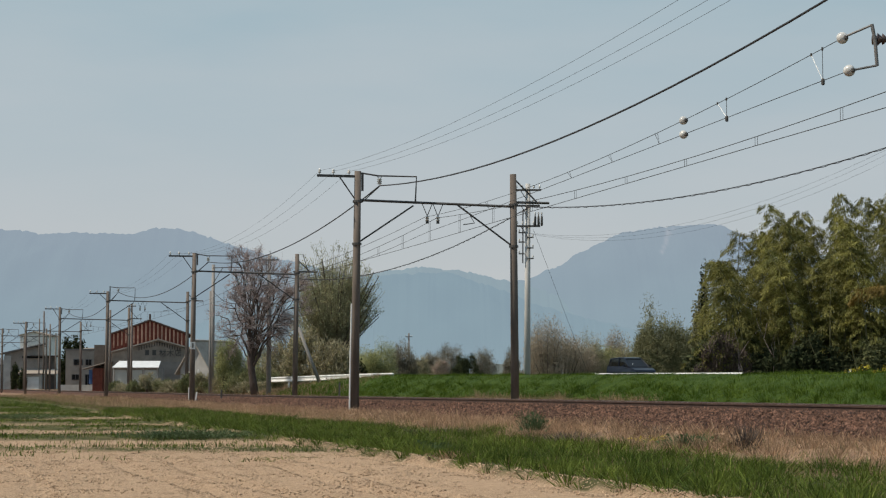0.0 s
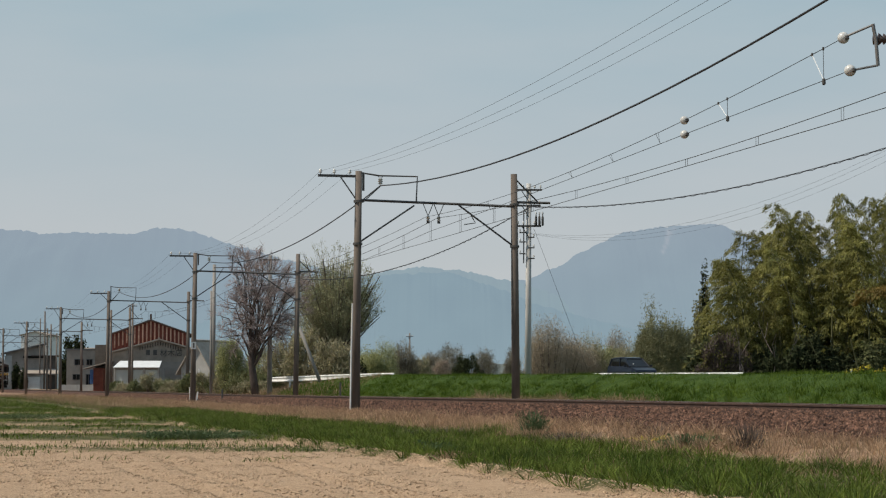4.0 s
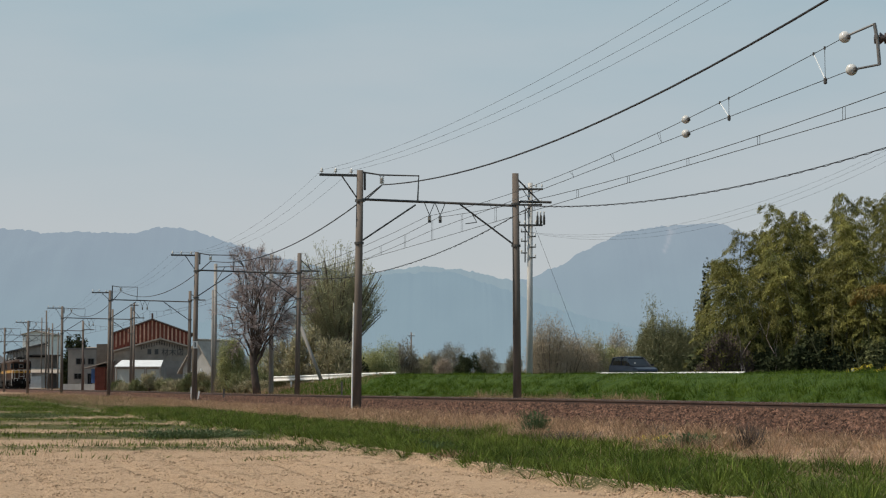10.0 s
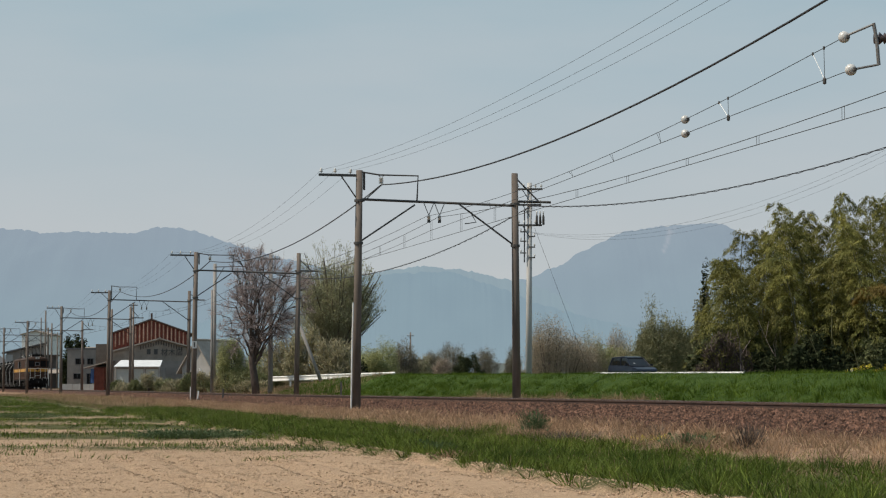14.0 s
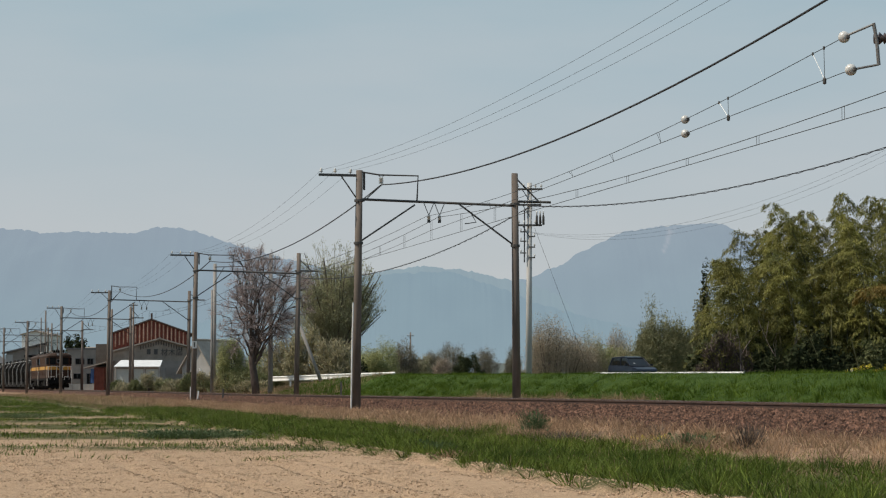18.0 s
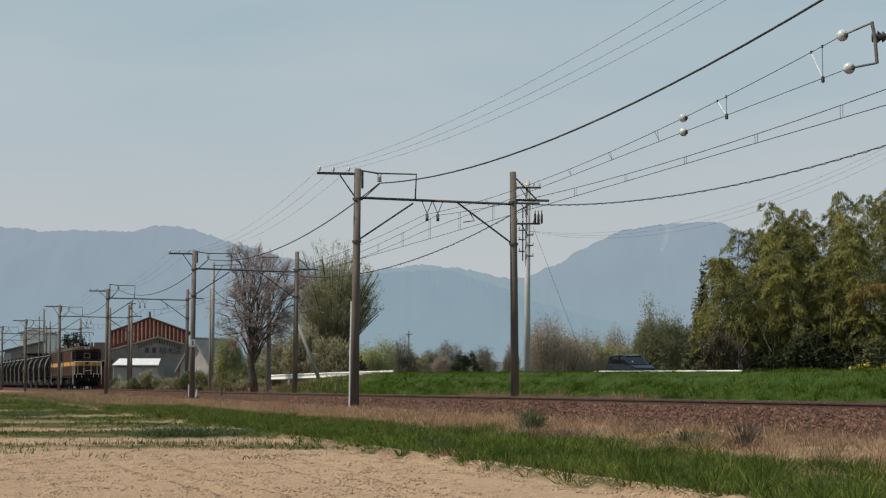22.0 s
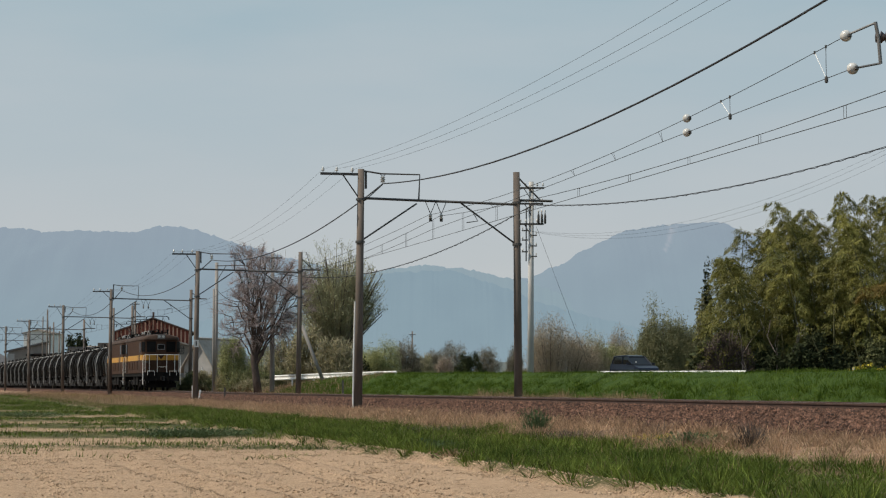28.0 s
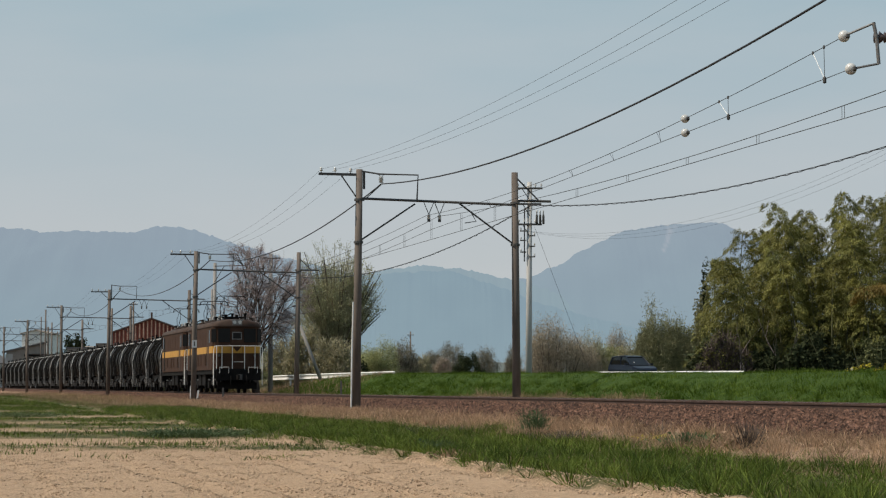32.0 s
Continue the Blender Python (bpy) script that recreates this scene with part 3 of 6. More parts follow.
track = thing("railway_track", "rusty single railway track on a stone ballast bed", "railway track", kind="structure")
part("rail", rail_line(-0.57, "rail"), rust, track, "rusty steel rail with a worn head")
part("rail", rail_line(0.57, "rail"), rust, track)


# ---------------------------------------------------------------- poles and wires
def pin_insulator(c, s=1.0):
    b = Build()
    b.lathe([(0.012 * s, -0.06 * s), (0.012 * s, 0.0), (0.045 * s, 0.01 * s), (0.05 * s, 0.04 * s), (0.03 * s, 0.055 * s), (0.042 * s, 0.08 * s), (0.03 * s, 0.11 * s), (0.01 * s, 0.13 * s)], c, 8)
    return b


def disc_insulator(c, s=1.0):
    b = Build()
    b.lathe([(0.015 * s, -0.16 * s), (0.06 * s, -0.15 * s), (0.03 * s, -0.11 * s), (0.065 * s, -0.10 * s), (0.03 * s, -0.06 * s), (0.06 * s, -0.05 * s), (0.015 * s, 0.0)], c, 8)
    return b


def catenary_portal(xl, yl, xr, yr, lean_l=0.0, lean_r=0.0, base=0.33, top=8.54, sign=False, group="portals along the railway", near=False, beam_up=0.0, frame_up=0.0):
    """Two spun-concrete poles with a steel beam over the track, a wire arm on one side and a feeder bracket."""
    w = math.hypot(xr - xl, yr - yl)
    p = thing("catenary_portal", "grey concrete twin-pole catenary portal with steel beam and braces", "catenary portal",
              Matrix.Translation((xl, yl, base)) @ Matrix.Rotation(math.atan2(yr - yl, xr - xl), 4, "Z"), group)
    H = top - base
    seg = 12 if near else 8
    zb, hf = H - 1.04 + beam_up, H + frame_up
    part("pole", Build().tube([(0, 0, -0.5), (lean_l * 0.5, 0, H * 0.5), (lean_l, 0, H)], 0.155, 0.115, seg), concrete, p, "weathered spun-concrete pole", True)
    part("pole", Build().tube([(w, 0, -0.5), (w + lean_r * 0.5, 0, H * 0.5), (w + lean_r, 0, H + 0.03)], 0.155, 0.115, seg), concrete, p, "weathered spun-concrete pole", True)
    xt = lean_l * 0.92
    part("beam", Build().tube([(0.1, 0, zb + 0.05), (w, 0, zb - 0.06)], 0.044, sides=4), dark_steel, p, "dark steel beam across the track")
    part("beam_stub", Build().tube([(w - 0.1, 0, zb + 0.09), (w + 1.25, 0, zb + 0.09)], 0.044, sides=4), dark_steel, p)
    part("brace", Build().tube([(xt, 0, zb - 1.42), (2.05, 0, zb - 0.1)], 0.032, sides=6), dark_steel, p)
    part("brace", Build().tube([(w, 0, zb - 1.5), (w - 2.05, 0, zb - 0.05)], 0.032, sides=6), dark_steel, p)
    part("brace", Build().tube([(w, 0, H - 0.15), (w + 0.82, 0, zb + 0.1)], 0.028, sides=6), dark_steel, p)
    arm = part("crossarm", Build().box((xt - 0.68, 0, H - 0.18), (1.45, 0.07, 0.085)), dark_steel, p, "steel wire arm")
    part("brace", Build().tube([(xt - 0.62, 0, H - 0.22), (xt - 0.05, 0, zb + 0.02)], 0.024, sides=6), dark_steel, p)
    for dx in (-1.32, -0.84, -0.30):
        part("insulator", pin_insulator((xt + dx, 0, H - 0.09), 1.15), porcelain, arm, "white pin insulator", True)
    br = part("feeder_bracket", Build().tube([(xt + 0.12, 0, hf - 0.06), (0.80, 0, hf - 0.14), (2.16, 0, hf - 0.14), (2.12, 0, zb)], 0.03, sides=6), dark_steel, p, "steel feeder bracket frame")
    part("bracket_post", Build().box((xt + 0.17, 0, (hf + H) / 2 - 0.36), (0.07, 0.07, 0.62 + frame_up)), dark_steel, br)
    part("strut", Build().tube([(0.86, 0, hf - 0.50), (xt + 0.16, 0, zb - 0.02)], 0.02, sides=6), dark_steel, br)
    part("insulator", disc_insulator((0.86, 0, hf - 0.20), 1.5), porcelain, br, "white disc insulator", True)
    part("yoke", Build().tube([(0.76, 0, hf - 0.14), (0.86, 0, hf - 0.26), (0.96, 0, hf - 0.14)], 0.014, sides=5), dark_steel, br)
    for x in (2.52, 2.90):
        h = part("hanger", Build().tube([(x - 0.16, 0, zb - 0.02), (x + 0.02, 0, zb - 0.45)], 0.014).tube([(x + 0.2, 0, zb - 0.02), (x + 0.02, 0, zb - 0.45)], 0.014), dark_steel, p, "steel drop hanger")
        part("insulator", disc_insulator((x + 0.02, 0, zb - 0.43), 1.15), porcelain, h, "", True)
        part("clip", Build().box((x + 0.02, 0, zb - 0.66), (0.10, 0.07, 0.09), ch=0.02), dark_steel, h)
    for zz in (zb, zb - 1.45):
        for x, l in ((0, lean_l), (w, lean_r)):
            part("clamp", Build().tube([(x + l * zz / H, 0, zz - 0.04), (x + l * zz / H, 0, zz + 0.04)], 0.165, sides=seg), dark_steel, p, "steel pole band")
    part("steady_arm", Build().tube([(w - 1.6, 0, zb - 0.4), (w - 1.45, 0, zb - 0.66), (w - 1.85, 0, zb - 0.72)], 0.02, sides=6), dark_steel, p)
    if sign:
        part("number_plate", Build().box((0.02, -0.17, 3.15), (0.26, 0.03, 0.40)), white_paint, p, "small white plate")
        part("plate_mark", Build().box((0.02, -0.187, 3.15), (0.07, 0.008, 0.26)), dark_steel, p)
    return p


PORTALS = [(6.84, 31.0, 12.3, 32.4), (-2.95, 72.0, 2.55, 73.4), (-13.64, 116.0, -8.12, 117.4), (-25.8, 163.4, -19.8, 164.9), (-36.3, 201.6, -29.95, 203.2), (-46.65, 238.0, -40.75, 239.5), (-60.05, 290.0, -54.3, 291.5), (-71.0, 330.0, -65.2, 331.5)]
BASE_TOP = [(0.33, 8.54, 0, 0), (0.33, 8.53, 0.10, -0.06), (0.27, 8.50, 0.10, 0.12), (0.30, 8.52, 0.06, 0.05), (0.30, 8.72, 0, 0), (0.2, 8.45, 0, 0), (0.3, 9.1, 0, 0), (0.3, 9.1, 0, 0)]
for k, ((xl, yl, xr, yr), (b0, t0, ll, lr)) in enumerate(zip(PORTALS, BASE_TOP)):
    catenary_portal(xl, yl, xr, yr, ll, lr, b0, t0, sign=k == 2, near=k < 3, beam_up=(0, 0, 0, 0.28, -0.1, 0, 0, 0)[k], frame_up=(0, 0, 0, 0.42, -0.08, 0, 0, 0)[k])


def sagged(a, b, sag, n=14):
    a, b = Vector(a), Vector(b)
    return [a.lerp(b, i / n) - Vector((0, 0, 4 * sag * (i / n) * (1 - i / n))) for i in range(n + 1)]


def run(supports, sag, n=14):
    pts = []
    for a, b in zip(supports, supports[1:]):
        pts += sagged(a, b, sag, n)[(1 if pts else 0):]
    return pts


def local(k, x, z):
    xl, yl, xr, yr = PORTALS[k]
    w = math.hypot(xr - xl, yr - yl)
    return (xl + (xr - xl) / w * x, yl + (yr - yl) / w * x, z)


FRAME_UP = (0, 0, 0, 0.42, -0.08, 0, 0, 0)
feed = [local(k, 0.86, BASE_TOP[k][1] - 0.48 + FRAME_UP[k]) for k in range(8)]
feed[0] = local(0, 0.86, 8.15)
solid("feeder_cable", Build().tube(run(feed[:3], 0.89, 20) + run(feed[2:], 1.06, 16)[1:], 0.022, sides=6), wire_mat, "thick black feeder cable hung between the portals", "cable", smooth=True)
for dx, z_near in ((-1.32, 8.16), (-0.84, 8.14), (-0.30, 8.24)):
    sup = [local(k, dx + BASE_TOP[k][2] * 0.92, BASE_TOP[k][1] - 0.02) for k in range(8)]
    sup[0] = local(0, dx, z_near)
    solid("line_wire", Build().tube(sagged(sup[0], sup[1], 0.54, 20) + run(sup[1:], 0.85)[1:], 0.0038, sides=5), wire_mat, "thin dark signal wire on pin insulators", "wire", "line wires on the portal arms")

# main catenary: carrying wire, contact wire and droppers
main = thing("catenary_wire", "weathered copper overhead line with droppers above the track", "overhead line")
sup = [local(k, 2.87, 6.98) for k in range(8)]
sup[0] = local(0, 2.87, 6.73)
mess = sagged(sup[0], sup[1], 0.435, 18) + run(sup[1:], 0.56, 18)[1:]
part("messenger_wire", Build().tube(mess, 0.009, sides=5), copper, main)
con = [(p.x, p.y, 6.25) for p in mess]
part("contact_wire", Build().tube(con, 0.009, sides=5), copper, main)
for i in range(62):
    y = 27.5 + 4.2 * i
    if y > 285:
        break
    a = min(mess, key=lambda p: abs(p.y - y))
    j = mess.index(a)
    q = mess[j + 1] if (y > a.y and j + 1 < len(mess)) else mess[max(j - 1, 0)]
    f = (y - a.y) / (q.y - a.y) if abs(q.y - a.y) > 1e-6 else 0
    t = a.lerp(q, f)
    part("dropper", Build().tube([(t.x - 0.02, y, t.z), (t.x - 0.02, y, 6.25)], 0.005, sides=4).tube([(t.x + 0.03, y, t.z), (t.x + 0.03, y, 6.25)], 0.005, sides=4), copper, main)

# a second pair, rising to its anchor, broken by ball insulators
second = thing("catenary_wire", "rising pair of overhead wires with white ball insulators", "overhead line")


def rising(a, b, c, n=34):
    """A wire between two plan points whose height follows a cubic in the depth."""
    pts = []
    for i in range(n + 1):
        x, y = a[0] + (b[0] - a[0]) * i / n, a[1] + (b[1] - a[1]) * i / n
        pts.append((x, y, ((c[0] * y + c[1]) * y + c[2]) * y + c[3]))
    return pts


up_w = rising((-0.56, 72.6), (7.61, 39.66), (6.6456e-06, 5.3064e-04, -0.147866, 12.40015))
lo_w = rising((-0.45, 72.6), (7.70, 39.52), (6.9888e-06, -1.06614e-03, 0.032561, 7.08166))
part("messenger_wire", Build().tube(up_w, 0.008, sides=5), copper, second)
part("contact_wire", Build().tube(lo_w, 0.008, sides=5), copper, second)
for path, name in ((up_w, "messenger_wire"), (lo_w, "contact_wire")):
    a = Vector(path[0])
    back = [a.lerp(Vector((float(centre(116)) + 0.3, 116.0, a.z - 0.1)), i / 8) - Vector((0, 0, 0.35 * 4 * (i / 8) * (1 - i / 8))) for i in range(9)]
    part(name, Build().tube(back, 0.008, sides=5), copper, second)


def on(path, y):
    for a, b in zip(path, path[1:]):
        if b[1] <= y <= a[1]:
            f = (y - a[1]) / (b[1] - a[1])
            return Vector(a).lerp(Vector(b), f)
    return Vector(path[-1])


for y, y2, y3 in ((45.5, 45.66, 46.01), (40.64, 40.76, 41.15)):
    a, b, c = on(up_w, y), on(lo_w, y2), on(up_w, y3)
    d = part("dropper", Build().tube([a, b], 0.006, sides=4), copper, second)
    part("jumper", Build().tube([c, b], 0.007, sides=4), white_paint, d, "pale jumper wire")
    part("clip", Build().lathe([(0.012, -0.09), (0.036, -0.07), (0.036, 0.02), (0.012, 0.05)], b, 8), dark_steel, d)
    for q in (a, c):
        part("clip", Build().box(q, (0.035, 0.05, 0.06), ch=0.008), dark_steel, d)
for y in (49.85, 53.25, 56.6, 60.4, 64.8):
    a, b = on(up_w, y), on(lo_w, y)
    part("dropper", Build().tube([a - Vector((0.035, 0, 0)), b], 0.0045, sides=4).tube([a + Vector((0.03, 0, 0)), b], 0.0045, sides=4), copper, second)
for (y, y2), r in (((48.07, 48.26), 0.098), ((39.75, 39.60), 0.112)):
    for path, yy in ((up_w, y), (lo_w, y2)):
        c = on(path, yy)
        ball = part("ball_insulator", Build().lathe([(r * math.sin(math.pi * i / 10) + 0.001, -r * math.cos(math.pi * i / 10)) for i in range(11)], c, 16), porcelain, second, "white ball insulator", True)
        part("cap", Build().lathe([(0.02, -0.02), (0.05, 0.0), (0.045, 0.05), (0.015, 0.07)], c + Vector((0.05, -r * 0.75, -0.03)), 10), dark_steel, ball)

# the mast that pulls the second pair aside
ax, ay = float(centre(39.6)), 39.6
mast = thing("catenary_mast", "single concrete catenary mast with a pull-off arm", "catenary mast", Matrix.Translation((ax + 3.0, ay + 0.6, 0.3)))
part("pole", Build().tube([(0, 0, -0.4), (0, 0, 8.3)], 0.15, 0.12, 12), concrete, mast, "", True)
part("arm", Build().tube([(0, 0, 7.45), (-2.32, -0.5, 7.45)], 0.05, sides=8), steel, mast, "galvanised pull-off arm")
part("insulator", disc_insulator((0, 0, 0), 1.9), brown_porcelain, mast, "dark brown strut insulator", True, Matrix.Translation((-2.20, -0.48, 7.45)) @ Matrix.Rotation(radians(90), 4, "Y"))
part("spreader_bar", Build().tube([(-2.52, -0.6, 7.72), (-2.46, -0.58, 7.42), (-2.42, -0.55, 6.93)], 0.035, sides=8), steel, mast, "bent spreader bar")
part("strain_link", Build().tube([(-2.52, -0.6, 7.70), (up_w[-1][0] - ax - 3.0, -0.54, up_w[-1][2] - 0.3)], 0.024, sides=6), steel, mast)
part("strain_link", Build().tube([(-2.42, -0.55, 6.94), (lo_w[-1][0] - ax - 3.0, -0.6, lo_w[-1][2] - 0.3)], 0.024, sides=6), steel, mast)


def utility_pole(x, y, z0, z1, r=0.15, arms=((0.6, 0.9),), name_label="tall grey concrete utility pole", can=False, lean=0.0):
    p = thing("utility_pole", name_label, "utility pole", Matrix.Translation((x, y, z0)), "utility poles")
    H = z1 - z0
    part("pole", Build().tube([(0, 0, -0.9), (lean, 0, H)], r, r * 0.7, 10), pale_concrete if can else (concrete if y > 200 else grey_concrete), p, "", True)
    for drop, w in arms:
        arm = part("crossarm", Build().box((lean, -0.12, H - drop), (w * 2, 0.07, 0.08)), dark_steel, p)
        part("brace", Build().tube([(lean - w * 0.6, -0.12, H - drop), (lean, -0.1, H - drop - 0.5)], 0.018, sides=5), dark_steel, arm)
        for s in (-0.9, -0.45, 0.45, 0.9):
            part("insulator", pin_insulator((lean + s * w, -0.12, H - drop + 0.09)), porcelain, arm, "", True)
    if can:
        for x in (0.36, 0.5, 0.64):
            t = part("cutout_switch", Build().lathe([(0.02, 0), (0.05, 0.03), (0.05, 0.36), (0.03, 0.42), (0.015, 0.5)], (x, -0.15, H - 1.82), 10), dark_steel, p, "dark hanging cut-out switch", True)
            part("bushing", pin_insulator((x, -0.15, H - 1.32), 0.8), porcelain, t, "", True)
        for k, dz in enumerate((2.1, 2.3, 2.5, 2.75, 3.0, 3.2)):
            part("cable_bracket", Build().box(((-0.22, 0.16)[k % 2], -0.12, H - dz), (0.26, 0.07, 0.05)), dark_steel, p)
            part("insulator", pin_insulator(((-0.32, 0.26)[k % 2], -0.12, H - dz + 0.05), 0.8), porcelain, p, "", True)
        part("cable_riser", Build().tube([(-0.17, -0.1, H - 3.4), (-0.16, -0.12, H - 1.2), (0.1, -0.16, H - 1.0)], 0.03, sides=6), wire_mat, p)
    return p


utility_pole(3.63, 90.0, 1.0, 9.82, 0.15, ((0.28, 0.55), (0.95, 0.5), (1.82, 0.52)), can=True, lean=0.06)
utility_pole(-11.06, 136.0, 0.7, 9.6, 0.17, ((0.3, 0.6),))
arm_pole = utility_pole(-16.75, 155.0, 0.7, 10.1, 0.17, (), lean=0.05)
part("cable_arm", Build().tube([(0.05, -0.2, 9.15), (2.3, -0.2, 9.2)], 0.035, sides=6), dark_steel, arm_pole)
part("brace", Build().tube([(0.05, -0.2, 8.0), (0.75, -0.2, 9.16)], 0.028, sides=6), dark_steel, arm_pole)
utility_pole(-16.36, 150.0, 0.7, 7.95, 0.10, ())
utility_pole(16.5, 58.0, 1.0, 10.4, 0.17, ((0.3, 0.6), (1.0, 0.5)))
utility_pole(-32.04, 205.0, 0.6, 8.57, 0.14, ())
utility_pole(-31.42, 215.0, 0.6, 9.56, 0.13, ((0.25, 0.45),))
utility_pole(-67.5, 360.0, 0.6, 13.9, 0.17, ())
utility_pole(-44.29, 240.0, 0.6, 8.22, 0.11, ())
utility_pole(-70.16, 370.0, 0.6, 13.0, 0.13, ())
utility_pole(-64.0, 352.0, 0.6, 10.0, 0.15, ((0.3, 0.6),))
utility_pole(-4.6, 300.0, 1.0, 8.7, 0.14, ((0.5, 0.5),))
stay = thing("stay_pole", "thick pale concrete pole leaning as a stay", "pole", Matrix.Translation((-7.3, 128.0, 1.45)))
part("pole", Build().tube([(0.1, 0, -0.4), (-1.34, 0, 3.3)], 0.115, 0.09, 8), grey_concrete, stay, "", True)


def lashed_cable(path, name_label):
    """A carrying wire with a telephone cable wound loosely round it."""
    c = thing("telephone_cable", name_label, "cable", group="telephone cables")
    path = [Vector(p) for p in path]
    part("carrier_wire", Build().tube(path, 0.012, sides=5), wire_mat, c, "", True)
    coil, s = [], 0.0
    for p, q in zip(path, path[1:]):
        n = max(2, int((q - p).length / 0.16))
        for i in range(n):
            ph = 2 * math.pi * s / 0.8
            coil.append(p.lerp(q, i / n) + Vector((0.016 * math.cos(ph), 0.0, -0.028 + 0.014 * math.sin(ph))))
            s += (q - p).length / n
    part("cable", Build().tube(coil, 0.014, sides=5), wire_mat, c, "", True)


lashed_cable(sagged((16.5, 58.0, 9.285), (3.63, 89.8, 8.83), 0.94, 24), "dark lashed telephone cable between utility poles")
lashed_cable(run([(3.63, 89.8, 8.76), (-11.06, 136.0, 8.43), (-16.75, 155.0, 8.2)], 1.4), "dark lashed telephone cable between utility poles")
for dx, z0, z1, sag in ((-0.4, 7.715, 10.018, 1.60), (0.1, 7.693, 10.015, 1.73), (0.45, 7.672, 9.906, 1.84)):
    solid("line_wire", Build().tube(sagged((16.5 + dx * 0.2, 58.0, z1), (3.63 + dx * 0.2, 89.8, z0), sag, 24), 0.0032, sides=4), wire_mat, "thin power wire between utility poles", "wire", "power wires on utility poles")
solid("guy_wire", Build().tube([(3.9, 90, 7.9), (6.7, 93.5, 1.1)], 0.008, sides=4), wire_mat, "thin steel guy wire of the utility pole", "wire")


# ---------------------------------------------------------------- bank, guardrail, car
def guardrail(pts, name_label):
    g = thing("guardrail", name_label, "guardrail")
    prof = [(0, -0.17), (0.05, -0.12), (0.0, -0.03), (0.0, 0.03), (0.05, 0.12), (0, 0.17), (-0.01, 0.17), (-0.01, -0.17)]
    for a, b in zip(pts, pts[1:]):
        a, b = Vector(a), Vector(b)
        d = (b - a)
        side = Vector((d.y, -d.x, 0)).normalized()
        if side.y > 0:
            side = -side
        n = max(1, int(d.length / 4))
        for i in range(n):
            p0, p1 = a + d * (i / n), a + d * ((i + 1) / n)
            part("rail_panel", Build().prism([p0 + side * u + Vector((0, 0, v)) for u, v in prof], [p1 + side * u + Vector((0, 0, v)) for u, v in prof]), white_paint, g)
            part("post", Build().tube([p0 - side * 0.06 + Vector((0, 0, -0.85)), p0 - side * 0.06 + Vector((0, 0, 0.13))], 0.055, sides=8), white_paint, g, "", True)
    return g


guardrail([(-11.6, 142.0, 1.62), (-6.5, 127.0, 1.72), (-2.6, 115.0, 1.76)], "white steel roadside guardrail beside the grass bank")
guardrail([(-2.3, 114.0, 1.53), (5.6, 91.0, 1.46)], "white steel roadside guardrail beside the grass bank")
guardrail([(6.3, 88.5, 1.57), (12.0, 84.6, 1.58)], "white steel roadside guardrail on top of the bank")
sg = thing("marker_post", "short white roadside marker post", "post", Matrix.Translation((18.3, 95.0, 1.0)))
part("post", Build().tube([(0, 0, 0), (0, 0, 0.95)], 0.06, 0.05, 8), white_paint, sg)


def parked_car(m):
    """A small hatchback seen from the front, built round x forward."""
    c = thing("car", "small dark blue hatchback parked on the road", "car", m)

    def loop(x, w, z0, z1):
        return [(x, -w, z0), (x, -w, z0 + (z1 - z0) * 0.6), (x, -w * 0.93, z1), (x, w * 0.93, z1), (x, w, z0 + (z1 - z0) * 0.6), (x, w, z0)]

    def loft(loops):
        b, k = Build(), len(loops[0])
        b.add([p for l in loops for p in l], [(i * k + j, i * k + (j + 1) % k, (i + 1) * k + (j + 1) % k, (i + 1) * k + j) for i in range(len(loops) - 1) for j in range(k)] + [tuple(reversed(range(k))), tuple(range((len(loops) - 1) * k, len(loops) * k))])
        return b
    part("body", loft([loop(-1.85, 0.72, 0.35, 0.9), loop(-1.75, 0.79, 0.22, 0.98), loop(0, 0.81, 0.2, 0.95), loop(1.3, 0.80, 0.2, 0.86), loop(1.78, 0.74, 0.25, 0.72), loop(1.88, 0.6, 0.35, 0.6)]), car_paint, c)
    part("roof", loft([loop(-1.55, 0.58, 1.40, 1.46), loop(-1.0, 0.60, 1.44, 1.51), loop(-0.1, 0.60, 1.45, 1.52), loop(0.25, 0.56, 1.41, 1.46)]), car_paint, c)
    part("cabin_glass", loft([loop(-1.78, 0.70, 0.95, 0.97), loop(-1.5, 0.62, 0.95, 1.42), loop(0.2, 0.62, 0.93, 1.43), loop(0.95, 0.70, 0.9, 0.93)]), car_glass, c, "dark tinted windows")
    for s in (-1, 1):
        part("pillar", Build().tube([(0.95, 0.70 * s, 0.92), (0.22, 0.575 * s, 1.44)], 0.035, sides=6), car_paint, c)
        part("roof_pillar", Build().tube([(-0.42, 0.645 * s, 0.93), (-0.40, 0.60 * s, 1.46)], 0.04, sides=6).tube([(-1.72, 0.66 * s, 0.95), (-1.48, 0.58 * s, 1.45)], 0.06, sides=6), car_paint, c)
        part("headlight", Build().box((1.72, 0.56 * s, 0.62), (0.16, 0.26, 0.13), ch=0.03), lamp_glass, c, "clear headlight")
        part("mirror", Build().box((0.75, 0.90 * s, 0.98), (0.1, 0.2, 0.13), ch=0.03), car_paint, c)
        for x in (-1.2, 1.15):
            w = part("wheel", Build().tube([(x, 0.62 * s, 0.29), (x, 0.81 * s, 0.29)], 0.29, sides=18), tyre_mat, c)
            part("rim", Build().tube([(x, 0.812 * s, 0.29), (x, 0.82 * s, 0.29)], 0.18, sides=14), steel, w)
    part("windscreen_sticker", Build().box((0.72, -0.3, 1.08), (0.01, 0.08, 0.08), Matrix.Rotation(radians(-35), 3, "Y")), white_paint, c)
    return c


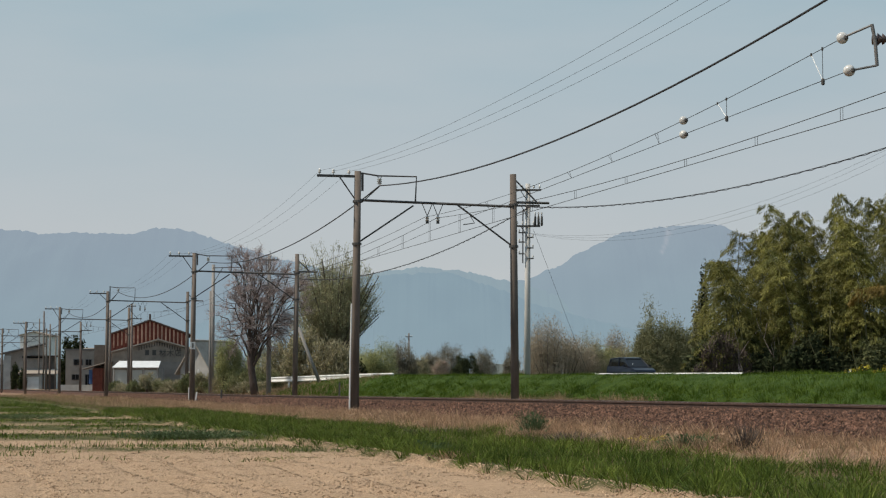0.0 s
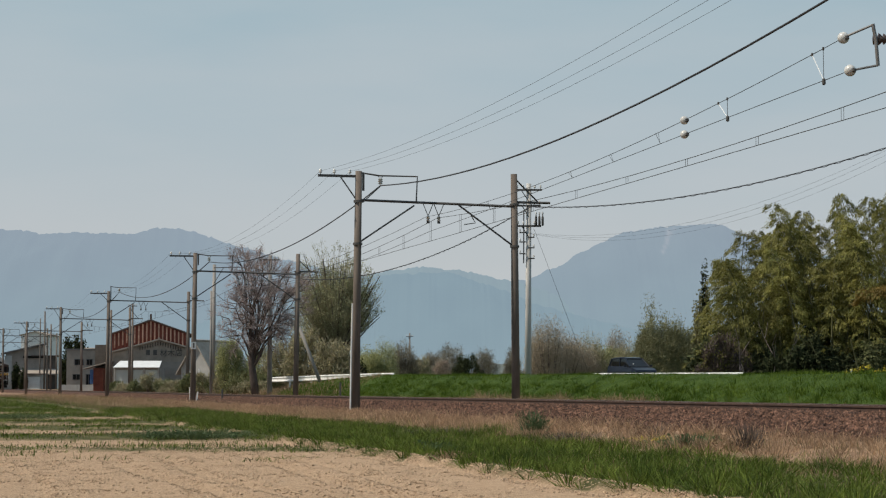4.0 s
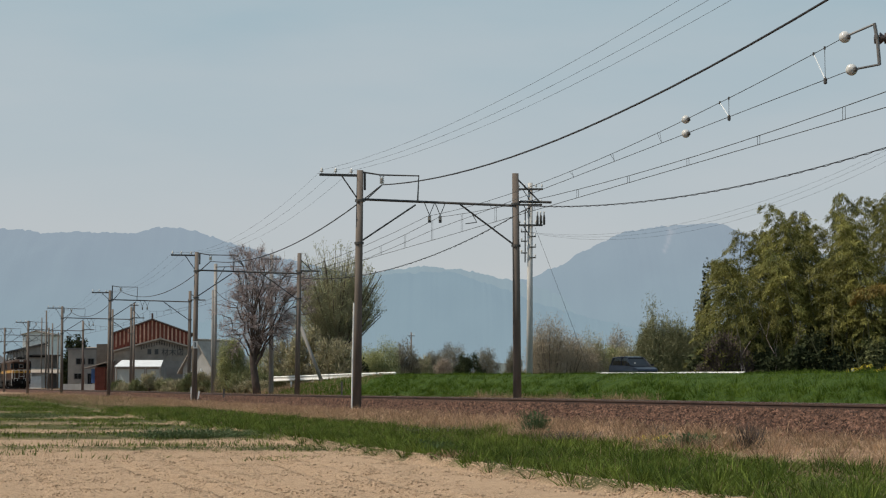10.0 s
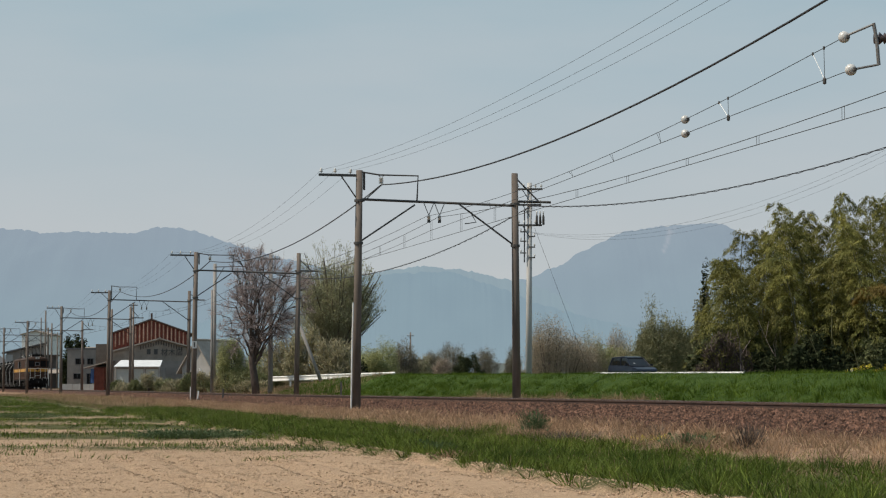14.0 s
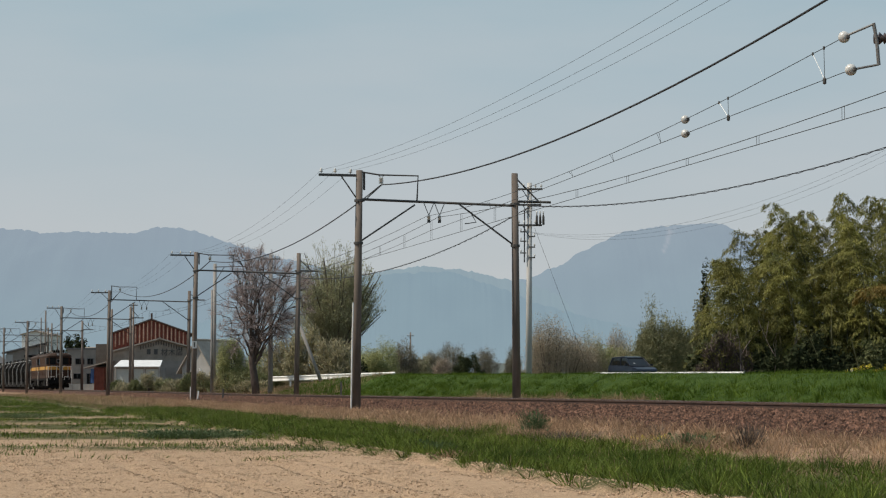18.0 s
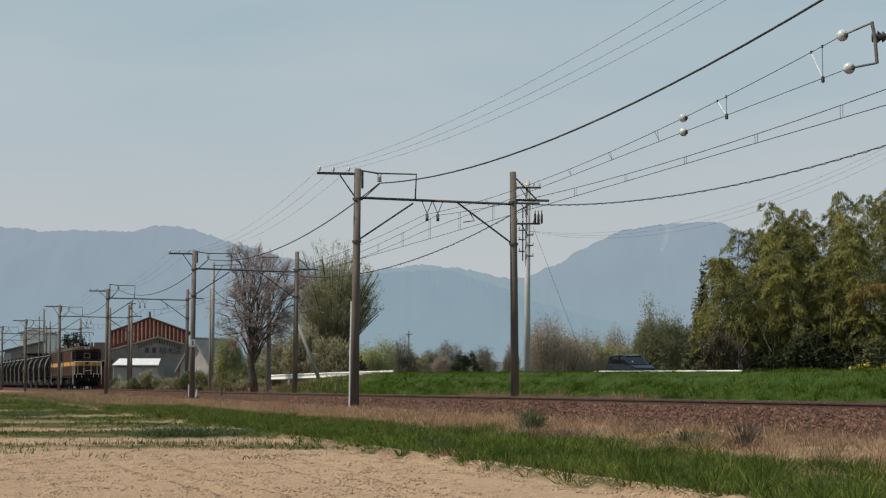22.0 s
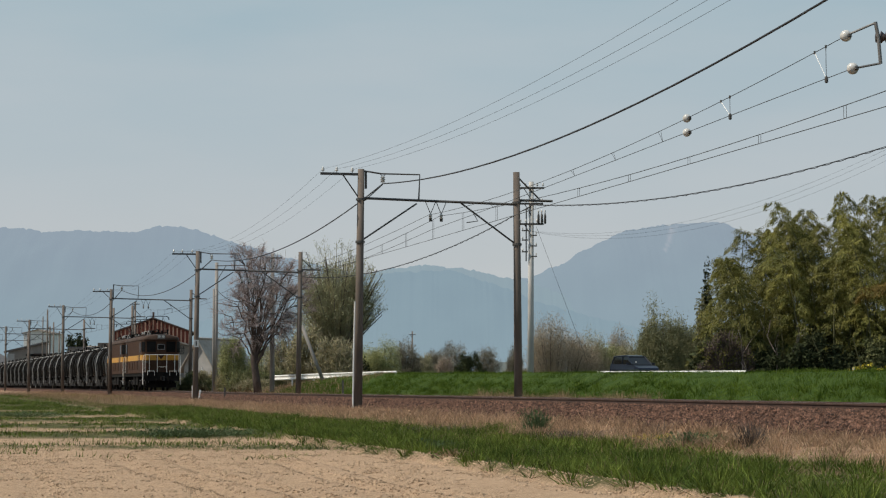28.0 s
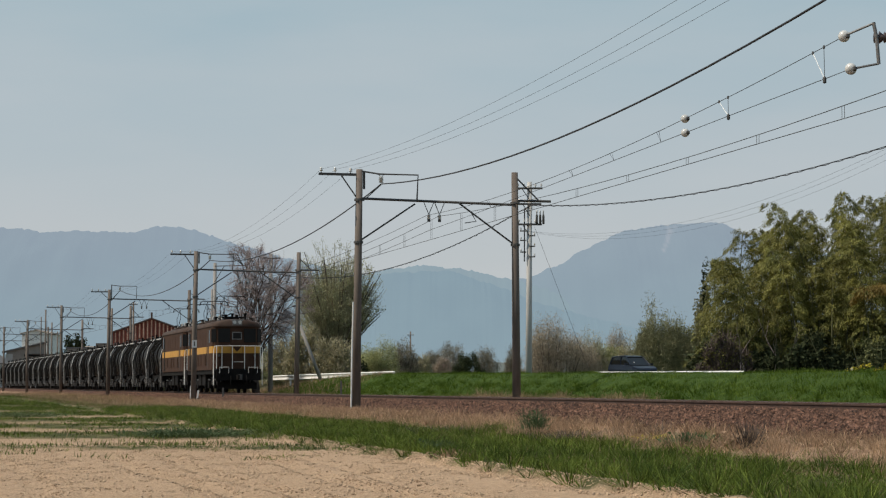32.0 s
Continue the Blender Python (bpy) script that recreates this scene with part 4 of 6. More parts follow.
parked_car(pose(11.72, 131.0, 1.47, 0, 0, -66))


# ---------------------------------------------------------------- train
def loft_x(loops):
    b, k = Build(), len(loops[0])
    b.add([p for l in loops for p in l], [(i * k + j, i * k + (j + 1) % k, (i + 1) * k + (j + 1) % k, (i + 1) * k + j) for i in range(len(loops) - 1) for j in range(k)] + [tuple(reversed(range(k))), tuple(range((len(loops) - 1) * k, len(loops) * k))])
    return b


HALF = 1.37


def plan():
    """Half-widths along the body: upright sides with rounded corners at both ends."""
    return [(-5.75, 1.02), (-5.68, 1.22), (-5.5, 1.34), (-5.2, HALF), (5.2, HALF), (5.5, 1.34), (5.68, 1.22), (5.75, 1.02)]


def wheelset(parent, x, r=0.43):
    w = part("wheelset", Build().tube([(0, -0.62, 0), (0, 0.62, 0)], 0.08, sides=8).tube([(0, -0.66, 0), (0, -0.53, 0)], r, sides=20).tube([(0, 0.53, 0), (0, 0.66, 0)], r, sides=20), black_paint, parent, "", False, Matrix.Translation((x, 0, r)))
    return w


def locomotive():
    e = thing("locomotive", "brown electric locomotive with a yellow waist band", "locomotive")
    Z0, Z1 = 1.28, 3.70
    part("body", loft_x([[(x, -w, Z0), (x, -w, Z1), (x, w, Z1), (x, w, Z0)] for x, w in plan()]), brown_paint, e, "weathered brown body shell")
    loops = []
    for x, w in [(-5.86, 1.0), (-5.72, 1.25), (-5.3, 1.40), (5.3, 1.40), (5.72, 1.25), (5.86, 1.0)]:
        lift = 0.40 if abs(x) < 5.5 else (0.37 if abs(x) < 5.8 else 0.30)
        loops.append([(x, -w, Z1 - 0.03)] + [(x, -w * math.cos(math.pi * i / 10), Z1 + 0.02 + lift * math.sin(math.pi * i / 10) ** 0.8) for i in range(0, 11)] + [(x, w, Z1 - 0.03)])
    part("roof", loft_x(loops), roof_paint, e, "sooty curved roof", True)
    b = Build()
    ring = [(x, -w - 0.008 * (1 if abs(x) < 5.6 else 0.5)) for x, w in plan()]
    full = [(x * (1 + 0.0012), y) for x, y in ring] + [(x * (1 + 0.0012), -y) for x, y in reversed(ring)]
    n = len(full)
    b.add([(x, y, 2.21) for x, y in full] + [(x, y, 2.59) for x, y in full], [(i, (i + 1) % n, n + (i + 1) % n, n + i) for i in range(n)])
    part("waist_band", b, yellow_paint, e, "yellow waist band")
    for end in (1, -1):
        xe = 5.765 * end
        for s in (-1, 1):
            part("cab_window", Build().box((xe, 0.72 * s, 3.19), (0.03, 0.66, 0.76)), glass, e, "dark cab window")
            part("corner_window", Build().box((5.62 * end, 1.275 * s, 3.19), (0.30, 0.03, 0.74), Matrix.Rotation(radians(-52 * s * end), 3, "Z")), glass, e)
            part("side_cab_window", Build().box((4.62 * end, 1.378 * s, 3.16), (0.34, 0.02, 0.72)), glass, e)
            part("cab_door", Build().box((4.05 * end, 1.374 * s, 2.42), (0.62, 0.016, 2.15)), black_paint if end < 0 else roof_paint, e)
            part("door_handrail", Build().tube([(3.62 * end, 1.41 * s, 1.5), (3.62 * end, 1.43 * s, 2.6)], 0.014, sides=5), dark_steel, e, "dark handrail")
            part("tail_lamp", Build().tube([(xe - 0.02 * end, 1.0 * s, 2.08), (xe + 0.05 * end, 1.0 * s, 2.08)], 0.075, sides=12), dark_steel, e)
        door = part("end_door", Build().box((xe, 0, 2.52), (0.05, 0.66, 2.26)), brown_paint, e, "brown end door")
        part("door_window_frame", Build().box((xe + 0.03 * end, 0.0, 3.18), (0.02, 0.54, 0.42)), steel, door, "grey door window frame")
        part("door_window", Build().box((xe + 0.045 * end, 0.0, 3.18), (0.01, 0.44, 0.32)), glass, door)
        part("door_band", Build().box((xe + 0.03 * end, 0, 2.40), (0.02, 0.62, 0.38)), yellow_paint, door)
        part("band_chevron", Build().prism([(xe + 0.042 * end, -0.26, 2.58), (xe + 0.042 * end, 0.26, 2.58), (xe + 0.042 * end, 0, 2.28)], [(xe + 0.046 * end, -0.26, 2.58), (xe + 0.046 * end, 0.26, 2.58), (xe + 0.046 * end, 0, 2.28)]), brown_paint, door, "brown chevron on the yellow band")
        hl = part("headlight_box", Build().box((5.66 * end, 0, 3.92), (0.42, 0.66, 0.32), ch=0.06), steel, e, "grey headlight box")
        for s in (-0.15, 0.15):
            part("lens", Build().tube([(5.86 * end, s, 3.93), (5.90 * end, s, 3.93)], 0.10, sides=12), lamp_glass, hl)
        deck = part("end_deck", Build().box((6.1 * end, 0, 1.30), (0.75, 2.5, 0.07)), black_paint, e, "black end platform")
        part("buffer_beam", Build().box((6.42 * end, 0, 0.98), (0.10, 2.5, 0.58), ch=0.02), black_paint, e)
        # white railing round the platform
        r = 0.019
        zt, zd = 2.60, 1.33
        part("front_railing", Build().tube([(6.42 * end, -1.22, zt), (6.42 * end, 1.22, zt)], r, sides=6), white_paint if end == 1 else dark_steel, deck, "end railing")
        for s in (-1.22, -0.92, -0.34, 0.34, 0.92, 1.22):
            part("railing_post", Build().tube([(6.42 * end, s, zd), (6.42 * end, s, zt)], r, sides=6), white_paint if end == 1 else dark_steel, deck)
        part("railing_bar", Build().tube([(6.40 * end, -0.28, 1.72), (6.40 * end, 0.28, 1.72)], r * 0.7, sides=6), white_paint, deck)
        for s in (-1, 1):
            lead = white_paint if end == 1 else dark_steel
            part("side_rail", Build().tube([(6.42 * end, 1.22 * s, zt), (6.30 * end, 1.33 * s, zt - 0.05), (6.26 * end, 1.36 * s, zt - 0.3), (6.2 * end, 1.36 * s, 0.5)], r, sides=6), lead, deck, "bent grab rail")
            part("grab_iron", Build().tube([(6.5 * end, 0.55 * s, 1.10), (6.52 * end, 0.55 * s, 1.42), (6.52 * end, 1.05 * s, 1.42), (6.5 * end, 1.05 * s, 1.10)], r * 0.8, sides=6), white_paint, e, "white grab iron")
            st = part("step_ladder", Build().tube([(6.10 * end, 1.36 * s, 0.42), (6.10 * end, 1.36 * s, 2.2)], 0.012, sides=6).tube([(6.34 * end, 1.36 * s, 0.42), (6.34 * end, 1.36 * s, 1.4)], 0.012, sides=6), lead, e, "step ladder")
            for z in (0.45, 0.78, 1.1):
                part("step", Build().box((6.22 * end, 1.34 * s, z), (0.24, 0.10, 0.02)), dark_steel, st)
            part("air_hose", Build().tube([(6.48 * end, 0.42 * s, 1.0), (6.62 * end, 0.44 * s, 0.75), (6.58 * end, 0.46 * s, 0.45)], 0.025, sides=6), black_paint, e)
        cp = part("coupler", Build().box((6.65 * end, 0, 0.88), (0.5, 0.24, 0.26), ch=0.04), black_paint, e, "knuckle coupler")
        part("knuckle", Build().box((6.82 * end, 0.06, 0.88), (0.16, 0.2, 0.3), ch=0.05), dark_steel, cp)
        part("rail_guard", Build().box((5.9 * end, 0, 0.4), (0.08, 2.2, 0.36)), black_paint, e)
    for s in (-1, 1):
        for x in (-2.6, -1.3, 0, 1.3, 2.6):
            part("side_panel", Build().box((x, 1.372 * s, 3.12), (0.86, 0.010, 0.76)), brown_paint, e, "dull brown side panel")
        for x in (-2.6, -0.65, 0.65, 2.6):
            lv = part("louvre", Build().box((x, 1.376 * s, 1.85), (0.8, 0.02, 0.62)), brown_paint, e, "brown louvre panel")
            for i in range(5):
                part("slat", Build().box((x, 1.39 * s, 1.61 + 0.12 * i), (0.76, 0.03, 0.03)), brown_paint, lv)
        part("sole_bar", Build().box((0, 1.25 * s, 1.16), (11.6, 0.12, 0.24)), black_paint, e)
        for x in (-0.9, 0.9):
            part("equipment_box", Build().box((x, 0.95 * s, 0.72), (1.3, 0.5, 0.62), ch=0.05), black_paint, e)
    for bx in (-3.6, 3.6):
        bg = part("bogie", Build().box((bx, -0.95, 0.62), (3.4, 0.16, 0.34), ch=0.04).box((bx, 0.95, 0.62), (3.4, 0.16, 0.34), ch=0.04).box((bx, 0, 0.62), (0.5, 1.9, 0.3)), black_paint, e, "grimy black bogie")
        for wx in (-1.15, 1.15):
            for s in (-1, 1):
                part("axle_box", Build().box((bx + wx, 1.05 * s, 0.46), (0.36, 0.2, 0.38), ch=0.05), black_paint, bg)
                part("sand_pipe", Build().tube([(bx + wx * 1.5, 0.9 * s, 0.9), (bx + wx * 1.45, 0.72 * s, 0.2)], 0.03, sides=6), dark_steel, bg)
            part("leaf_spring", Build().box((bx + wx, 1.05, 0.75), (0.9, 0.09, 0.08)).box((bx + wx, -1.05, 0.75), (0.9, 0.09, 0.08)), dark_steel, bg)
    for x in (-4.75, -2.45, 2.45, 4.75):
        wheelset(e, x)
    # roof gear
    for x in (-1.4, 0.0, 1.3):
        part("roof_box", Build().box((x, 0.1, 3.98), (0.9, 1.0, 0.24), ch=0.05), roof_paint, e)
    for s in (-0.75, 0.75):
        wk = part("roof_walkway", Build().box((0, s, 3.93), (7.4, 0.34, 0.04)), roof_paint, e)
        part("roof_conduit", Build().tube([(-4.8, s * 1.1, 3.90), (-1, s * 1.15, 3.95), (4.8, s * 1.1, 3.90)], 0.03, sides=6), dark_steel, e)
    for i, x in enumerate((-5.0, -4.3, -2.9, -2.2, -0.8, -0.2, 0.8, 1.9, 2.5, 4.7, 5.1)):
        y = (-0.5, 0.55, 0.2)[i % 3]
        part("roof_fitting", Build().tube([(x, y, 3.8), (x, y, 4.16 + 0.07 * (i % 3))], 0.09, 0.06, 8).box((x, y, 4.18 + 0.07 * (i % 3)), (0.34, 0.14, 0.1)), black_paint, e, "sooty roof fitting")
    part("roof_busbar", Build().tube([(-4.4, 0.3, 4.22), (-2.0, 0.1, 4.36), (0.4, 0.25, 4.34), (2.6, 0.1, 4.36)], 0.035, sides=6), black_paint, e)
    for x in (-2.0, -0.7, 0.6, 2.0):
        part("roof_insulator", pin_insulator((x, -0.45, 4.06), 1.8), pale_dust, e, "", True)
    for cx, zu in ((3.5, 5.48), (-3.7, 5.46)):
        pn = part("pantograph", Build().box((cx, -0.62, 4.24), (1.7, 0.07, 0.07)).box((cx, 0.62, 4.24), (1.7, 0.07, 0.07)).box((cx - 0.8, 0, 4.24), (0.07, 1.3, 0.07)).box((cx + 0.8, 0, 4.24), (0.07, 1.3, 0.07)), black_paint, e, "raised diamond pantograph")
        for s in (-1, 1):
            for d in (-1, 1):
                part("pantograph_insulator", pin_insulator((cx + 0.75 * d, 0.62 * s, 4.10), 1.5), pale_dust, pn, "", True)
                part("lower_arm", Build().tube([(cx + 0.30 * d, 0.55 * s, 4.26), (cx + 0.95 * d, 0.50 * s, 4.78)], 0.020, sides=5), black_paint, pn)
                part("upper_arm", Build().tube([(cx + 0.95 * d, 0.50 * s, 4.78), (cx + 0.10 * d, 0.40 * s, zu - 0.06)], 0.015, sides=5), black_paint, pn)
        for d in (-0.16, 0.16):
            part("collector_bow", Build().tube([(cx + d, -0.86, zu - 0.26), (cx + d, -0.80, zu - 0.07), (cx + d, -0.66, zu), (cx + d, 0.66, zu), (cx + d, 0.80, zu - 0.07), (cx + d, 0.86, zu - 0.26)], 0.018, sides=5), black_paint, pn)
    for ob in e.children:
        if ob.name.startswith("roof_"):
            ob.location.z += 0.16
    return e


def tank_wagon():
    """A four-wheeled-bogie cement wagon: a fat dished barrel on a short frame."""
    e = thing("tank_wagon", "dusty black cement tank wagon with pale ladders", "tank wagon", group="wagons behind the locomotives")
    prof = [(-2.85, 0.10), (-2.78, 0.48), (-2.58, 0.84), (-2.2, 1.10), (-1.75, 1.24), (-1.1, 1.30), (-0.5, 1.22), (0, 1.14), (0.5, 1.22), (1.1, 1.30), (1.75, 1.24), (2.2, 1.10), (2.58, 0.84), (2.78, 0.48), (2.85, 0.10)]
    seg = 22
    b = Build()
    verts = []
    for x, r in prof:
        belly = 0.28 * math.exp(-((abs(x) - 1.7) / 0.8) ** 2)
        for j in range(seg):
            a = 2 * math.pi * j / seg
            z = r * math.sin(a)
            verts.append((x, r * math.cos(a), 2.32 + z - (belly if z < -0.4 else 0)))
    n = len(prof)
    b.add(verts, [(i * seg + j, (i + 1) * seg + j, (i + 1) * seg + (j + 1) % seg, i * seg + (j + 1) % seg) for i in range(n - 1) for j in range(seg)] + [tuple(range(seg)), tuple(reversed(range((n - 1) * seg, n * seg)))])
    part("barrel", b, tank_paint, e, "dusty black barrel", True)
    for x in (-1.75, 1.75):
        ring = [(x, 1.25 * math.cos(2 * math.pi * i / 24), 2.32 + 1.25 * math.sin(2 * math.pi * i / 24)) for i in range(-5, 18)]
        part("barrel_strap", Build().tube(ring, 0.018, sides=4), tank_paint, e)
    part("frame", Build().box((0, -0.85, 1.0), (7.9, 0.14, 0.26)).box((0, 0.85, 1.0), (7.9, 0.14, 0.26)).box((3.9, 0, 1.0), (0.14, 2.3, 0.3)).box((-3.9, 0, 1.0), (0.14, 2.3, 0.3)).box((0, 0, 1.0), (7.8, 0.3, 0.26)), black_paint, e)
    for s in (-1, 1):
        for x in (-1.9, 1.9):
            part("saddle", Build().box((x, 0.75 * s, 1.38), (0.18, 0.55, 0.6)), black_paint, e)
    part("roof_walkway", Build().box((0, 0, 3.66), (3.6, 0.7, 0.05)), black_paint, e)
    for s in (-1, 1):
        for x, r in ((-2.25, 0.05), (-0.9, 0.035), (0.05, 0.07), (1.05, 0.035), (2.3, 0.05)):
            hoop = [(x + 0.05 * (i % 2), 1.36 * s * math.cos(math.radians(a)), 2.32 + 1.36 * math.sin(math.radians(a))) for i, a in enumerate((88, 66, 44, 22, 0, -22))] + [(x + 0.1, 1.22 * s, 1.3)]
            part("side_pipe", Build().tube(hoop, r, sides=6), black_paint, e, "black hanging side pipe")
        part("air_tank", Build().tube([(-1.0, 0.95 * s, 0.72), (0.3, 0.95 * s, 0.72)], 0.2, sides=10), black_paint, e)
        part("end_pipe", Build().tube([(3.1, 0.7 * s, 1.2), (3.1, 0.75 * s, 2.9), (2.6, 0.5 * s, 3.5)], 0.06, sides=6).tube([(-3.1, 0.7 * s, 1.2), (-3.1, 0.75 * s, 2.9), (-2.6, 0.5 * s, 3.5)], 0.06, sides=6), black_paint, e)
    for x, y, h in ((-2.2, 0.3, 0.3), (-0.8, -0.25, 0.34), (0.3, 0.2, 0.26), (0.95, -0.2, 0.36), (2.3, 0.1, 0.28)):
        part("roof_valve", Build().tube([(x, y, 3.5), (x, y, 3.66 + h)], 0.07, sides=8).box((x, y, 3.66 + h), (0.3, 0.12, 0.08)), black_paint, e)
    for s in (-0.42, 0.42):
        part("walkway_rail", Build().tube([(-1.85, s, 3.68), (-1.75, s, 3.90), (1.75, s, 3.90), (1.85, s, 3.68)], 0.022, sides=5), dark_steel, e)
    for x in (-1.7, 1.7):
        part("filling_hatch", Build().lathe([(0.32, 0), (0.32, 0.12), (0.27, 0.17), (0.05, 0.2)], (x, 0, 3.60), 14), pale_dust, e, "dusty filling hatch", True)
        part("discharge_pipe", Build().tube([(x, -0.2, 0.85), (x, -0.9, 0.72), (x, -1.18, 0.72)], 0.08, sides=8), black_paint, e)
    for end in (-1, 1):
        for s in (-1, 1):
            pale = pale_dust if end > 0 else dark_steel
            la = part("ladder", Build().tube([(3.45 * end, 1.22 * s, 0.55), (3.45 * end, 1.26 * s, 2.2), (3.0 * end, 1.0 * s, 3.1), (1.85 * end, 0.5 * s, 3.68)], 0.03, sides=5).tube([(3.95 * end, 1.22 * s, 0.55), (3.95 * end, 1.26 * s, 1.6)], 0.022, sides=5), pale, e, "pale dusty grab ladder" if end > 0 else "dark grab ladder")
            for z in (0.6, 0.95, 1.3):
                part("rung", Build().box((3.75 * end, 1.24 * s, z), (0.38, 0.04, 0.03)), pale, la)
            part("brake_pipe", Build().tube([(3.2 * end, 1.15 * s, 0.9), (2.6 * end, 1.2 * s, 0.55), (2.0 * end, 1.15 * s, 0.85)], 0.03, sides=5), dark_steel, e)
        part("end_platform", Build().box((3.6 * end, 0, 1.16), (0.8, 2.2, 0.06)), black_paint, e)
        part("end_railing", Build().tube([(3.95 * end, -0.9, 1.2), (3.95 * end, -0.9, 2.1), (3.95 * end, 0.9, 2.1), (3.95 * end, 0.9, 1.2)], 0.02, sides=5), dark_steel, e, "dark end railing")
        part("brake_wheel", Build().tube([(3.98 * end, 0.4, 1.75), (4.0 * end, 0.4, 1.75)], 0.22, sides=12), dark_steel, e)
        part("coupler", Build().box((4.15 * end, 0, 0.88), (0.45, 0.22, 0.24)), black_paint, e)
        bx = 2.75 * end
        bg = part("bogie", Build().box((bx, -0.92, 0.55), (2.3, 0.14, 0.24), ch=0.03).box((bx, 0.92, 0.55), (2.3, 0.14, 0.24), ch=0.03).box((bx, 0, 0.6), (0.4, 1.8, 0.3)), black_paint, e)
        for wx in (-0.8, 0.8):
            for s in (-1, 1):
                part("axle_box", Build().box((bx + wx, 1.0 * s, 0.45), (0.28, 0.14, 0.3), ch=0.04), dark_steel, bg)
            wheelset(e, bx + wx, 0.41)
    return e


LOCO_PITCH, CAR_PITCH, CARS = 13.2, 8.5, 22
locos = [locomotive()]
locos.append(copy_thing(locos[0], Matrix()))
wagons = [tank_wagon()]
for i in range(CARS - 1):
    wagons.append(copy_thing(wagons[0], Matrix()))

LINE_Y = np.concatenate([np.arange(-40, 420, 1.0), np.arange(420, 700, 5.0)])
LINE_X = centre(LINE_Y)
LINE_S = np.concatenate([[0], np.cumsum(np.hypot(np.diff(LINE_X), np.diff(LINE_Y)))])
LINE_S -= np.interp(72, LINE_Y, LINE_S)


def on_track(s):
    """The pose of a vehicle whose middle stands s metres down the line, facing this way."""
    y = float(np.interp(s, LINE_S, LINE_Y))
    ya, yb = float(np.interp(s - 2.5, LINE_S, LINE_Y)), float(np.interp(s + 2.5, LINE_S, LINE_Y))
    xa, xb = float(centre(ya)), float(centre(yb))
    return Matrix.Translation(((xa + xb) / 2, y, RAIL_Z + float(grade(y)))) @ Matrix.Rotation(math.atan2(ya - yb, xa - xb), 4, "Z")


def head_of_train(t):
    """Distance of the leading end down the line: the train keeps an almost even speed."""
    return 309.27 - 7.7032 * t + 0.01389 * t * t - 0.000921 * t ** 3


# ---------------------------------------------------------------- houses
def gable_house(name, label, x, y, z0, w, d, eave, ridge, wall_m, roof_m, turn=0.0, along=False, windows=(), over=0.4):
    """A house with a gable roof; along: the ridge runs with the long front."""
    h = thing(name, label, "house", Matrix.Translation((x, y, z0)) @ Matrix.Rotation(radians(turn), 4, "Z"))
    if along:
        ring = lambda xx: [(xx, 0, -0.3), (xx, 0, eave), (xx, d / 2, ridge), (xx, d, eave), (xx, d, -0.3)]
        part("wall", Build().prism(ring(-w / 2), ring(w / 2)), wall_m, h)
        for s in (0, 1):
            y0, y1 = (-over, d / 2) if s == 0 else (d + over, d / 2)
            ze = eave - over * (ridge - eave) / (d / 2)
            part("roof", Build().prism([(-w / 2 - over, y0, ze + 0.02), (-w / 2 - over, y1, ridge + 0.02), (-w / 2 - over, y1, ridge + 0.16), (-w / 2 - over, y0, ze + 0.16)],
                                       [(w / 2 + over, y0, ze + 0.02), (w / 2 + over, y1, ridge + 0.02), (w / 2 + over, y1, ridge + 0.16), (w / 2 + over, y0, ze + 0.16)]), roof_m, h)
        part("ridge_cap", Build().tube([(-w / 2 - over, d / 2, ridge + 0.16), (w / 2 + over, d / 2, ridge + 0.16)], 0.12, sides=8), roof_m, h)
    else:
        ring = lambda yy: [(-w / 2, yy, -0.3), (-w / 2, yy, eave), (0, yy, ridge), (w / 2, yy, eave), (w / 2, yy, -0.3)]
        part("wall", Build().prism(ring(0), ring(d)), wall_m, h)
        for s in (-1, 1):
            xe = s * (w / 2 + over)
            ze = eave - over * (ridge - eave) / (w / 2)
            part("roof", Build().prism([(xe, -over, ze + 0.02), (0, -over, ridge + 0.02), (0, -over, ridge + 0.16), (xe, -over, ze + 0.16)],
                                       [(xe, d + over, ze + 0.02), (0, d + over, ridge + 0.02), (0, d + over, ridge + 0.16), (xe, d + over, ze + 0.16)]), roof_m, h)
        part("ridge_cap", Build().tube([(0, -over, ridge + 0.16), (0, d + over, ridge + 0.16)], 0.12, sides=8), roof_m, h)
    for wx, wz, ww, wh in windows:
        win = part("window", Build().box((wx, -0.03, wz), (ww + 0.16, 0.08, wh + 0.16)), pale_wall, h)
        part("pane", Build().box((wx - ww / 4, -0.075, wz), (ww / 2 - 0.05, 0.02, wh)), glass, win)
        part("pane", Build().box((wx + ww / 4, -0.075, wz), (ww / 2 - 0.05, 0.02, wh)), glass, win)
    return h


# red-brown barn with exposed battens, and the buildings round it
barn = gable_house("barn", "red-brown timber barn with pale battens on its gable", -31.9, 232.0, 0.7, 8.4, 12.0, 6.15, 7.65, red_wall, brown_roof, 8, over=0.35)
rb = random.Random(5)
for i in range(19):
    x = -3.9 + 0.433 * i
    top = 6.15 + 1.5 * (1 - abs(x) / 4.1) - 0.06
    low = 4.4 + rb.uniform(-0.7, 0.9)
    part("batten", Build().box((x, -0.05, (top + low) / 2), (0.15, 0.11, top - low)), batten_mat, barn)
part("roof_finial", Build().box((0, 0.4, 8.05), (0.22, 0.5, 0.7), ch=0.04), brown_roof, barn)
annex = gable_house("annex", "grey plastered annex with a low tiled gable roof", -30.2, 226.0, 0.7, 9.8, 5.5, 4.07, 5.4, annex_wall, annex_roof, 8, over=0.45)
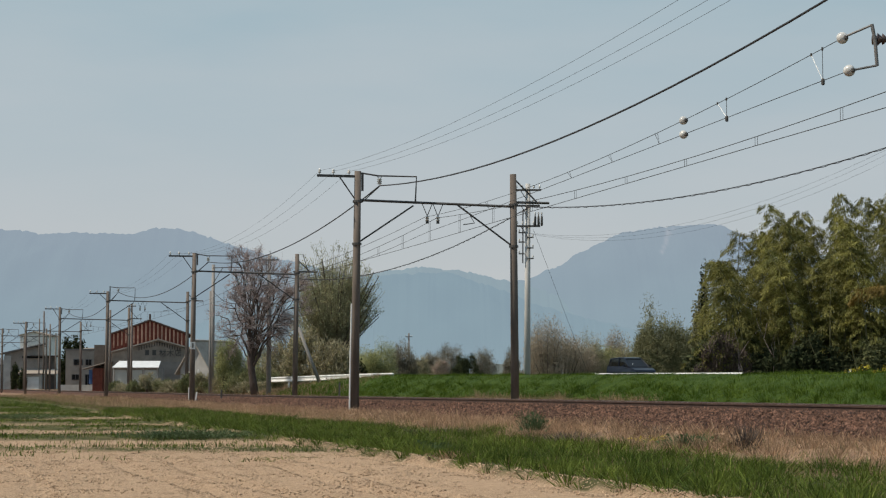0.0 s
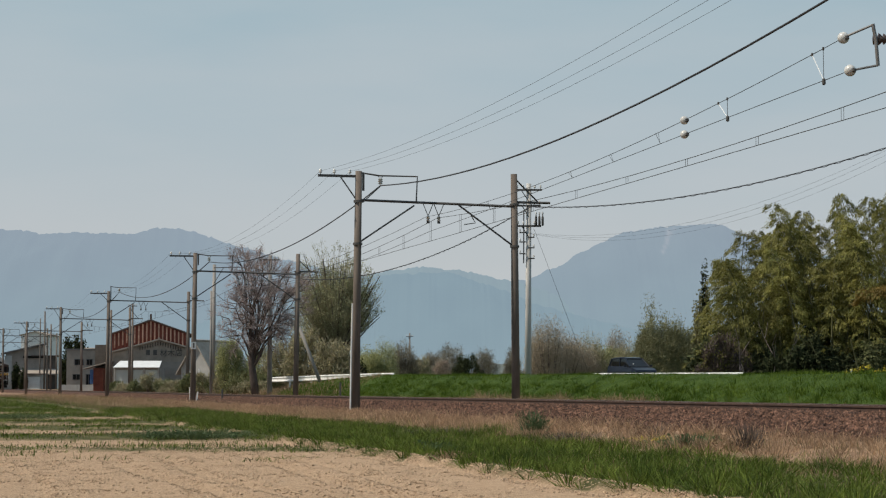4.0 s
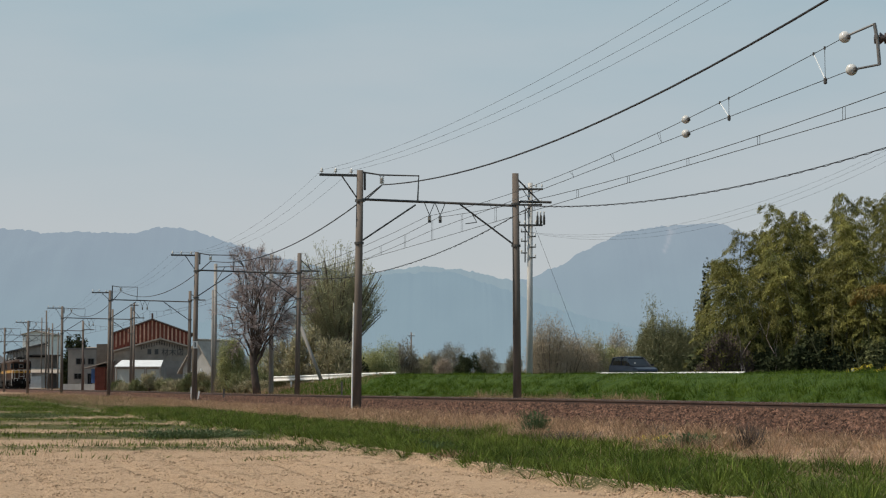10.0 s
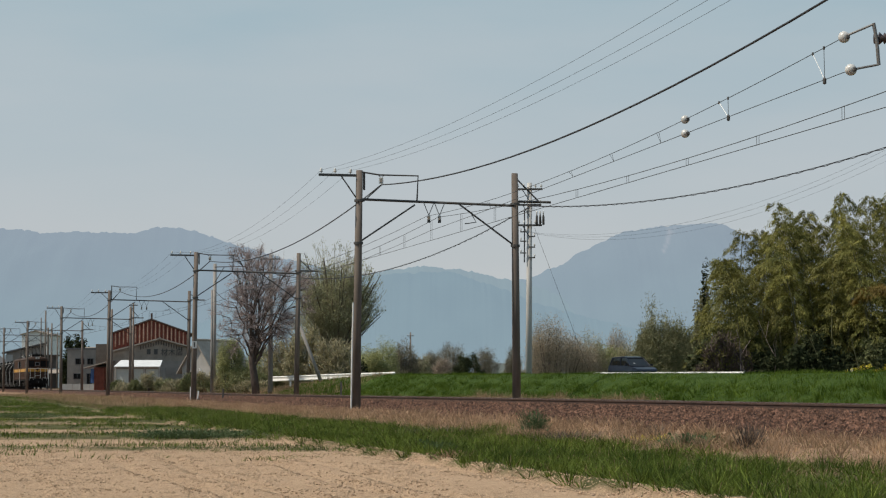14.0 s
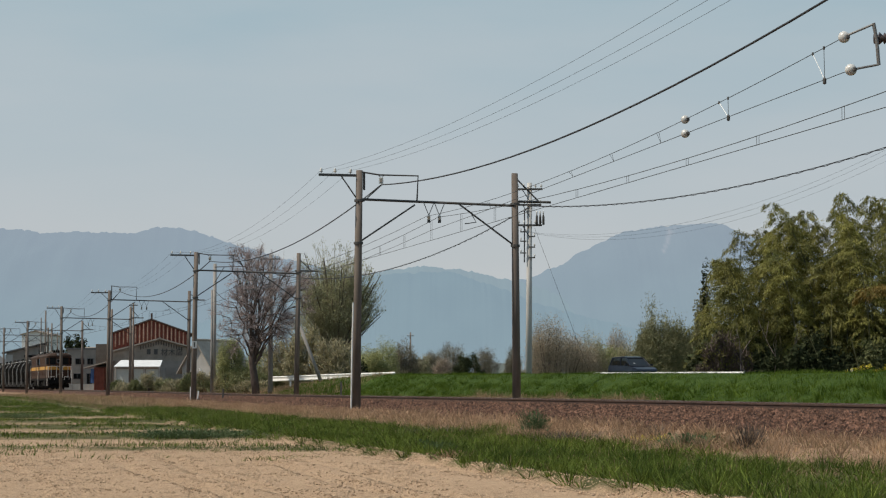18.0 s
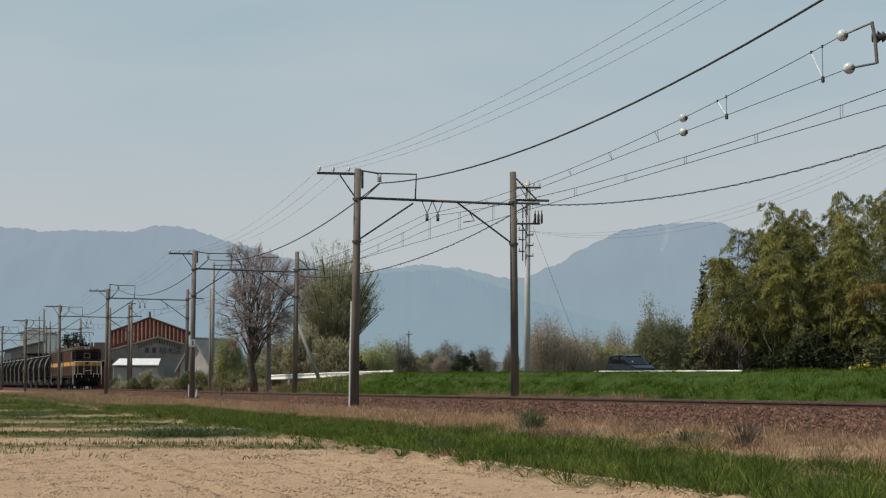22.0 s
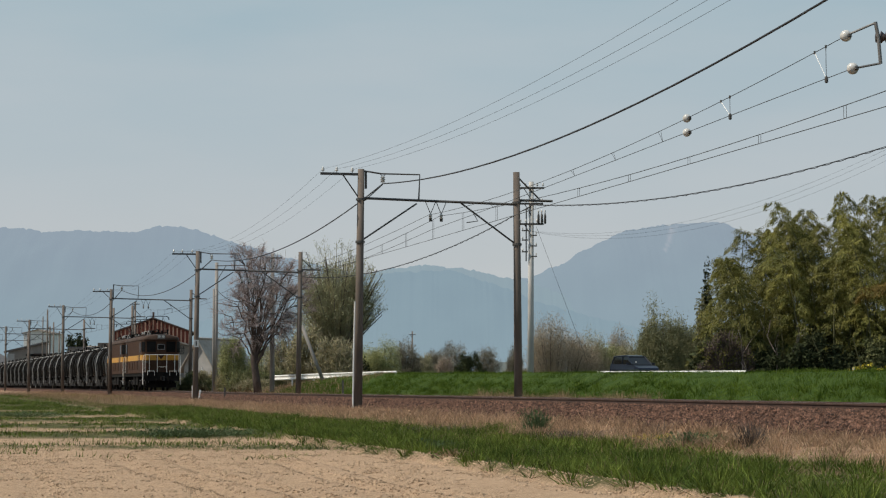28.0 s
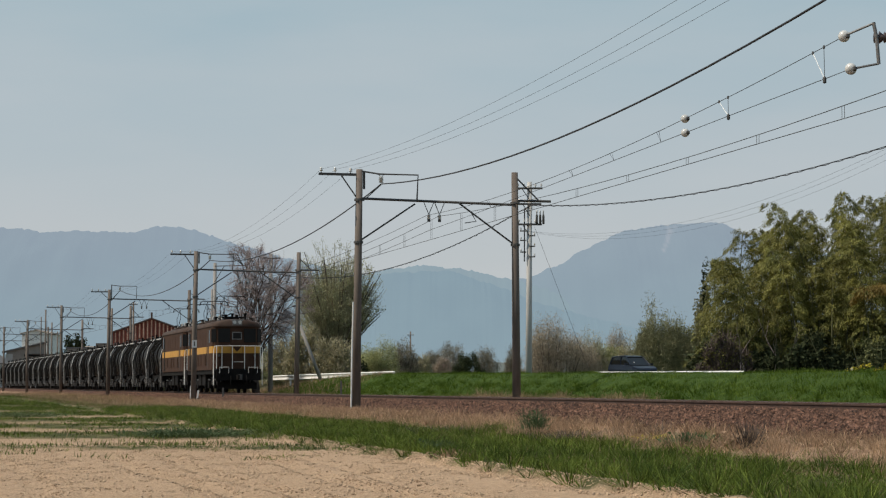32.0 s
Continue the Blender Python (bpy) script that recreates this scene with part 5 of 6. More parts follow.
sign = bpy.data.curves.new("sign", "FONT")
sign.body, sign.size, sign.extrude = "\u6750\u6728\u5e97", 0.8, 0.02
sign_ob = bpy.data.objects.new("sign", sign)
sign_mesh = bpy.data.meshes.new_from_object(sign_ob)
bpy.data.objects.remove(sign_ob)
sign_mesh.materials.append(dark_steel)
part("sign_lettering", sign_mesh, black_paint, annex, "dark painted lettering", m=pose(0.1, -0.04, 3.75, 90, 0, 0))
for x in (-1.15, -0.4):
    part("sign_bar", Build().box((x, -0.03, 4.08), (0.4, 0.06, 0.56)), dark_steel, annex, "dark weathered sign bar")
for i in range(17):
    x = -2.0 + 0.27 * i
    top = 5.4 - 0.289 * abs(x) - 0.12
    part("batten", Build().box((x, -0.05, top - 0.2), (0.1, 0.07, 0.4)), brown_wall, annex)
part("lower_wall", Build().box((0.2, -0.06, 1.5), (8.2, 0.1, 3.2)), grey_wall, annex, "stained lower wall boards")
shed = thing("storage_shed", "low shed with a white sheet roof and milky walls", "shed", pose(-31.7, 220.0, 0.7, 0, 0, -3))
part("roof", Build().prism([(-2.4, -0.3, 2.40), (2.45, -0.3, 2.40), (2.45, -0.3, 2.47), (-2.4, -0.3, 2.47)], [(-2.4, 3.4, 3.1), (2.0, 3.4, 3.1), (2.0, 3.4, 3.17), (-2.4, 3.4, 3.17)]), white_roof, shed, "white sheet roof")
part("wall", Build().box((0, 1.6, 1.1), (4.8, 3.0, 2.6)), grey_wall, shed)
for x in (-2.3, -0.8, 0.8, 2.3):
    part("post", Build().box((x, -0.05, 1.1), (0.1, 0.1, 2.6)), pale_wall, shed)
for x in (-1.55, 0.0, 1.55):
    part("wall_panel", Build().box((x, 0.05, 1.2), (1.3, 0.04, 2.0)), greenhouse_mat, shed, "milky plastic panel")
lean = thing("red_shed", "rusty red sheet-metal shed under a pale canopy", "shed", pose(-36.4, 224.0, 0.7, 0, 0, 0))
part("wall", Build().box((0.1, 0.8, 1.1), (1.05, 1.6, 2.6)), red_mat, lean)
for i in range(6):
    part("sheet_rib", Build().box((-0.34 + 0.18 * i, -0.02, 1.1), (0.04, 0.05, 2.5)), red_mat, lean)
part("roof", Build().prism([(-1.5, -0.4, 2.28), (1.5, -0.4, 3.08), (1.5, -0.4, 3.18), (-1.5, -0.4, 2.38)], [(-1.5, 1.9, 2.28), (1.5, 1.9, 3.08), (1.5, 1.9, 3.18), (-1.5, 1.9, 2.38)]), annex_roof, lean, "pale weathered canopy")
part("upper_wall", Build().box((0.0, 2.2, 2.2), (1.1, 1.0, 5.4)), brown_wall, lean, "dark boarded upper wall")
part("blue_sheet", Build().box((-0.62, 0.2, 1.5), (0.40, 0.06, 1.5)), blue_mat, lean, "blue plastic sheet")
wall = thing("block_wall", "low pale concrete block wall before the houses", "wall", pose(-45.0, 262.0, 0.55))
for i in range(6):
    part("wall_panel", Build().box((-1.75 + 0.7 * i, 0, 0.35), (0.68, 0.15, 0.95 + 0.03 * (i % 2))), pale_wall, wall)
two = thing("house", "two-storey grey house with a flat parapet and small windows", "house", pose(-50.8, 300.0, 0.6, 0, 0, 9))
part("wall", Build().box((0, 3, 2.7), (4.6, 6, 6.0)), grey_wall, two)
part("parapet", Build().box((0, 3, 5.78), (4.8, 6.2, 0.22)), tile_roof, two)
for x, z, w, h in ((-0.55, 4.0, 1.2, 0.75), (0.9, 4.0, 0.8, 0.75), (-0.9, 1.9, 1.0, 0.7), (0.8, 1.4, 0.7, 1.7)):
    win = part("window", Build().box((x, -0.03, z), (w + 0.14, 0.08, h + 0.14)), tile_roof, two)
    part("pane", Build().box((x - w / 4, -0.08, z), (w / 2 - 0.05, 0.02, h)), glass, win)
    part("pane", Build().box((x + w / 4, -0.08, z), (w / 2 - 0.05, 0.02, h)), glass, win)
gable_house("house", "far house with a pale sheet roof behind", -50.8, 312.0, 0.6, 3.0, 5.0, 5.2, 6.0, pale_wall, annex_roof, 8, True)
low = thing("house", "low house with a single-pitch roof and a garage", "house", pose(-72.1, 372.0, 0.6, 0, 0, 11) @ Matrix.Scale(1.12, 4))
part("wall", Build().prism([(-3.9, 0, -0.3), (2.0, 0, -0.3), (2.0, 0, 7.0), (-3.9, 0, 5.6)], [(-3.9, 7, -0.3), (2.0, 7, -0.3), (2.0, 7, 7.0), (-3.9, 7, 5.6)]), grey_wall, low)
part("roof", Build().prism([(-4.6, -0.5, 5.50), (2.4, -0.5, 7.15), (2.4, -0.5, 7.35), (-4.6, -0.5, 5.70)], [(-4.6, 7.5, 5.50), (2.4, 7.5, 7.15), (2.4, 7.5, 7.35), (-4.6, 7.5, 5.70)]), tile_roof, low, "grey single-pitch roof")
part("side_wing", Build().box((3.0, 3, 2.5), (2.1, 6, 5.4)), brown_wall, low, "dark side wing")
part("wing_roof", Build().box((2.2, 2.9, 5.28), (4.4, 6.6, 0.16)), brown_roof, low)
# black strip standing in for the shade below the roof edge
part("wall_band", Build().box((0.4, -0.1, 5.1), (3.2, 0.2, 0.35)), black_paint, low, "dark band added for the shade under the roof")
part("lower_eave", Build().prism([(-1.8, -1.5, 2.35), (4.2, -1.5, 2.35), (4.2, -1.5, 2.5), (-1.8, -1.5, 2.5)], [(-1.8, 0, 3.1), (4.2, 0, 3.1), (4.2, 0, 3.25), (-1.8, 0, 3.25)]), annex_roof, low, "dull brown lower eave")
part("white_wall", Build().box((-3.5, -0.15, 2.6), (1.1, 0.3, 5.4)), pale_wall, low, "white rendered wall strip")
gable_house("house", "pale house with a grey gable roof", -86.0, 385.0, 0.6, 9.0, 9.0, 4.6, 7.2, pale_wall, tile_roof, -10, False, ((1.5, 2.4, 1.4, 1.2), (-1.5, 2.4, 1.4, 1.2)))
garage = thing("garage", "small pale garage with a grey shutter", "garage", pose(-69.7, 360.0, 0.6) @ Matrix.Scale(1.1, 4))
part("wall", Build().box((0, 1.5, 1.1), (3.4, 3.0, 2.6)), pale_wall, garage)
part("shutter", Build().box((0, -0.03, 1.0), (2.6, 0.06, 1.9)), white_roof, garage)
part("roof", Build().box((0, 1.4, 2.45), (3.8, 3.6, 0.14)), tile_roof, garage)
block = gable_house("warehouse", "far pinkish white warehouse with a low roof", -90.4, 470.0, 0.6, 5.9, 14, 11.9, 12.6, white_paint, annex_roof, 0)
side = gable_house("house", "weathered pale-roofed house beside the bare tree", -23.8, 205.0, 0.7, 3.2, 8.0, 2.2, 4.75, pale_wall, annex_roof, -22, False, ((-0.4, 1.4, 0.9, 0.8),))
gable_house("house", "small far house with white walls", -4.0, 305.0, 0.8, 2.4, 3.0, 1.6, 2.3, pale_wall, tile_roof, 8, True, ((0.3, 1.0, 0.7, 0.7),), over=0.2)
gh = thing("greenhouse", "long milky plastic greenhouse", "greenhouse", pose(8.2, 330.0, 0.9))
part("film", Build().prism([(-3.2, 0, 0)] + [(-3.2 * math.cos(math.pi * i / 8), 0, 2.8 + 1.0 * math.sin(math.pi * i / 8)) for i in range(9)] + [(3.2, 0, 0)], [(-3.2, 9, 0)] + [(-3.2 * math.cos(math.pi * i / 8), 9, 2.8 + 1.0 * math.sin(math.pi * i / 8)) for i in range(9)] + [(3.2, 9, 0)]), greenhouse_mat, gh, "milky plastic film")
for x in (-2.1, 0, 2.1):
    part("hoop", Build().box((x, -0.05, 1.6), (0.1, 0.08, 3.2)), pale_wall, gh)
fence = thing("gate_post", "white gate post with a pale sheet panel", "post", pose(-20.6, 180.0, 0.6))
part("post", Build().box((0, 0, 0.9), (0.13, 0.1, 2.3), ch=0.02), white_paint, fence)
part("panel", Build().box((-0.55, 0.1, 0.75), (0.9, 0.05, 1.3)), pale_wall, fence, "pale sheet panel")


# ---------------------------------------------------------------- trees and bushes
def limb(b, p, d, length, r, depth, rng, tips, spread=0.6, lift=0.15, kids=(2, 3), steps=4, twig=0.012):
    """Grows one limb and its children into the mesh b, gathering the ends of the twigs."""
    pts = [p.copy()]
    for i in range(steps):
        d = (d + Vector((rng.gauss(0, 0.13), rng.gauss(0, 0.13), rng.gauss(0, 0.08) + lift * 0.25))).normalized()
        p = p + d * (length / steps)
        pts.append(p.copy())
    r2 = max(twig, r * 0.62)
    b.tube(pts, r, r2, 7 if r > 0.08 else (5 if r > 0.03 else 3), cap=False)
    if depth == 0:
        tips.append((p, d))
        return
    for i in range(rng.randint(*kids)):
        q = pts[-1] if i == 0 else pts[rng.randint(max(1, steps // 2), steps)]
        side = Vector((rng.gauss(0, 1), rng.gauss(0, 1), rng.gauss(0, 0.6)))
        nd = (d + side.normalized() * spread * rng.uniform(0.6, 1.25) + Vector((0, 0, lift))).normalized()
        limb(b, q, nd, length * rng.uniform(0.62, 0.86), r2 * rng.uniform(0.75, 0.95), depth - 1, rng, tips, spread, lift, kids, steps, twig)


def leaf_cloud(name, centres, radius, count, size, material, seed, droop=0.0, width=0.28):
    """Leaves scattered round the given centres."""
    rng = np.random.RandomState(seed)
    C = np.array([tuple(c) for c in centres])
    P = C[rng.randint(0, len(C), count)] + np.clip(rng.normal(0, 0.75, (count, 3)), -1.4, 1.4) * np.array(radius)
    A = rng.normal(0, 1, (count, 3)) + np.array([0, 0, -droop])
    A /= np.linalg.norm(A, axis=1, keepdims=True)
    W = np.cross(A, rng.normal(0, 1, (count, 3)))
    W /= np.linalg.norm(W, axis=1, keepdims=True)
    s = size * rng.uniform(0.6, 1.3, (count, 1))
    return quads(name, P, A * s, W * s * width, material, 0.35)


def bare_tree():
    """A round leafless crown: limbs that wind outwards, side branches, and a haze of twigs."""
    rng = random.Random(11)
    t = thing("bare_tree", "leafless brown tree with twisted limbs beside the track", "tree", Matrix.Translation((-12.05, 135.0, 0.75)))
    b, br, tw = Build(), Build(), Build()
    trunk = [Vector((0.2, 0, -0.3)), Vector((0.05, 0, 0.9)), Vector((-0.1, 0, 2.0)), Vector((-0.05, 0.05, 3.2))]
    b.tube(trunk, 0.27, 0.19, 9)

    def winding(p, q, wob, k, rise):
        mid = p.lerp(q, 0.5) + Vector((rng.gauss(0, wob), rng.gauss(0, wob), rise))
        return [p * (1 - u) ** 2 + mid * 2 * u * (1 - u) + q * u * u + (Vector((rng.gauss(0, wob), rng.gauss(0, wob), rng.gauss(0, wob))) * 0.22 if 0 < u < 1 else Vector()) for u in [i / k for i in range(k + 1)]]
    for i in range(32):
        a, el = 2.4 * i + rng.uniform(-0.4, 0.4), math.asin(rng.uniform(-0.5, 1.0))
        rr = rng.uniform(0.6, 0.95)
        tip = Vector((0.72 + 2.75 * rr * math.cos(el) * math.cos(a), 2.5 * rr * math.cos(el) * math.sin(a), 6.0 + 2.75 * rr * math.sin(el)))
        foot = trunk[1].lerp(trunk[3], rng.uniform(0.3, 1))
        main = i < 9
        p = winding(foot, tip, 0.45, 7, 0.25 if tip.z > 5 else -0.2)
        b.tube(p, 0.095 if main else 0.05, 0.02, 6 if main else 5, cap=False)
        for j in range(7):
            c = p[7 if j == 0 else rng.randint(3, 7)]
            out = ((c - Vector((0.4, 0, 4.6))).normalized() + Vector((rng.gauss(0, 0.6), rng.gauss(0, 0.6), rng.gauss(0.15, 0.5)))).normalized()
            e = c + out * rng.uniform(0.6, 1.25)
            q = winding(c, e, 0.16, 3, 0.05)
            br.tube(q, 0.03, 0.012, 4, cap=False)
            for k in range(10):
                f = q[rng.randint(1, 3)]
                g = f + (out * 0.7 + Vector((rng.gauss(0, 0.6), rng.gauss(0, 0.6), rng.gauss(0.25, 0.5)))).normalized() * rng.uniform(0.3, 0.75)
                tw.tube([f, f.lerp(g, 0.5) + Vector((rng.gauss(0, 0.05), 0, rng.gauss(0, 0.05))), g], 0.011, 0.007, 3, cap=False)
                for h in range(4):
                    c2 = f.lerp(g, rng.uniform(0.3, 1))
                    tw.tube([c2, c2 + (out * 0.5 + Vector((rng.gauss(0, 0.7), rng.gauss(0, 0.7), rng.gauss(0.2, 0.5)))).normalized() * rng.uniform(0.15, 0.40)], 0.008, 0.005, 3, cap=False)
    part("trunk", b, bark, t, "dark brown trunk and limbs", True)
    tagged(part("branching", br, bark, t, "dark winding side branches"), kind="stuff")
    tagged(part("twig_work", tw, twig_mat, t, "fine reddish-brown twigs"), kind="stuff")
    return t


def willow():
    rng = random.Random(21)
    t = thing("willow_tree", "tall round tree in fresh pale green leaf", "tree", Matrix.Translation((-7.7, 150.0, 0.7)))
    b, tw, ends = Build(), Build(), []
    b.tube([(0, 0, -0.3), (0.1, 0, 1.0), (0.1, 0, 1.9)], 0.34, 0.26, 8)
    for i in range(900):
        a, q = rng.uniform(0, 2 * math.pi), rng.uniform(0.0, 1.0)
        el = math.asin(-0.28 + 1.28 * q)
        rr = rng.uniform(0.62, 1.06) * (1 + 0.12 * math.sin(a * 3 + el * 5))
        wide = math.copysign(abs(math.cos(el)) ** 0.75, math.cos(el))
        tip = Vector((0.1 + 3.15 * rr * wide * math.cos(a), 2.6 * rr * wide * math.sin(a), 5.9 + 4.2 * rr * math.sin(el) + rng.gauss(0, 0.2)))
        foot = Vector((0.1, 0, rng.uniform(1.2, 2.0)))
        bend = foot.lerp(tip, 0.5) + Vector((tip.x * -0.1, 0, 0.3 if tip.z > 5 else 0.5))
        pts = [foot * (1 - u) ** 2 + bend * 2 * u * (1 - u) + tip * u * u for u in (0, 0.25, 0.5, 0.75, 1)]
        big = i % 12 == 0
        (b if big else tw).tube(pts, 0.08 if big else 0.026, 0.02 if big else 0.009, 5 if big else 3, cap=False)
        for k in range(5):
            u = rng.uniform(0.5, 1)
            c = pts[2].lerp(pts[4], (u - 0.5) * 2)
            e = c + Vector((rng.gauss(0, 0.22), rng.gauss(0, 0.22), rng.uniform(0.15, 0.5)))
            tw.tube([c, e], 0.012, 0.006, 3, cap=False)
            ends += [c.lerp(e, 0.5), e]
    part("trunk", b, bark, t, "grey-brown upright limbs", True)
    tagged(part("twig_work", tw, olive_twig, t), kind="stuff")
    part("crown", leaf_cloud("crown", ends, 0.15, 46000, 0.082, willow_leaf, 5, droop=-1.0, width=0.3), willow_leaf, t, "fresh pale green leaves")
    return t


def bush(name, label, x, y, z, w, h, leaf, count, size, seed, clumps=26, stems=True, d=None, gap=0.34, category="bush", group="", twigs=None):
    """A ragged bush or small tree: stems and clumps of leaves with gaps between."""
    rng = random.Random(seed)
    d = d or w * 0.7
    t = thing(name, label, category, Matrix.Translation((x, y, z)), group)
    cs = []
    for i in range(clumps):
        a, e = rng.uniform(0, 2 * math.pi), rng.uniform(0.05, 1)
        rr = math.sqrt(max(0.0, 1 - (e * 1.0 - 0.35) ** 2 * 1.9)) * rng.uniform(0.45, 1.0)
        cs.append(Vector((w / 2 * rr * math.cos(a), d / 2 * rr * math.sin(a), h * (0.08 + 0.86 * e * rng.uniform(0.8, 1.04)))))
    if stems:
        b = Build()
        for c in cs[::2]:
            f = Vector((c.x * 0.25, c.y * 0.25, 0))
            b.tube([f + Vector((0, 0, -0.2)), f.lerp(c, 0.5) + Vector((rng.gauss(0, 0.06) * w * 0.2, 0, 0)), c], 0.02 + 0.012 * h, 0.012, 5, cap=False)
        part("branching", b, bark, t)
    spread = (gap * w / 3.2, gap * d / 3.2, gap * h / 2.6)
    if twigs:
        cs += [c * rng.uniform(0.75, 1.05) + Vector((rng.gauss(0, 0.07) * w, rng.gauss(0, 0.07) * d, rng.gauss(0, 0.05) * h)) for c in cs for k in range(3)]
        tagged(part("twig_work", leaf_cloud("twig_work", cs, spread, int(count * 0.85), size * 2.1, twigs, seed + 2, droop=-1.2, width=0.07), twigs, t), kind="stuff")
    part("crown", leaf_cloud("crown", cs, spread, int(count * (0.7 if twigs else 1.7)), size * (0.62 if twigs else 0.74), leaf, seed + 1, width=0.42), leaf, t)
    return t


bare_tree()
willow()


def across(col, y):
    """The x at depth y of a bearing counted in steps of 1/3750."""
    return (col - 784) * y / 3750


bush("bush", "pale green spring bush behind the bare tree", -15.0, 150.0, 0.7, 2.3, 3.7, bush_leaf, 12000, 0.085, 31, 44)
bush("bush", "pale green spring bush behind the bare tree", -13.4, 156.0, 0.7, 2.6, 3.0, bush_leaf, 10000, 0.085, 32, 44)
bush("bush", "brownish olive thicket under the trees", -9.6, 147.0, 0.7, 2.6, 4.4, hedge_leaf, 6000, 0.16, 33, 40, twigs=olive_twig)
bush("bush", "brownish olive thicket under the trees", -7.4, 146.0, 0.7, 3.2, 3.6, hedge_leaf, 6000, 0.16, 34, 40, twigs=olive_twig)
bush("bush", "olive thicket under the trees", -11.4, 150.0, 0.7, 2.6, 3.6, hedge_leaf, 4200, 0.16, 35, 40, twigs=olive_twig)
bush("bush", "dark evergreen shrub under the trees", -6.6, 152.0, 0.7, 3.0, 2.6, dark_leaf, 4200, 0.16, 36)
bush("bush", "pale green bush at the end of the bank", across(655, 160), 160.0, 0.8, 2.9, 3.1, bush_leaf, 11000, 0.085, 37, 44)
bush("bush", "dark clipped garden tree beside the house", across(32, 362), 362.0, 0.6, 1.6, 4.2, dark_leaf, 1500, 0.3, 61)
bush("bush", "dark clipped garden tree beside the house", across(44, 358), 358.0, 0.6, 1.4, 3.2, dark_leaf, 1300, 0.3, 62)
rs = random.Random(77)
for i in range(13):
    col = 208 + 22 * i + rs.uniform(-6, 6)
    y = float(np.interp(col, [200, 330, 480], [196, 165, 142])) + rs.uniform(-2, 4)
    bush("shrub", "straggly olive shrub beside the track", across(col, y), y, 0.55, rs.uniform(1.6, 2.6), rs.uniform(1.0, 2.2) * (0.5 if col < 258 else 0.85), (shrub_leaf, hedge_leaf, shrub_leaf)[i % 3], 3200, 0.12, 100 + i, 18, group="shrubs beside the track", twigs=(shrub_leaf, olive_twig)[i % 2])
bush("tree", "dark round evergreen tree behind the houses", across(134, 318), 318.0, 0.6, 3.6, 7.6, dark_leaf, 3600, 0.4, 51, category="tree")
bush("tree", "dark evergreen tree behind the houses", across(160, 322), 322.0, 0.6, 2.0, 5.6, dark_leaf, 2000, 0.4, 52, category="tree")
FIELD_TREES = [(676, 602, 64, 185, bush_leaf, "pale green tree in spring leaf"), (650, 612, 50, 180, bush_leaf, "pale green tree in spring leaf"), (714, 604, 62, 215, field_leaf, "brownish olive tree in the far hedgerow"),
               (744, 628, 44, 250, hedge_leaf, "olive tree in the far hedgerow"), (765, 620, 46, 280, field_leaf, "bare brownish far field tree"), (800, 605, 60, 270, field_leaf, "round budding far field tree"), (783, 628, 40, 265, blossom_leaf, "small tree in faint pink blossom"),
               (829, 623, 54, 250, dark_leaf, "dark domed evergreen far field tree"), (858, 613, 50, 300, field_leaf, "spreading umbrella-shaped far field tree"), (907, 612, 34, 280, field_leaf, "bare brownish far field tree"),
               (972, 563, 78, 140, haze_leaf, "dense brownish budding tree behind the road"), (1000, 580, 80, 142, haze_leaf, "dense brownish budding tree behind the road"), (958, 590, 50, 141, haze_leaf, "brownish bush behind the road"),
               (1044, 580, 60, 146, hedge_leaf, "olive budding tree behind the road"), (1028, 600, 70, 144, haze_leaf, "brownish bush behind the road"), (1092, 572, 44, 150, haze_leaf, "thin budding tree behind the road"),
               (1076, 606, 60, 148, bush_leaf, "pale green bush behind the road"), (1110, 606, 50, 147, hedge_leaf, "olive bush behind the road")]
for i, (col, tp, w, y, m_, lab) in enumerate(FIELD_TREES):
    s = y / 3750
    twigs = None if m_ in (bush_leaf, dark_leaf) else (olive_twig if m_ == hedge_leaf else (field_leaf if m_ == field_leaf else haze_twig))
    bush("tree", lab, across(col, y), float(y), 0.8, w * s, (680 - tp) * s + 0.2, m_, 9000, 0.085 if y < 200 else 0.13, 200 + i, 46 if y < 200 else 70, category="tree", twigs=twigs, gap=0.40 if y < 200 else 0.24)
rs = random.Random(78)
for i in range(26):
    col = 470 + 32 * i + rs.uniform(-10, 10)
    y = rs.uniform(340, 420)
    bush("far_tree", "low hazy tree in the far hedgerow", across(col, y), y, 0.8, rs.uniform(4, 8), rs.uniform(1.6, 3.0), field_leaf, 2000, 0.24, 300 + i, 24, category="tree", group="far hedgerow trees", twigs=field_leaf)


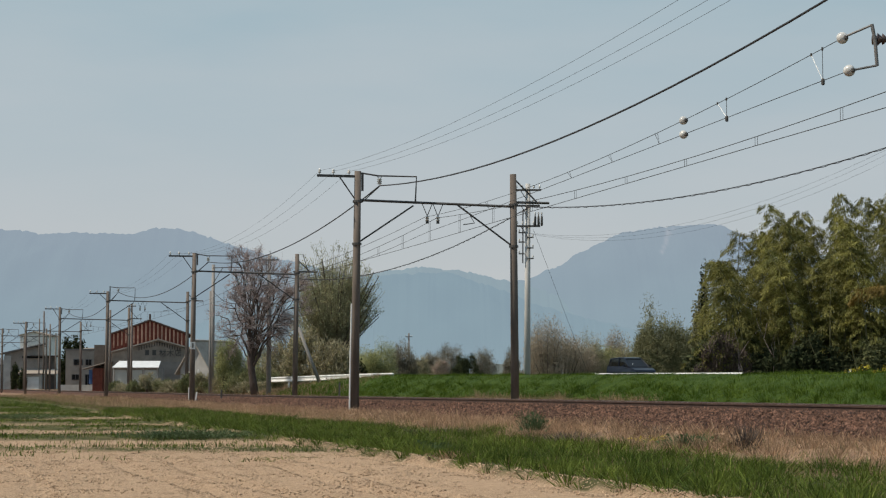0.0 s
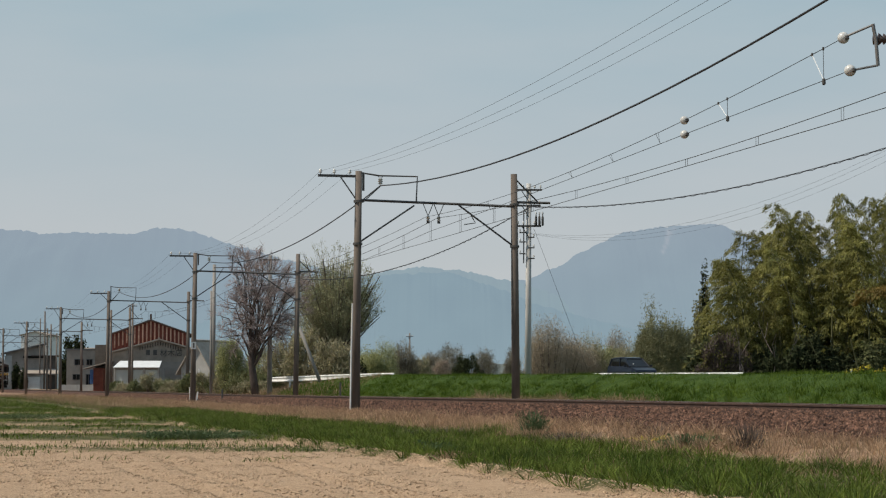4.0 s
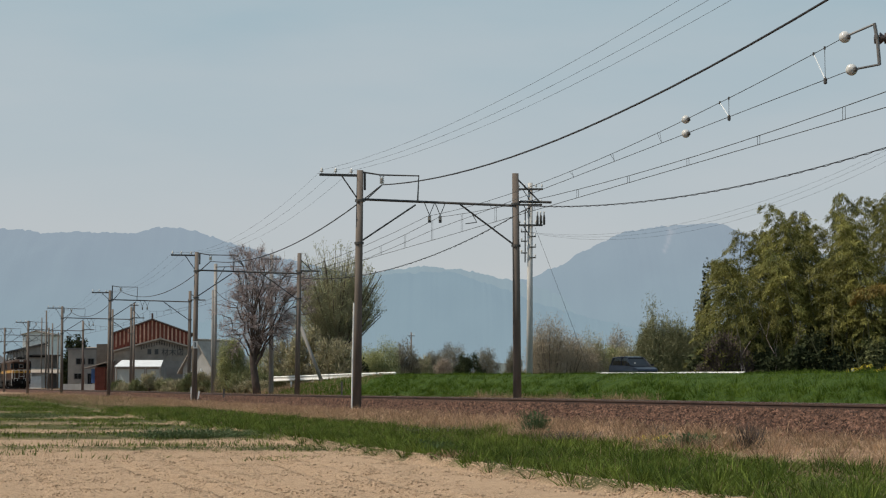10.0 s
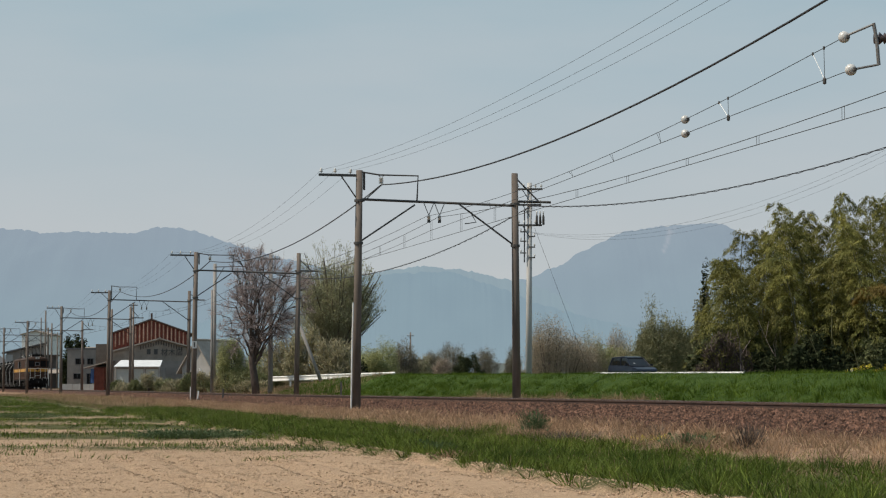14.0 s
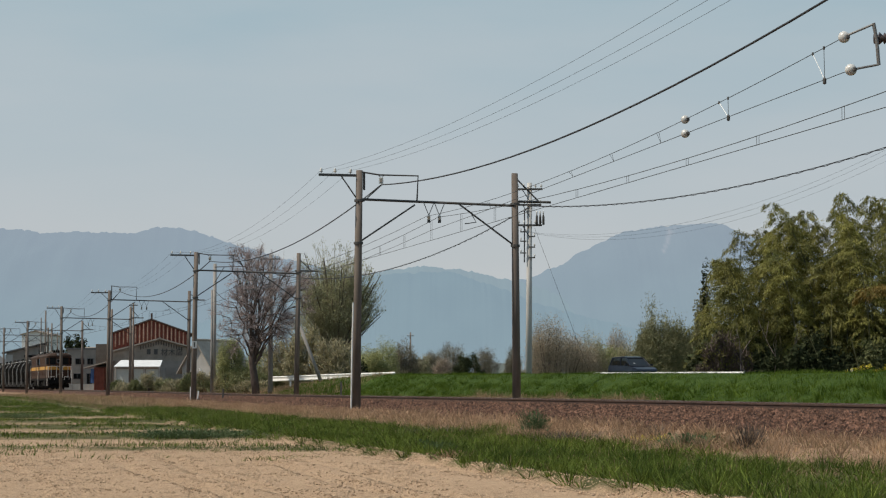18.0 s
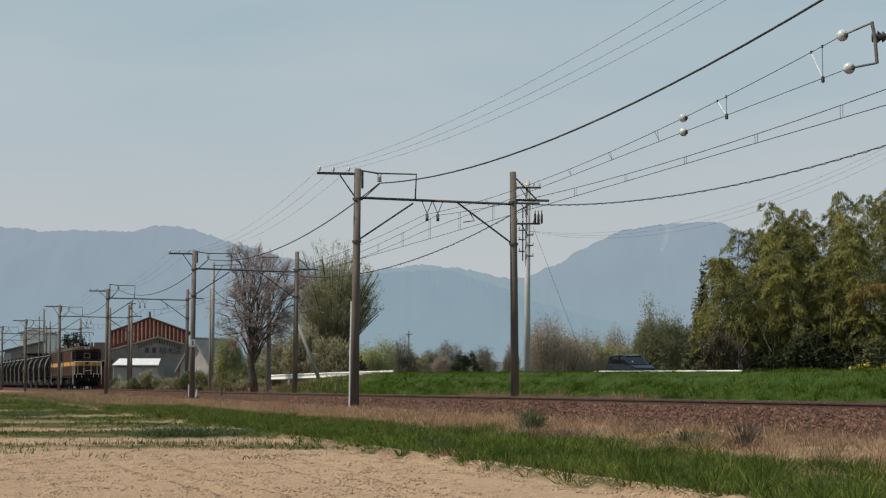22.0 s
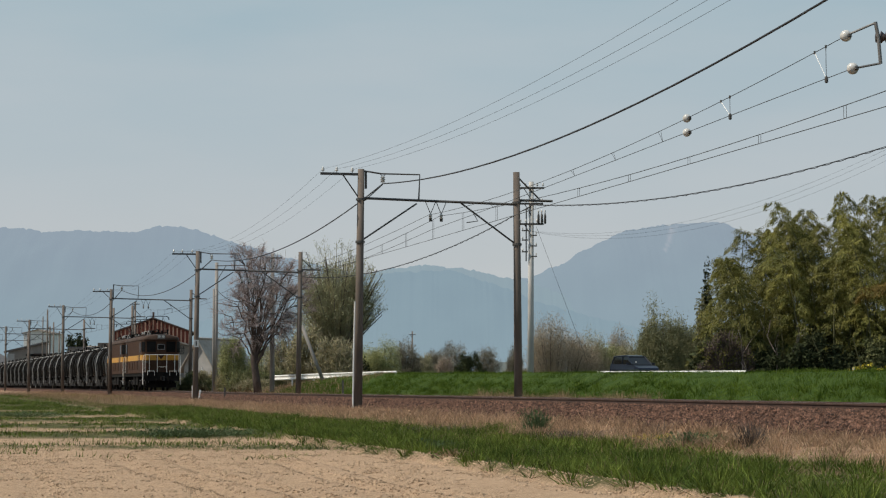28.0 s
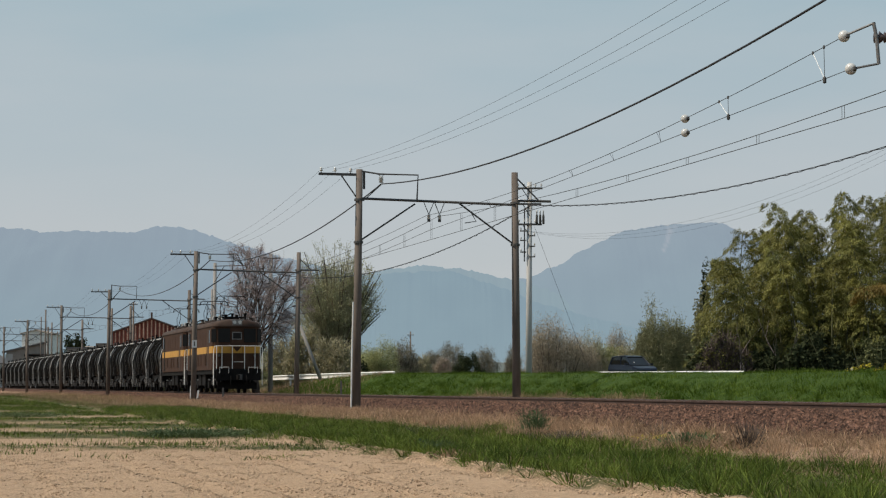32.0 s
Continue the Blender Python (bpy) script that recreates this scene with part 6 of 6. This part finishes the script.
# ---------------------------------------------------------------- bamboo grove
def bamboo(h, seed, lean, gold=0.0, low=0.25):
    """One bamboo: an arching culm with drooping sprays of narrow leaves."""
    rng = np.random.RandomState(seed)
    t = thing("bamboo", "tall arching bamboo with olive-green leaf sprays", "bamboo", group="bamboo grove")
    a = rng.uniform(0, 2 * math.pi)
    dirv = np.array([math.cos(a), math.sin(a), 0]) * lean
    ks = np.linspace(0, 1, 15)
    path = [Vector((dirv[0] * k ** 2.4, dirv[1] * k ** 2.4, h * (k - 0.10 * lean * k ** 4))) for k in ks]
    path[0].z = -0.4
    part("culm", Build().tube(path, 0.05, 0.010, 6), culm_mat, t, "green bamboo culm", True)
    P, A, W = [], [], []
    pa = np.array([tuple(p) for p in path])
    plumes = int(6.5 * h)
    for i in range(plumes):
        k = low + (1.0 - low) * ((i + rng.uniform(0, 1)) / plumes) ** 0.9
        c = np.array([np.interp(k, ks, pa[:, j]) for j in range(3)])
        ang = i * 2.4 + rng.uniform(-0.6, 0.6)
        top = min(1, (k - low) / (1 - low) * 0.84 + 0.10)
        out = np.array([math.cos(ang), math.sin(ang), rng.uniform(0.2, 0.8)])
        reach = (0.24 + 0.98 * math.sin(math.pi * top)) * rng.uniform(0.5, 1.25)
        n = int(rng.uniform(110, 165) * (0.5 + 0.6 * reach))
        u = rng.uniform(0.10, 1.0, n)[:, None] ** 0.7
        side = np.array([-math.sin(ang), math.cos(ang), 0])
        fan = rng.normal(0, 0.13, (n, 1)) * (0.5 + u * reach)
        pts = c + out * reach * u + np.array([0, 0, -0.80]) * reach * u ** 2.4 + side * fan + np.array([0, 0, 1.0]) * rng.normal(0, 0.05, (n, 1))
        ax = out * (0.8 - 0.35 * u) + np.array([0, 0, -1.15]) * u + side * fan * 1.2 + rng.normal(0, 0.24, (n, 3))
        ax /= np.linalg.norm(ax, axis=1, keepdims=True)
        wd = np.cross(ax, np.array([0, 0, 1.0]) + rng.normal(0, 0.45, (n, 3)))
        wd /= np.linalg.norm(wd, axis=1, keepdims=True)
        s = rng.uniform(0.07, 0.15, (n, 1))
        P.append(pts), A.append(ax * s), W.append(wd * s * 0.14)
    part("leaf_sprays", quads("leaf_sprays", np.concatenate(P), np.concatenate(A), np.concatenate(W), bamboo_gold if gold else bamboo_leaf, 0.25), bamboo_leaf, t, "yellowing leaf sprays" if gold else "")
    return t


GROVE = []
kinds = [(11.4, 10, 1.5), (10.6, 9, 1.4), (9.8, 1, 1.3), (9.2, 2, 1.6), (8.4, 3, 1.2), (7.6, 4, 1.7), (6.6, 5, 1.3), (5.4, 6, 1.2), (4.2, 7, 1.0), (3.0, 8, 0.8)]
first = {}
rs = random.Random(9)
PLANTS = []
for row, (yy, zlow) in enumerate(((108.0, 0), (105.5, 0), (103.0, 1), (100.5, 2), (98.8, 3), (112.5, 0))):
    x = 13.7 + (0.0, 0.1, 0.3, 0.6, 0.9, 0.3)[row]
    while x < 25.5:
        col = 784 + x * 3750 / yy
        sky_z = float(np.interp(col, [1235, 1262, 1290, 1312, 1345, 1390, 1430, 1480, 1530, 1600], [2.4, 4.2, 6.3, 8.1, 8.7, 9.1, 10.3, 10.3, 10.9, 11.8]))
        hh = sky_z * (1.0, 0.97, 0.93, 0.87, 0.78, 0.55)[row] * rs.choice((0.76, 0.88, 0.94, 1.0, 1.03)) * rs.uniform(0.96, 1.03)
        k = min(range(len(kinds)), key=lambda i: abs(kinds[i][0] - hh)) + (20 if row == 5 else 0)
        PLANTS.append((k, x + rs.uniform(-0.5, 0.5), yy + rs.uniform(-1, 1), rs.uniform(0, 360)))
        x += (0.85, 0.95, 1.1, 1.25, 1.6, 0.7)[row] * rs.uniform(0.7, 1.3)
for k, x, y, turn in PLANTS:
    m = pose(x, y, 1.35, 0, 0, turn)
    if k not in first:
        h, sd, ln = kinds[k % 20]
        first[k] = bamboo(h, sd, ln, low=0.05 if k >= 20 or h < 5 else 0.14)
        first[k].matrix_basis = m
        GROVE.append((first[k], m))
    else:
        GROVE.append((copy_thing(first[k], m), m))
for x, y, h, sd in ((19.5, 98.6, 5.0, 41),):
    g = bamboo(h, sd, 1.5, gold=1.0, low=0.9)
    g.matrix_basis = pose(x, y, 1.35, 0, 0, 40 * sd)
    tagged(g, "arching bamboo with yellowing leaf sprays")
    GROVE.append((g, g.matrix_basis.copy()))
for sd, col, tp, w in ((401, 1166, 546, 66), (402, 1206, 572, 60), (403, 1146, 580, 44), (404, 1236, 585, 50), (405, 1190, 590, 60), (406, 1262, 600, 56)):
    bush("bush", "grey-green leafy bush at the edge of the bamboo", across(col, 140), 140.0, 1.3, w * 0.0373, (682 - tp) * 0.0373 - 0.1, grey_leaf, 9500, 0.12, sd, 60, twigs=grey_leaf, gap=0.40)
# undergrowth in near-black leaves, painting in the shade under the canopy
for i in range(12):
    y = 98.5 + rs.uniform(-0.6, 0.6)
    bush("undergrowth", "leafy undergrowth beneath the bamboo, coloured dark for the shade there", 14.9 + 0.8 * i, y - 0.6, 1.2, 1.9, rs.uniform(1.2, 2.4), dark_leaf, 1500, 0.17, 450 + i, 20, stems=False, group="undergrowth in the bamboo")
bush("bush", "leafy green bush in front of the bamboo", 19.9, 97.4, 1.2, 1.7, 2.1, shrub_leaf, 4000, 0.13, 470, 30)
# dark backing row added so that the grove's interior looks shaded
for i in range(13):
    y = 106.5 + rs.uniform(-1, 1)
    bush("undergrowth", "leafy undergrowth beneath the bamboo, coloured dark for the shade there", 13.6 + 1.05 * i, y, 1.3, 2.4, rs.uniform(2.4, 3.6), dark_leaf, 1000, 0.26, 420 + i, 22, stems=False, group="undergrowth in the bamboo")
for col, tp in ((1250, 468), (1238, 520)):
    bush("climber_column", "dark narrow evergreen column at the edge of the bamboo", across(col, 112), 112.0, 1.2, 0.6, (682 - tp) * 0.02987 - 0.1, (dark_leaf if tp < 500 else grey_leaf), 1300, 0.15, 480 + tp, 40, category="tree")
for i, col in enumerate((1262, 1284, 1306)):
    bush("bush", "brownish olive bush at the edge of the bamboo", across(col, 98), 98.0, 1.2, 1.3, (1.7, 2.2, 1.5)[i], bamboo_leaf, 2200, 0.15, 490 + i, 26, twigs=bark)
snag = thing("bare_sapling", "thin leafless pale saplings at the edge of the bamboo", "tree", Matrix.Translation((14.6, 97.5, 1.3)))
sb, st = Build(), []
rg = random.Random(6)
for i in range(4):
    limb(sb, Vector((rg.uniform(-1.2, 1.6), 0, -0.1)), Vector((rg.uniform(-0.7, 0.7), 0, 1)).normalized(), 1.3, 0.022, 2, rg, st, 0.5, 0.1, (2, 2), 3, 0.007)
part("branching", sb, twig_mat, snag, "pale bare stems")
for i, x in enumerate((17.9, 19.3, 20.4)):
    b = Build()
    b.tube([(0, 0, -0.2), (-1.1 + 0.5 * i, 0.2, 2.4)], 0.035, 0.02, 5)
    solid("fallen_culm", b, culm_mat, "leaning dead bamboo culm", "bamboo", "leaning culms", m=pose(x, 97.0, 1.0))
rape = thing("rape_flowers", "yellow rape flowers on top of the bank", "flowers", Matrix.Translation((18.9, 92.5, 1.0)), kind="stuff")
part("greenery", leaf_cloud("greenery", [(0.28 * i - 1.2, 0.2 * (i % 3), 0.35 + 0.1 * (i % 4)) for i in range(12)], (0.2, 0.2, 0.22), 900, 0.16, bank_mat, 8), bank_mat, rape)
part("blossoms", leaf_cloud("blossoms", [(0.28 * i - 1.2, 0.2 * (i % 3), 0.78 + 0.08 * (i % 4)) for i in range(12)], (0.18, 0.2, 0.08), 380, 0.05, flower_mat, 9, width=0.5), flower_mat, rape)


# ---------------------------------------------------------------- grass, weeds, stones
def blades(name, label, y0, y1, n0, n1, count, length, width, material, seed, keep=None, lean=0.45, bias=1.0):
    """A sward of single blades between two depths and two distances from the track."""
    rng = np.random.RandomState(seed)
    y = y0 + (y1 - y0) * rng.uniform(0, 1, count) ** bias
    n = rng.uniform(n0, n1, count)
    X, Y = spot(y, n)
    patch = np.array([noise.noise((a * 0.55, b * 0.55, seed * 0.1)) + 0.6 * noise.noise((a * 1.9, b * 1.9, seed * 0.3)) for a, b in zip(X, Y)])
    ok = np.ones(count, bool) if keep is None else keep(X, Y, n, patch, rng)
    X, Y, y, n, patch = X[ok], Y[ok], y[ok], n[ok], patch[ok]
    c = len(X)
    P = np.stack([X, Y, height(y, n) - 0.02], 1)
    L = length * rng.uniform(0.45, 1.25, c) * np.clip(1 + 0.9 * patch, 0.35, 2.0)
    A = np.stack([rng.normal(0.10, lean, c), rng.normal(0, lean, c), np.ones(c)], 1)
    A = A / np.linalg.norm(A, axis=1, keepdims=True) * L[:, None]
    th = rng.uniform(0, math.pi, c)
    W = np.stack([np.cos(th), np.sin(th), np.zeros(c)], 1) * (width * rng.uniform(0.6, 1.3, c))[:, None]
    return tagged(new(name, quads(name, P, A, W, material, 0.15)), label, "grass", kind="stuff")


def tufts(seed, count, label, y0, y1, n0, n1, h, material):
    """Thicker tussocks here and there, as one sward."""
    rng = np.random.RandomState(seed)
    y, n = rng.uniform(y0, y1, count), rng.uniform(n0, n1, count)
    P, A, W = [], [], []
    for a, b in zip(y, n):
        k = rng.randint(14, 34)
        r, hh = rng.uniform(0.04, 0.12), h * rng.uniform(0.6, 1.4)
        X, Y = spot(a, b)
        o = rng.normal(0, r, (k, 2))
        P.append(np.stack([X + o[:, 0], Y + o[:, 1], np.full(k, float(height(a, b)) - 0.02)], 1))
        A.append(np.stack([o[:, 0] * 1.6 + rng.normal(0, 0.05, k), o[:, 1] * 1.6 + rng.normal(0, 0.05, k), hh * rng.uniform(0.5, 1.1, k)], 1))
        W.append(np.stack([np.ones(k), rng.normal(0, 0.6, k), np.zeros(k)], 1) * 0.006)
    return tagged(new("grass_tufts", quads("grass_tufts", np.concatenate(P), np.concatenate(A), np.concatenate(W), material, 0.2)), label, "grass", kind="stuff")


tufts(71, 2200, "taller green grass tufts by the field edge", 16, 95, -9.4, -5.6, 0.17, blade_mat)
tufts(72, 1300, "pale dry grass tufts below the ballast", 16, 140, -5.6, -2.9, 0.20, dry_mat)
tufts(73, 110, "green grass tufts on the field bunds", 37.0, 42.0, -30, -9.6, 0.045, blade_mat)
tufts(74, 900, "taller grass tufts on the bank", 40, 130, 3.8, 6.0, 0.22, bank_mat)
tufts(75, 240, "pale seeding grass tufts at the foot of the bank", 62, 84, 3.3, 4.6, 0.3, dry_mat)
fade = lambda n, a, s: 1 / (1 + np.exp(-(n - a) / s))
blades("grass", "uneven green grass between field and railway", 14, 118, -10.0, -4.0, 330000, 0.115, 0.0040, blade_mat, 1,
       lambda X, Y, n, p, r: r.uniform(0, 1, len(X)) < (0.06 + 0.94 * (1 - fade(n, -6.2 + p * 3.2, 0.28))) * (1 - 0.6 * np.clip((Y - 55) / 35, 0, 1)) * fade(n, -9.12 + p * 0.3, 0.06), bias=1.25, lean=0.36)
blades("dry_grass", "dry straw-coloured grass along the ballast", 14, 170, -9.3, -2.4, 140000, 0.14, 0.0044, dry_mat, 2,
       lambda X, Y, n, p, r: r.uniform(0, 1, len(X)) < (0.13 + 0.35 * np.clip((Y - 55) / 35, 0, 1) + 0.90 * fade(n, -6.0 + p * 3.2, 0.3)) * (1 - fade(n, -2.9 + p * 0.4, 0.15)), bias=1.25)
blades("bank_grass", "lush green grass on the far bank", 30, 142, 3.6, 8.6, 190000, 0.11, 0.0065, bank_mat, 3, lambda X, Y, n, p, r: r.uniform(0, 1, len(X)) < fade(n, 4.2 + p * 0.7, 0.25))
blades("dry_grass", "pale dry stems at the foot of the bank", 40, 150, 2.6, 4.4, 7000, 0.22, 0.006, dry_mat, 4, lambda X, Y, n, p, r: p > -0.1)
blades("bund_grass", "green grass on the low field bunds", 36, 140, -34, -9.3, 340000, 0.085, 0.011, blade_mat, 5,
       lambda X, Y, n, p, r: r.uniform(0, 1, len(X)) < np.clip(np.max([np.exp(-((Y - yc + p * 0.5) / hw) ** 4) * g for yc, hw, g in STRIPS], axis=0) * (1.15 + 1.5 * p) + 0.03 * (Y > 42) + 0.7 * np.clip(p - 0.2, 0, 1), 0, 1))
blades("dry_grass", "bleached stubble among the field strips", 36, 140, -34, -9.3, 40000, 0.09, 0.007, dry_mat, 15, lambda X, Y, n, p, r: (p < 0.15) & (r.uniform(0, 1, len(X)) < 0.6))
blades("dry_grass", "scattered straw on the far side of the track", 110, 210, 2.6, 9, 16000, 0.32, 0.012, dry_mat, 6)
blades("dry_grass", "pale dry grass beside the far track", 105, 230, -8, -2.6, 26000, 0.24, 0.012, dry_mat, 8)
blades("grass", "thin green grass near the far houses", 118, 200, -12, -3.2, 9000, 0.22, 0.012, blade_mat, 7)


def stones(name, label, y0, y1, n0, n1, count, size, material, seed, category, drifts=False):
    """Broken stones, each a dented block, scattered as one mesh."""
    rng = np.random.RandomState(seed)
    y = y0 + (y1 - y0) * rng.uniform(0, 1, count) ** 1.4
    n = rng.uniform(n0, n1, count)
    X, Y = spot(y, n)
    if drifts:
        rut = np.max([np.exp(-((n - r0 - 0.18 * np.sin(y * 0.35 + r0)) / 0.3) ** 2) for r0, d0 in RUTS], axis=0)
        ok = np.array([noise.noise((a * 0.9, b * 0.5, 2.0)) + 0.7 * noise.noise((a * 3, b * 2, 5.0)) for a, b in zip(X, Y)]) + 0.5 * rut > 0.08 + rng.normal(0, 0.25, count)
        X, Y, y, n = X[ok], Y[ok], y[ok], n[ok]
        count = len(X)
    C = np.stack([X, Y, height(y, n) + size * 0.1], 1)
    tet = np.array([(1, 1, 1), (-1, -1, 1), (-1, 1, -1), (1, -1, -1)], float)
    s = size * rng.uniform(0.5, 1.25, (count, 1, 1)) * 0.62
    V = tet[None] * (1 + rng.uniform(-0.45, 0.25, (count, 4, 3))) * s * rng.uniform(0.6, 1.2, (count, 1, 3))
    q = rng.normal(0, 1, (count, 3, 3))
    q, _ = np.linalg.qr(q)
    V = np.einsum("nij,nkj->nki", q, V) + C[:, None]
    F = np.array([(0, 1, 3), (0, 2, 1), (0, 3, 2), (1, 2, 3)])
    idx = (F[None] + (np.arange(count) * 4)[:, None, None]).reshape(-1, 3)
    me = bpy.data.meshes.new(name)
    me.vertices.add(count * 4), me.loops.add(len(idx) * 3), me.polygons.add(len(idx))
    me.vertices.foreach_set("co", V.ravel().astype(np.float32))
    me.loops.foreach_set("vertex_index", idx.ravel().astype(np.int32))
    me.polygons.foreach_set("loop_start", (np.arange(len(idx)) * 3).astype(np.int32))
    me.update(calc_edges=True)
    me.materials.append(material)
    return tagged(new(name, me), label, category, kind="stuff")


stones("ballast_stones", "rust-brown broken ballast stones", 24, 170, -3.1, -0.75, 120000, 0.056, stone_mat, 11, "ballast")
stones("ballast_stones", "rust-brown broken ballast stones", 24, 170, -0.45, 3.0, 9000, 0.075, stone_mat, 12, "ballast")
clod_mat = mat("dry_soil_clod", (0.31, 0.22, 0.145), (0.48, 0.355, 0.245), 9, 0.95, 0, 0.3, island=0.25)
stones("soil_clods", "dry crumbly tan soil clods", 14, 47, -26, -9.2, 130000, 0.018, clod_mat, 13, "soil", True)
stones("soil_clods", "larger dry clods along the field edge", 14, 47, -9.75, -9.15, 6000, 0.022, clod_mat, 14, "soil")


def weed_clump(name, label, y, n, r, h, count, material, seed):
    rng = np.random.RandomState(seed)
    x0, y0 = spot(y, n)
    P = np.stack([rng.normal(0, r, count), rng.normal(0, r, count), np.zeros(count)], 1)
    A = np.stack([P[:, 0] * 0.7 + rng.normal(0, 0.12, count), P[:, 1] * 0.7 + rng.normal(0, 0.12, count), h * rng.uniform(0.4, 1.1, count)], 1)
    W = np.stack([np.ones(count), rng.normal(0, 0.5, count), np.zeros(count)], 1) * 0.005
    t = thing(name, label, "weed", Matrix.Translation((float(x0), float(y0), float(height(y, n)) - 0.03)))
    part("stalk_tuft", quads("stalk_tuft", P, A, W, material, 0.4), material, t)
    if material == dead_mat:
        return t
    Q = P + A * rng.uniform(0.3, 1, (count, 1))
    B = rng.normal(0, 1, (count, 3))
    B = B / np.linalg.norm(B, axis=1, keepdims=True) * 0.05
    part("foliage", quads("foliage", Q, B, np.cross(B, rng.normal(0, 1, (count, 3))) * 0.25, material, 0.4), material, t)
    return t


weed_clump("weed", "tall dark grey-green weed at the grass edge", 43.8, -4.9, 0.08, 0.5, 200, weed_mat, 61)
weed_clump("weed", "dead dark weed stalks in the grass", 33.1, -4.75, 0.06, 0.42, 170, dead_mat, 62)
weed_clump("weed", "thin grey dead stalks round a dark weed", 33.3, -4.9, 0.16, 0.30, 120, dry_mat, 78)
weed_clump("weed", "small dead weed stalks in the grass", 39.4, -3.9, 0.07, 0.24, 45, dead_mat, 63)
weed_clump("weed", "dead brownish weed stalks in the grass", 41.2, -5.0, 0.16, 0.18, 80, dead_mat, 64)
weed_clump("weed", "dark low broad-leaved weed in the field strip", 50.6, -11.0, 0.42, 0.2, 1500, weed_mat, 65)
weed_clump("weed", "dark low weed in the far field strip", 82.0, -13.2, 0.5, 0.2, 700, weed_mat, 67)
weed_clump("weed", "dark low weed in the far field strip", 83.0, -15.2, 0.5, 0.2, 500, weed_mat, 68)
weed_clump("weed", "pale dry leaf clump below the ballast", 58.9, -4.2, 0.3, 0.26, 160, dry_mat, 69)
weed_clump("weed", "grey dead weed patch in the grass", 46.8, -6.0, 0.4, 0.2, 320, dead_mat, 70)
weed_clump("weed", "grey dead weed patch in the grass", 39.7, -5.5, 0.22, 0.22, 220, dead_mat, 71)
weed_clump("weed", "small clump of yellow flowers in the grass", 37.9, -4.5, 0.09, 0.12, 60, flower_mat, 72)
weed_clump("weed", "dark green broad weed in the grass", 35.2, -4.9, 0.16, 0.24, 200, weed_mat, 73)
weed_clump("weed", "dark green tuft at the field edge", 37.0, -8.6, 0.1, 0.2, 120, weed_mat, 74)
weed_clump("weed", "pale dry tuft on the field edge", 34.0, -9.1, 0.1, 0.14, 80, dry_mat, 75)
for (yy, nn, hh) in ((110.0, -1.9, 0.5), (104.0, 3.1, 0.95), (118.5, -2.5, 0.75)):
    x0, y0 = spot(yy, nn)
    z0 = float(height(yy, nn))
    t = thing("marker_stake", "short dark trackside marker stake", "stake", Matrix.Translation((float(x0), float(y0), z0)))
    part("stake", Build().box((0, 0, hh / 2 - 0.1), (0.09, 0.06, hh + 0.2), ch=0.01), white_paint if nn == -2.5 else dark_steel, t)
x0, y0 = -13.55, 115.2
lamp = thing("signal_post", "small white trackside post with a dark foot", "post", Matrix.Translation((x0 + 0.25, y0, 0.2)))
part("post", Build().box((0, 0, 0.45), (0.08, 0.06, 0.5), Matrix.Rotation(0.12, 3, "Y")), white_paint, lamp)
part("foot", Build().box((0.06, 0, 0.12), (0.12, 0.1, 0.35), Matrix.Rotation(-0.15, 3, "Y")), dark_steel, lamp)
x0, y0 = -2.95, 71.86
conduit = solid("cable_conduit", Build().tube([(-0.16, -0.06, -0.1), (-0.135, -0.06, 1.9), (-0.095, -0.06, 3.7)], 0.026, sides=8), white_paint, "white cable conduit strapped to a concrete pole", "conduit", m=Matrix.Translation((x0, y0, 0.3)))

# sleepers, one by one
slp = Build().box((0, 0, 0), (2.1, 0.2, 0.14), ch=0.02).mesh("sleeper", sleeper_mat)
for i in range(280):
    y = 18 + 0.62 * i
    x0, y0 = spot(y, 0)
    ob = new("sleeper", slp)
    ob.parent = track
    ob.matrix_basis = pose(float(x0), float(y0), RAIL_Z + float(grade(y)) - 0.22, 0, 0, 13.68)


# ---------------------------------------------------------------- what moves
def motions():
    ts = [i * 0.5 for i in range(65)]
    mids = [6.475 + LOCO_PITCH * i for i in range(2)] + [2 * LOCO_PITCH + CAR_PITCH * (i + 0.5) for i in range(CARS)]
    for ob, m in zip(locos + wagons, mids):
        walk(ob, [(t, on_track(head_of_train(t) + m)) for t in ts])
    run_out = lambda t: head_of_train(0) - head_of_train(t)
    turns = [0.0]
    for i in range(1, 961):
        if i == 960 or run_out((i + 1) / FPS) - run_out(turns[-1]) > 0.41 * radians(85):
            turns.append(i / FPS)
    for ob in locos + wagons:
        for w in ob.children:
            if w.name.startswith("wheelset"):
                x, r = w.matrix_basis.translation.x, w.matrix_basis.translation.z
                walk(w, [(t, Matrix.Translation((x, 0, r)) @ Matrix.Rotation(run_out(t) / r, 4, "Y")) for t in turns])
    rs = random.Random(4)
    for ob, m in GROVE:
        x, y, z = m.translation
        ph, f1, f2, amp = rs.uniform(0, 6.28), rs.uniform(0.30, 0.42), rs.uniform(0.7, 1.0), rs.uniform(0.9, 1.7)
        rows = []
        for i in range(129):
            t = i * 0.25
            g = 0.6 + 0.5 * math.sin(t * 0.55 + x * 0.15) + 0.25 * math.sin(t * 1.3 + 1)
            a = amp * (g + 0.55 * math.sin(6.283 * f1 * t + ph + x * 0.3) + 0.35 * math.sin(6.283 * f2 * t + 2 * ph))
            b = 0.4 * amp * math.sin(6.283 * f1 * 0.8 * t + ph * 1.7)
            rows.append((t, Matrix.Translation((x, y, z)) @ pose(0, 0, 0, b, -a, 0) @ m.to_3x3().to_4x4()))
        walk(ob, rows)


motions()
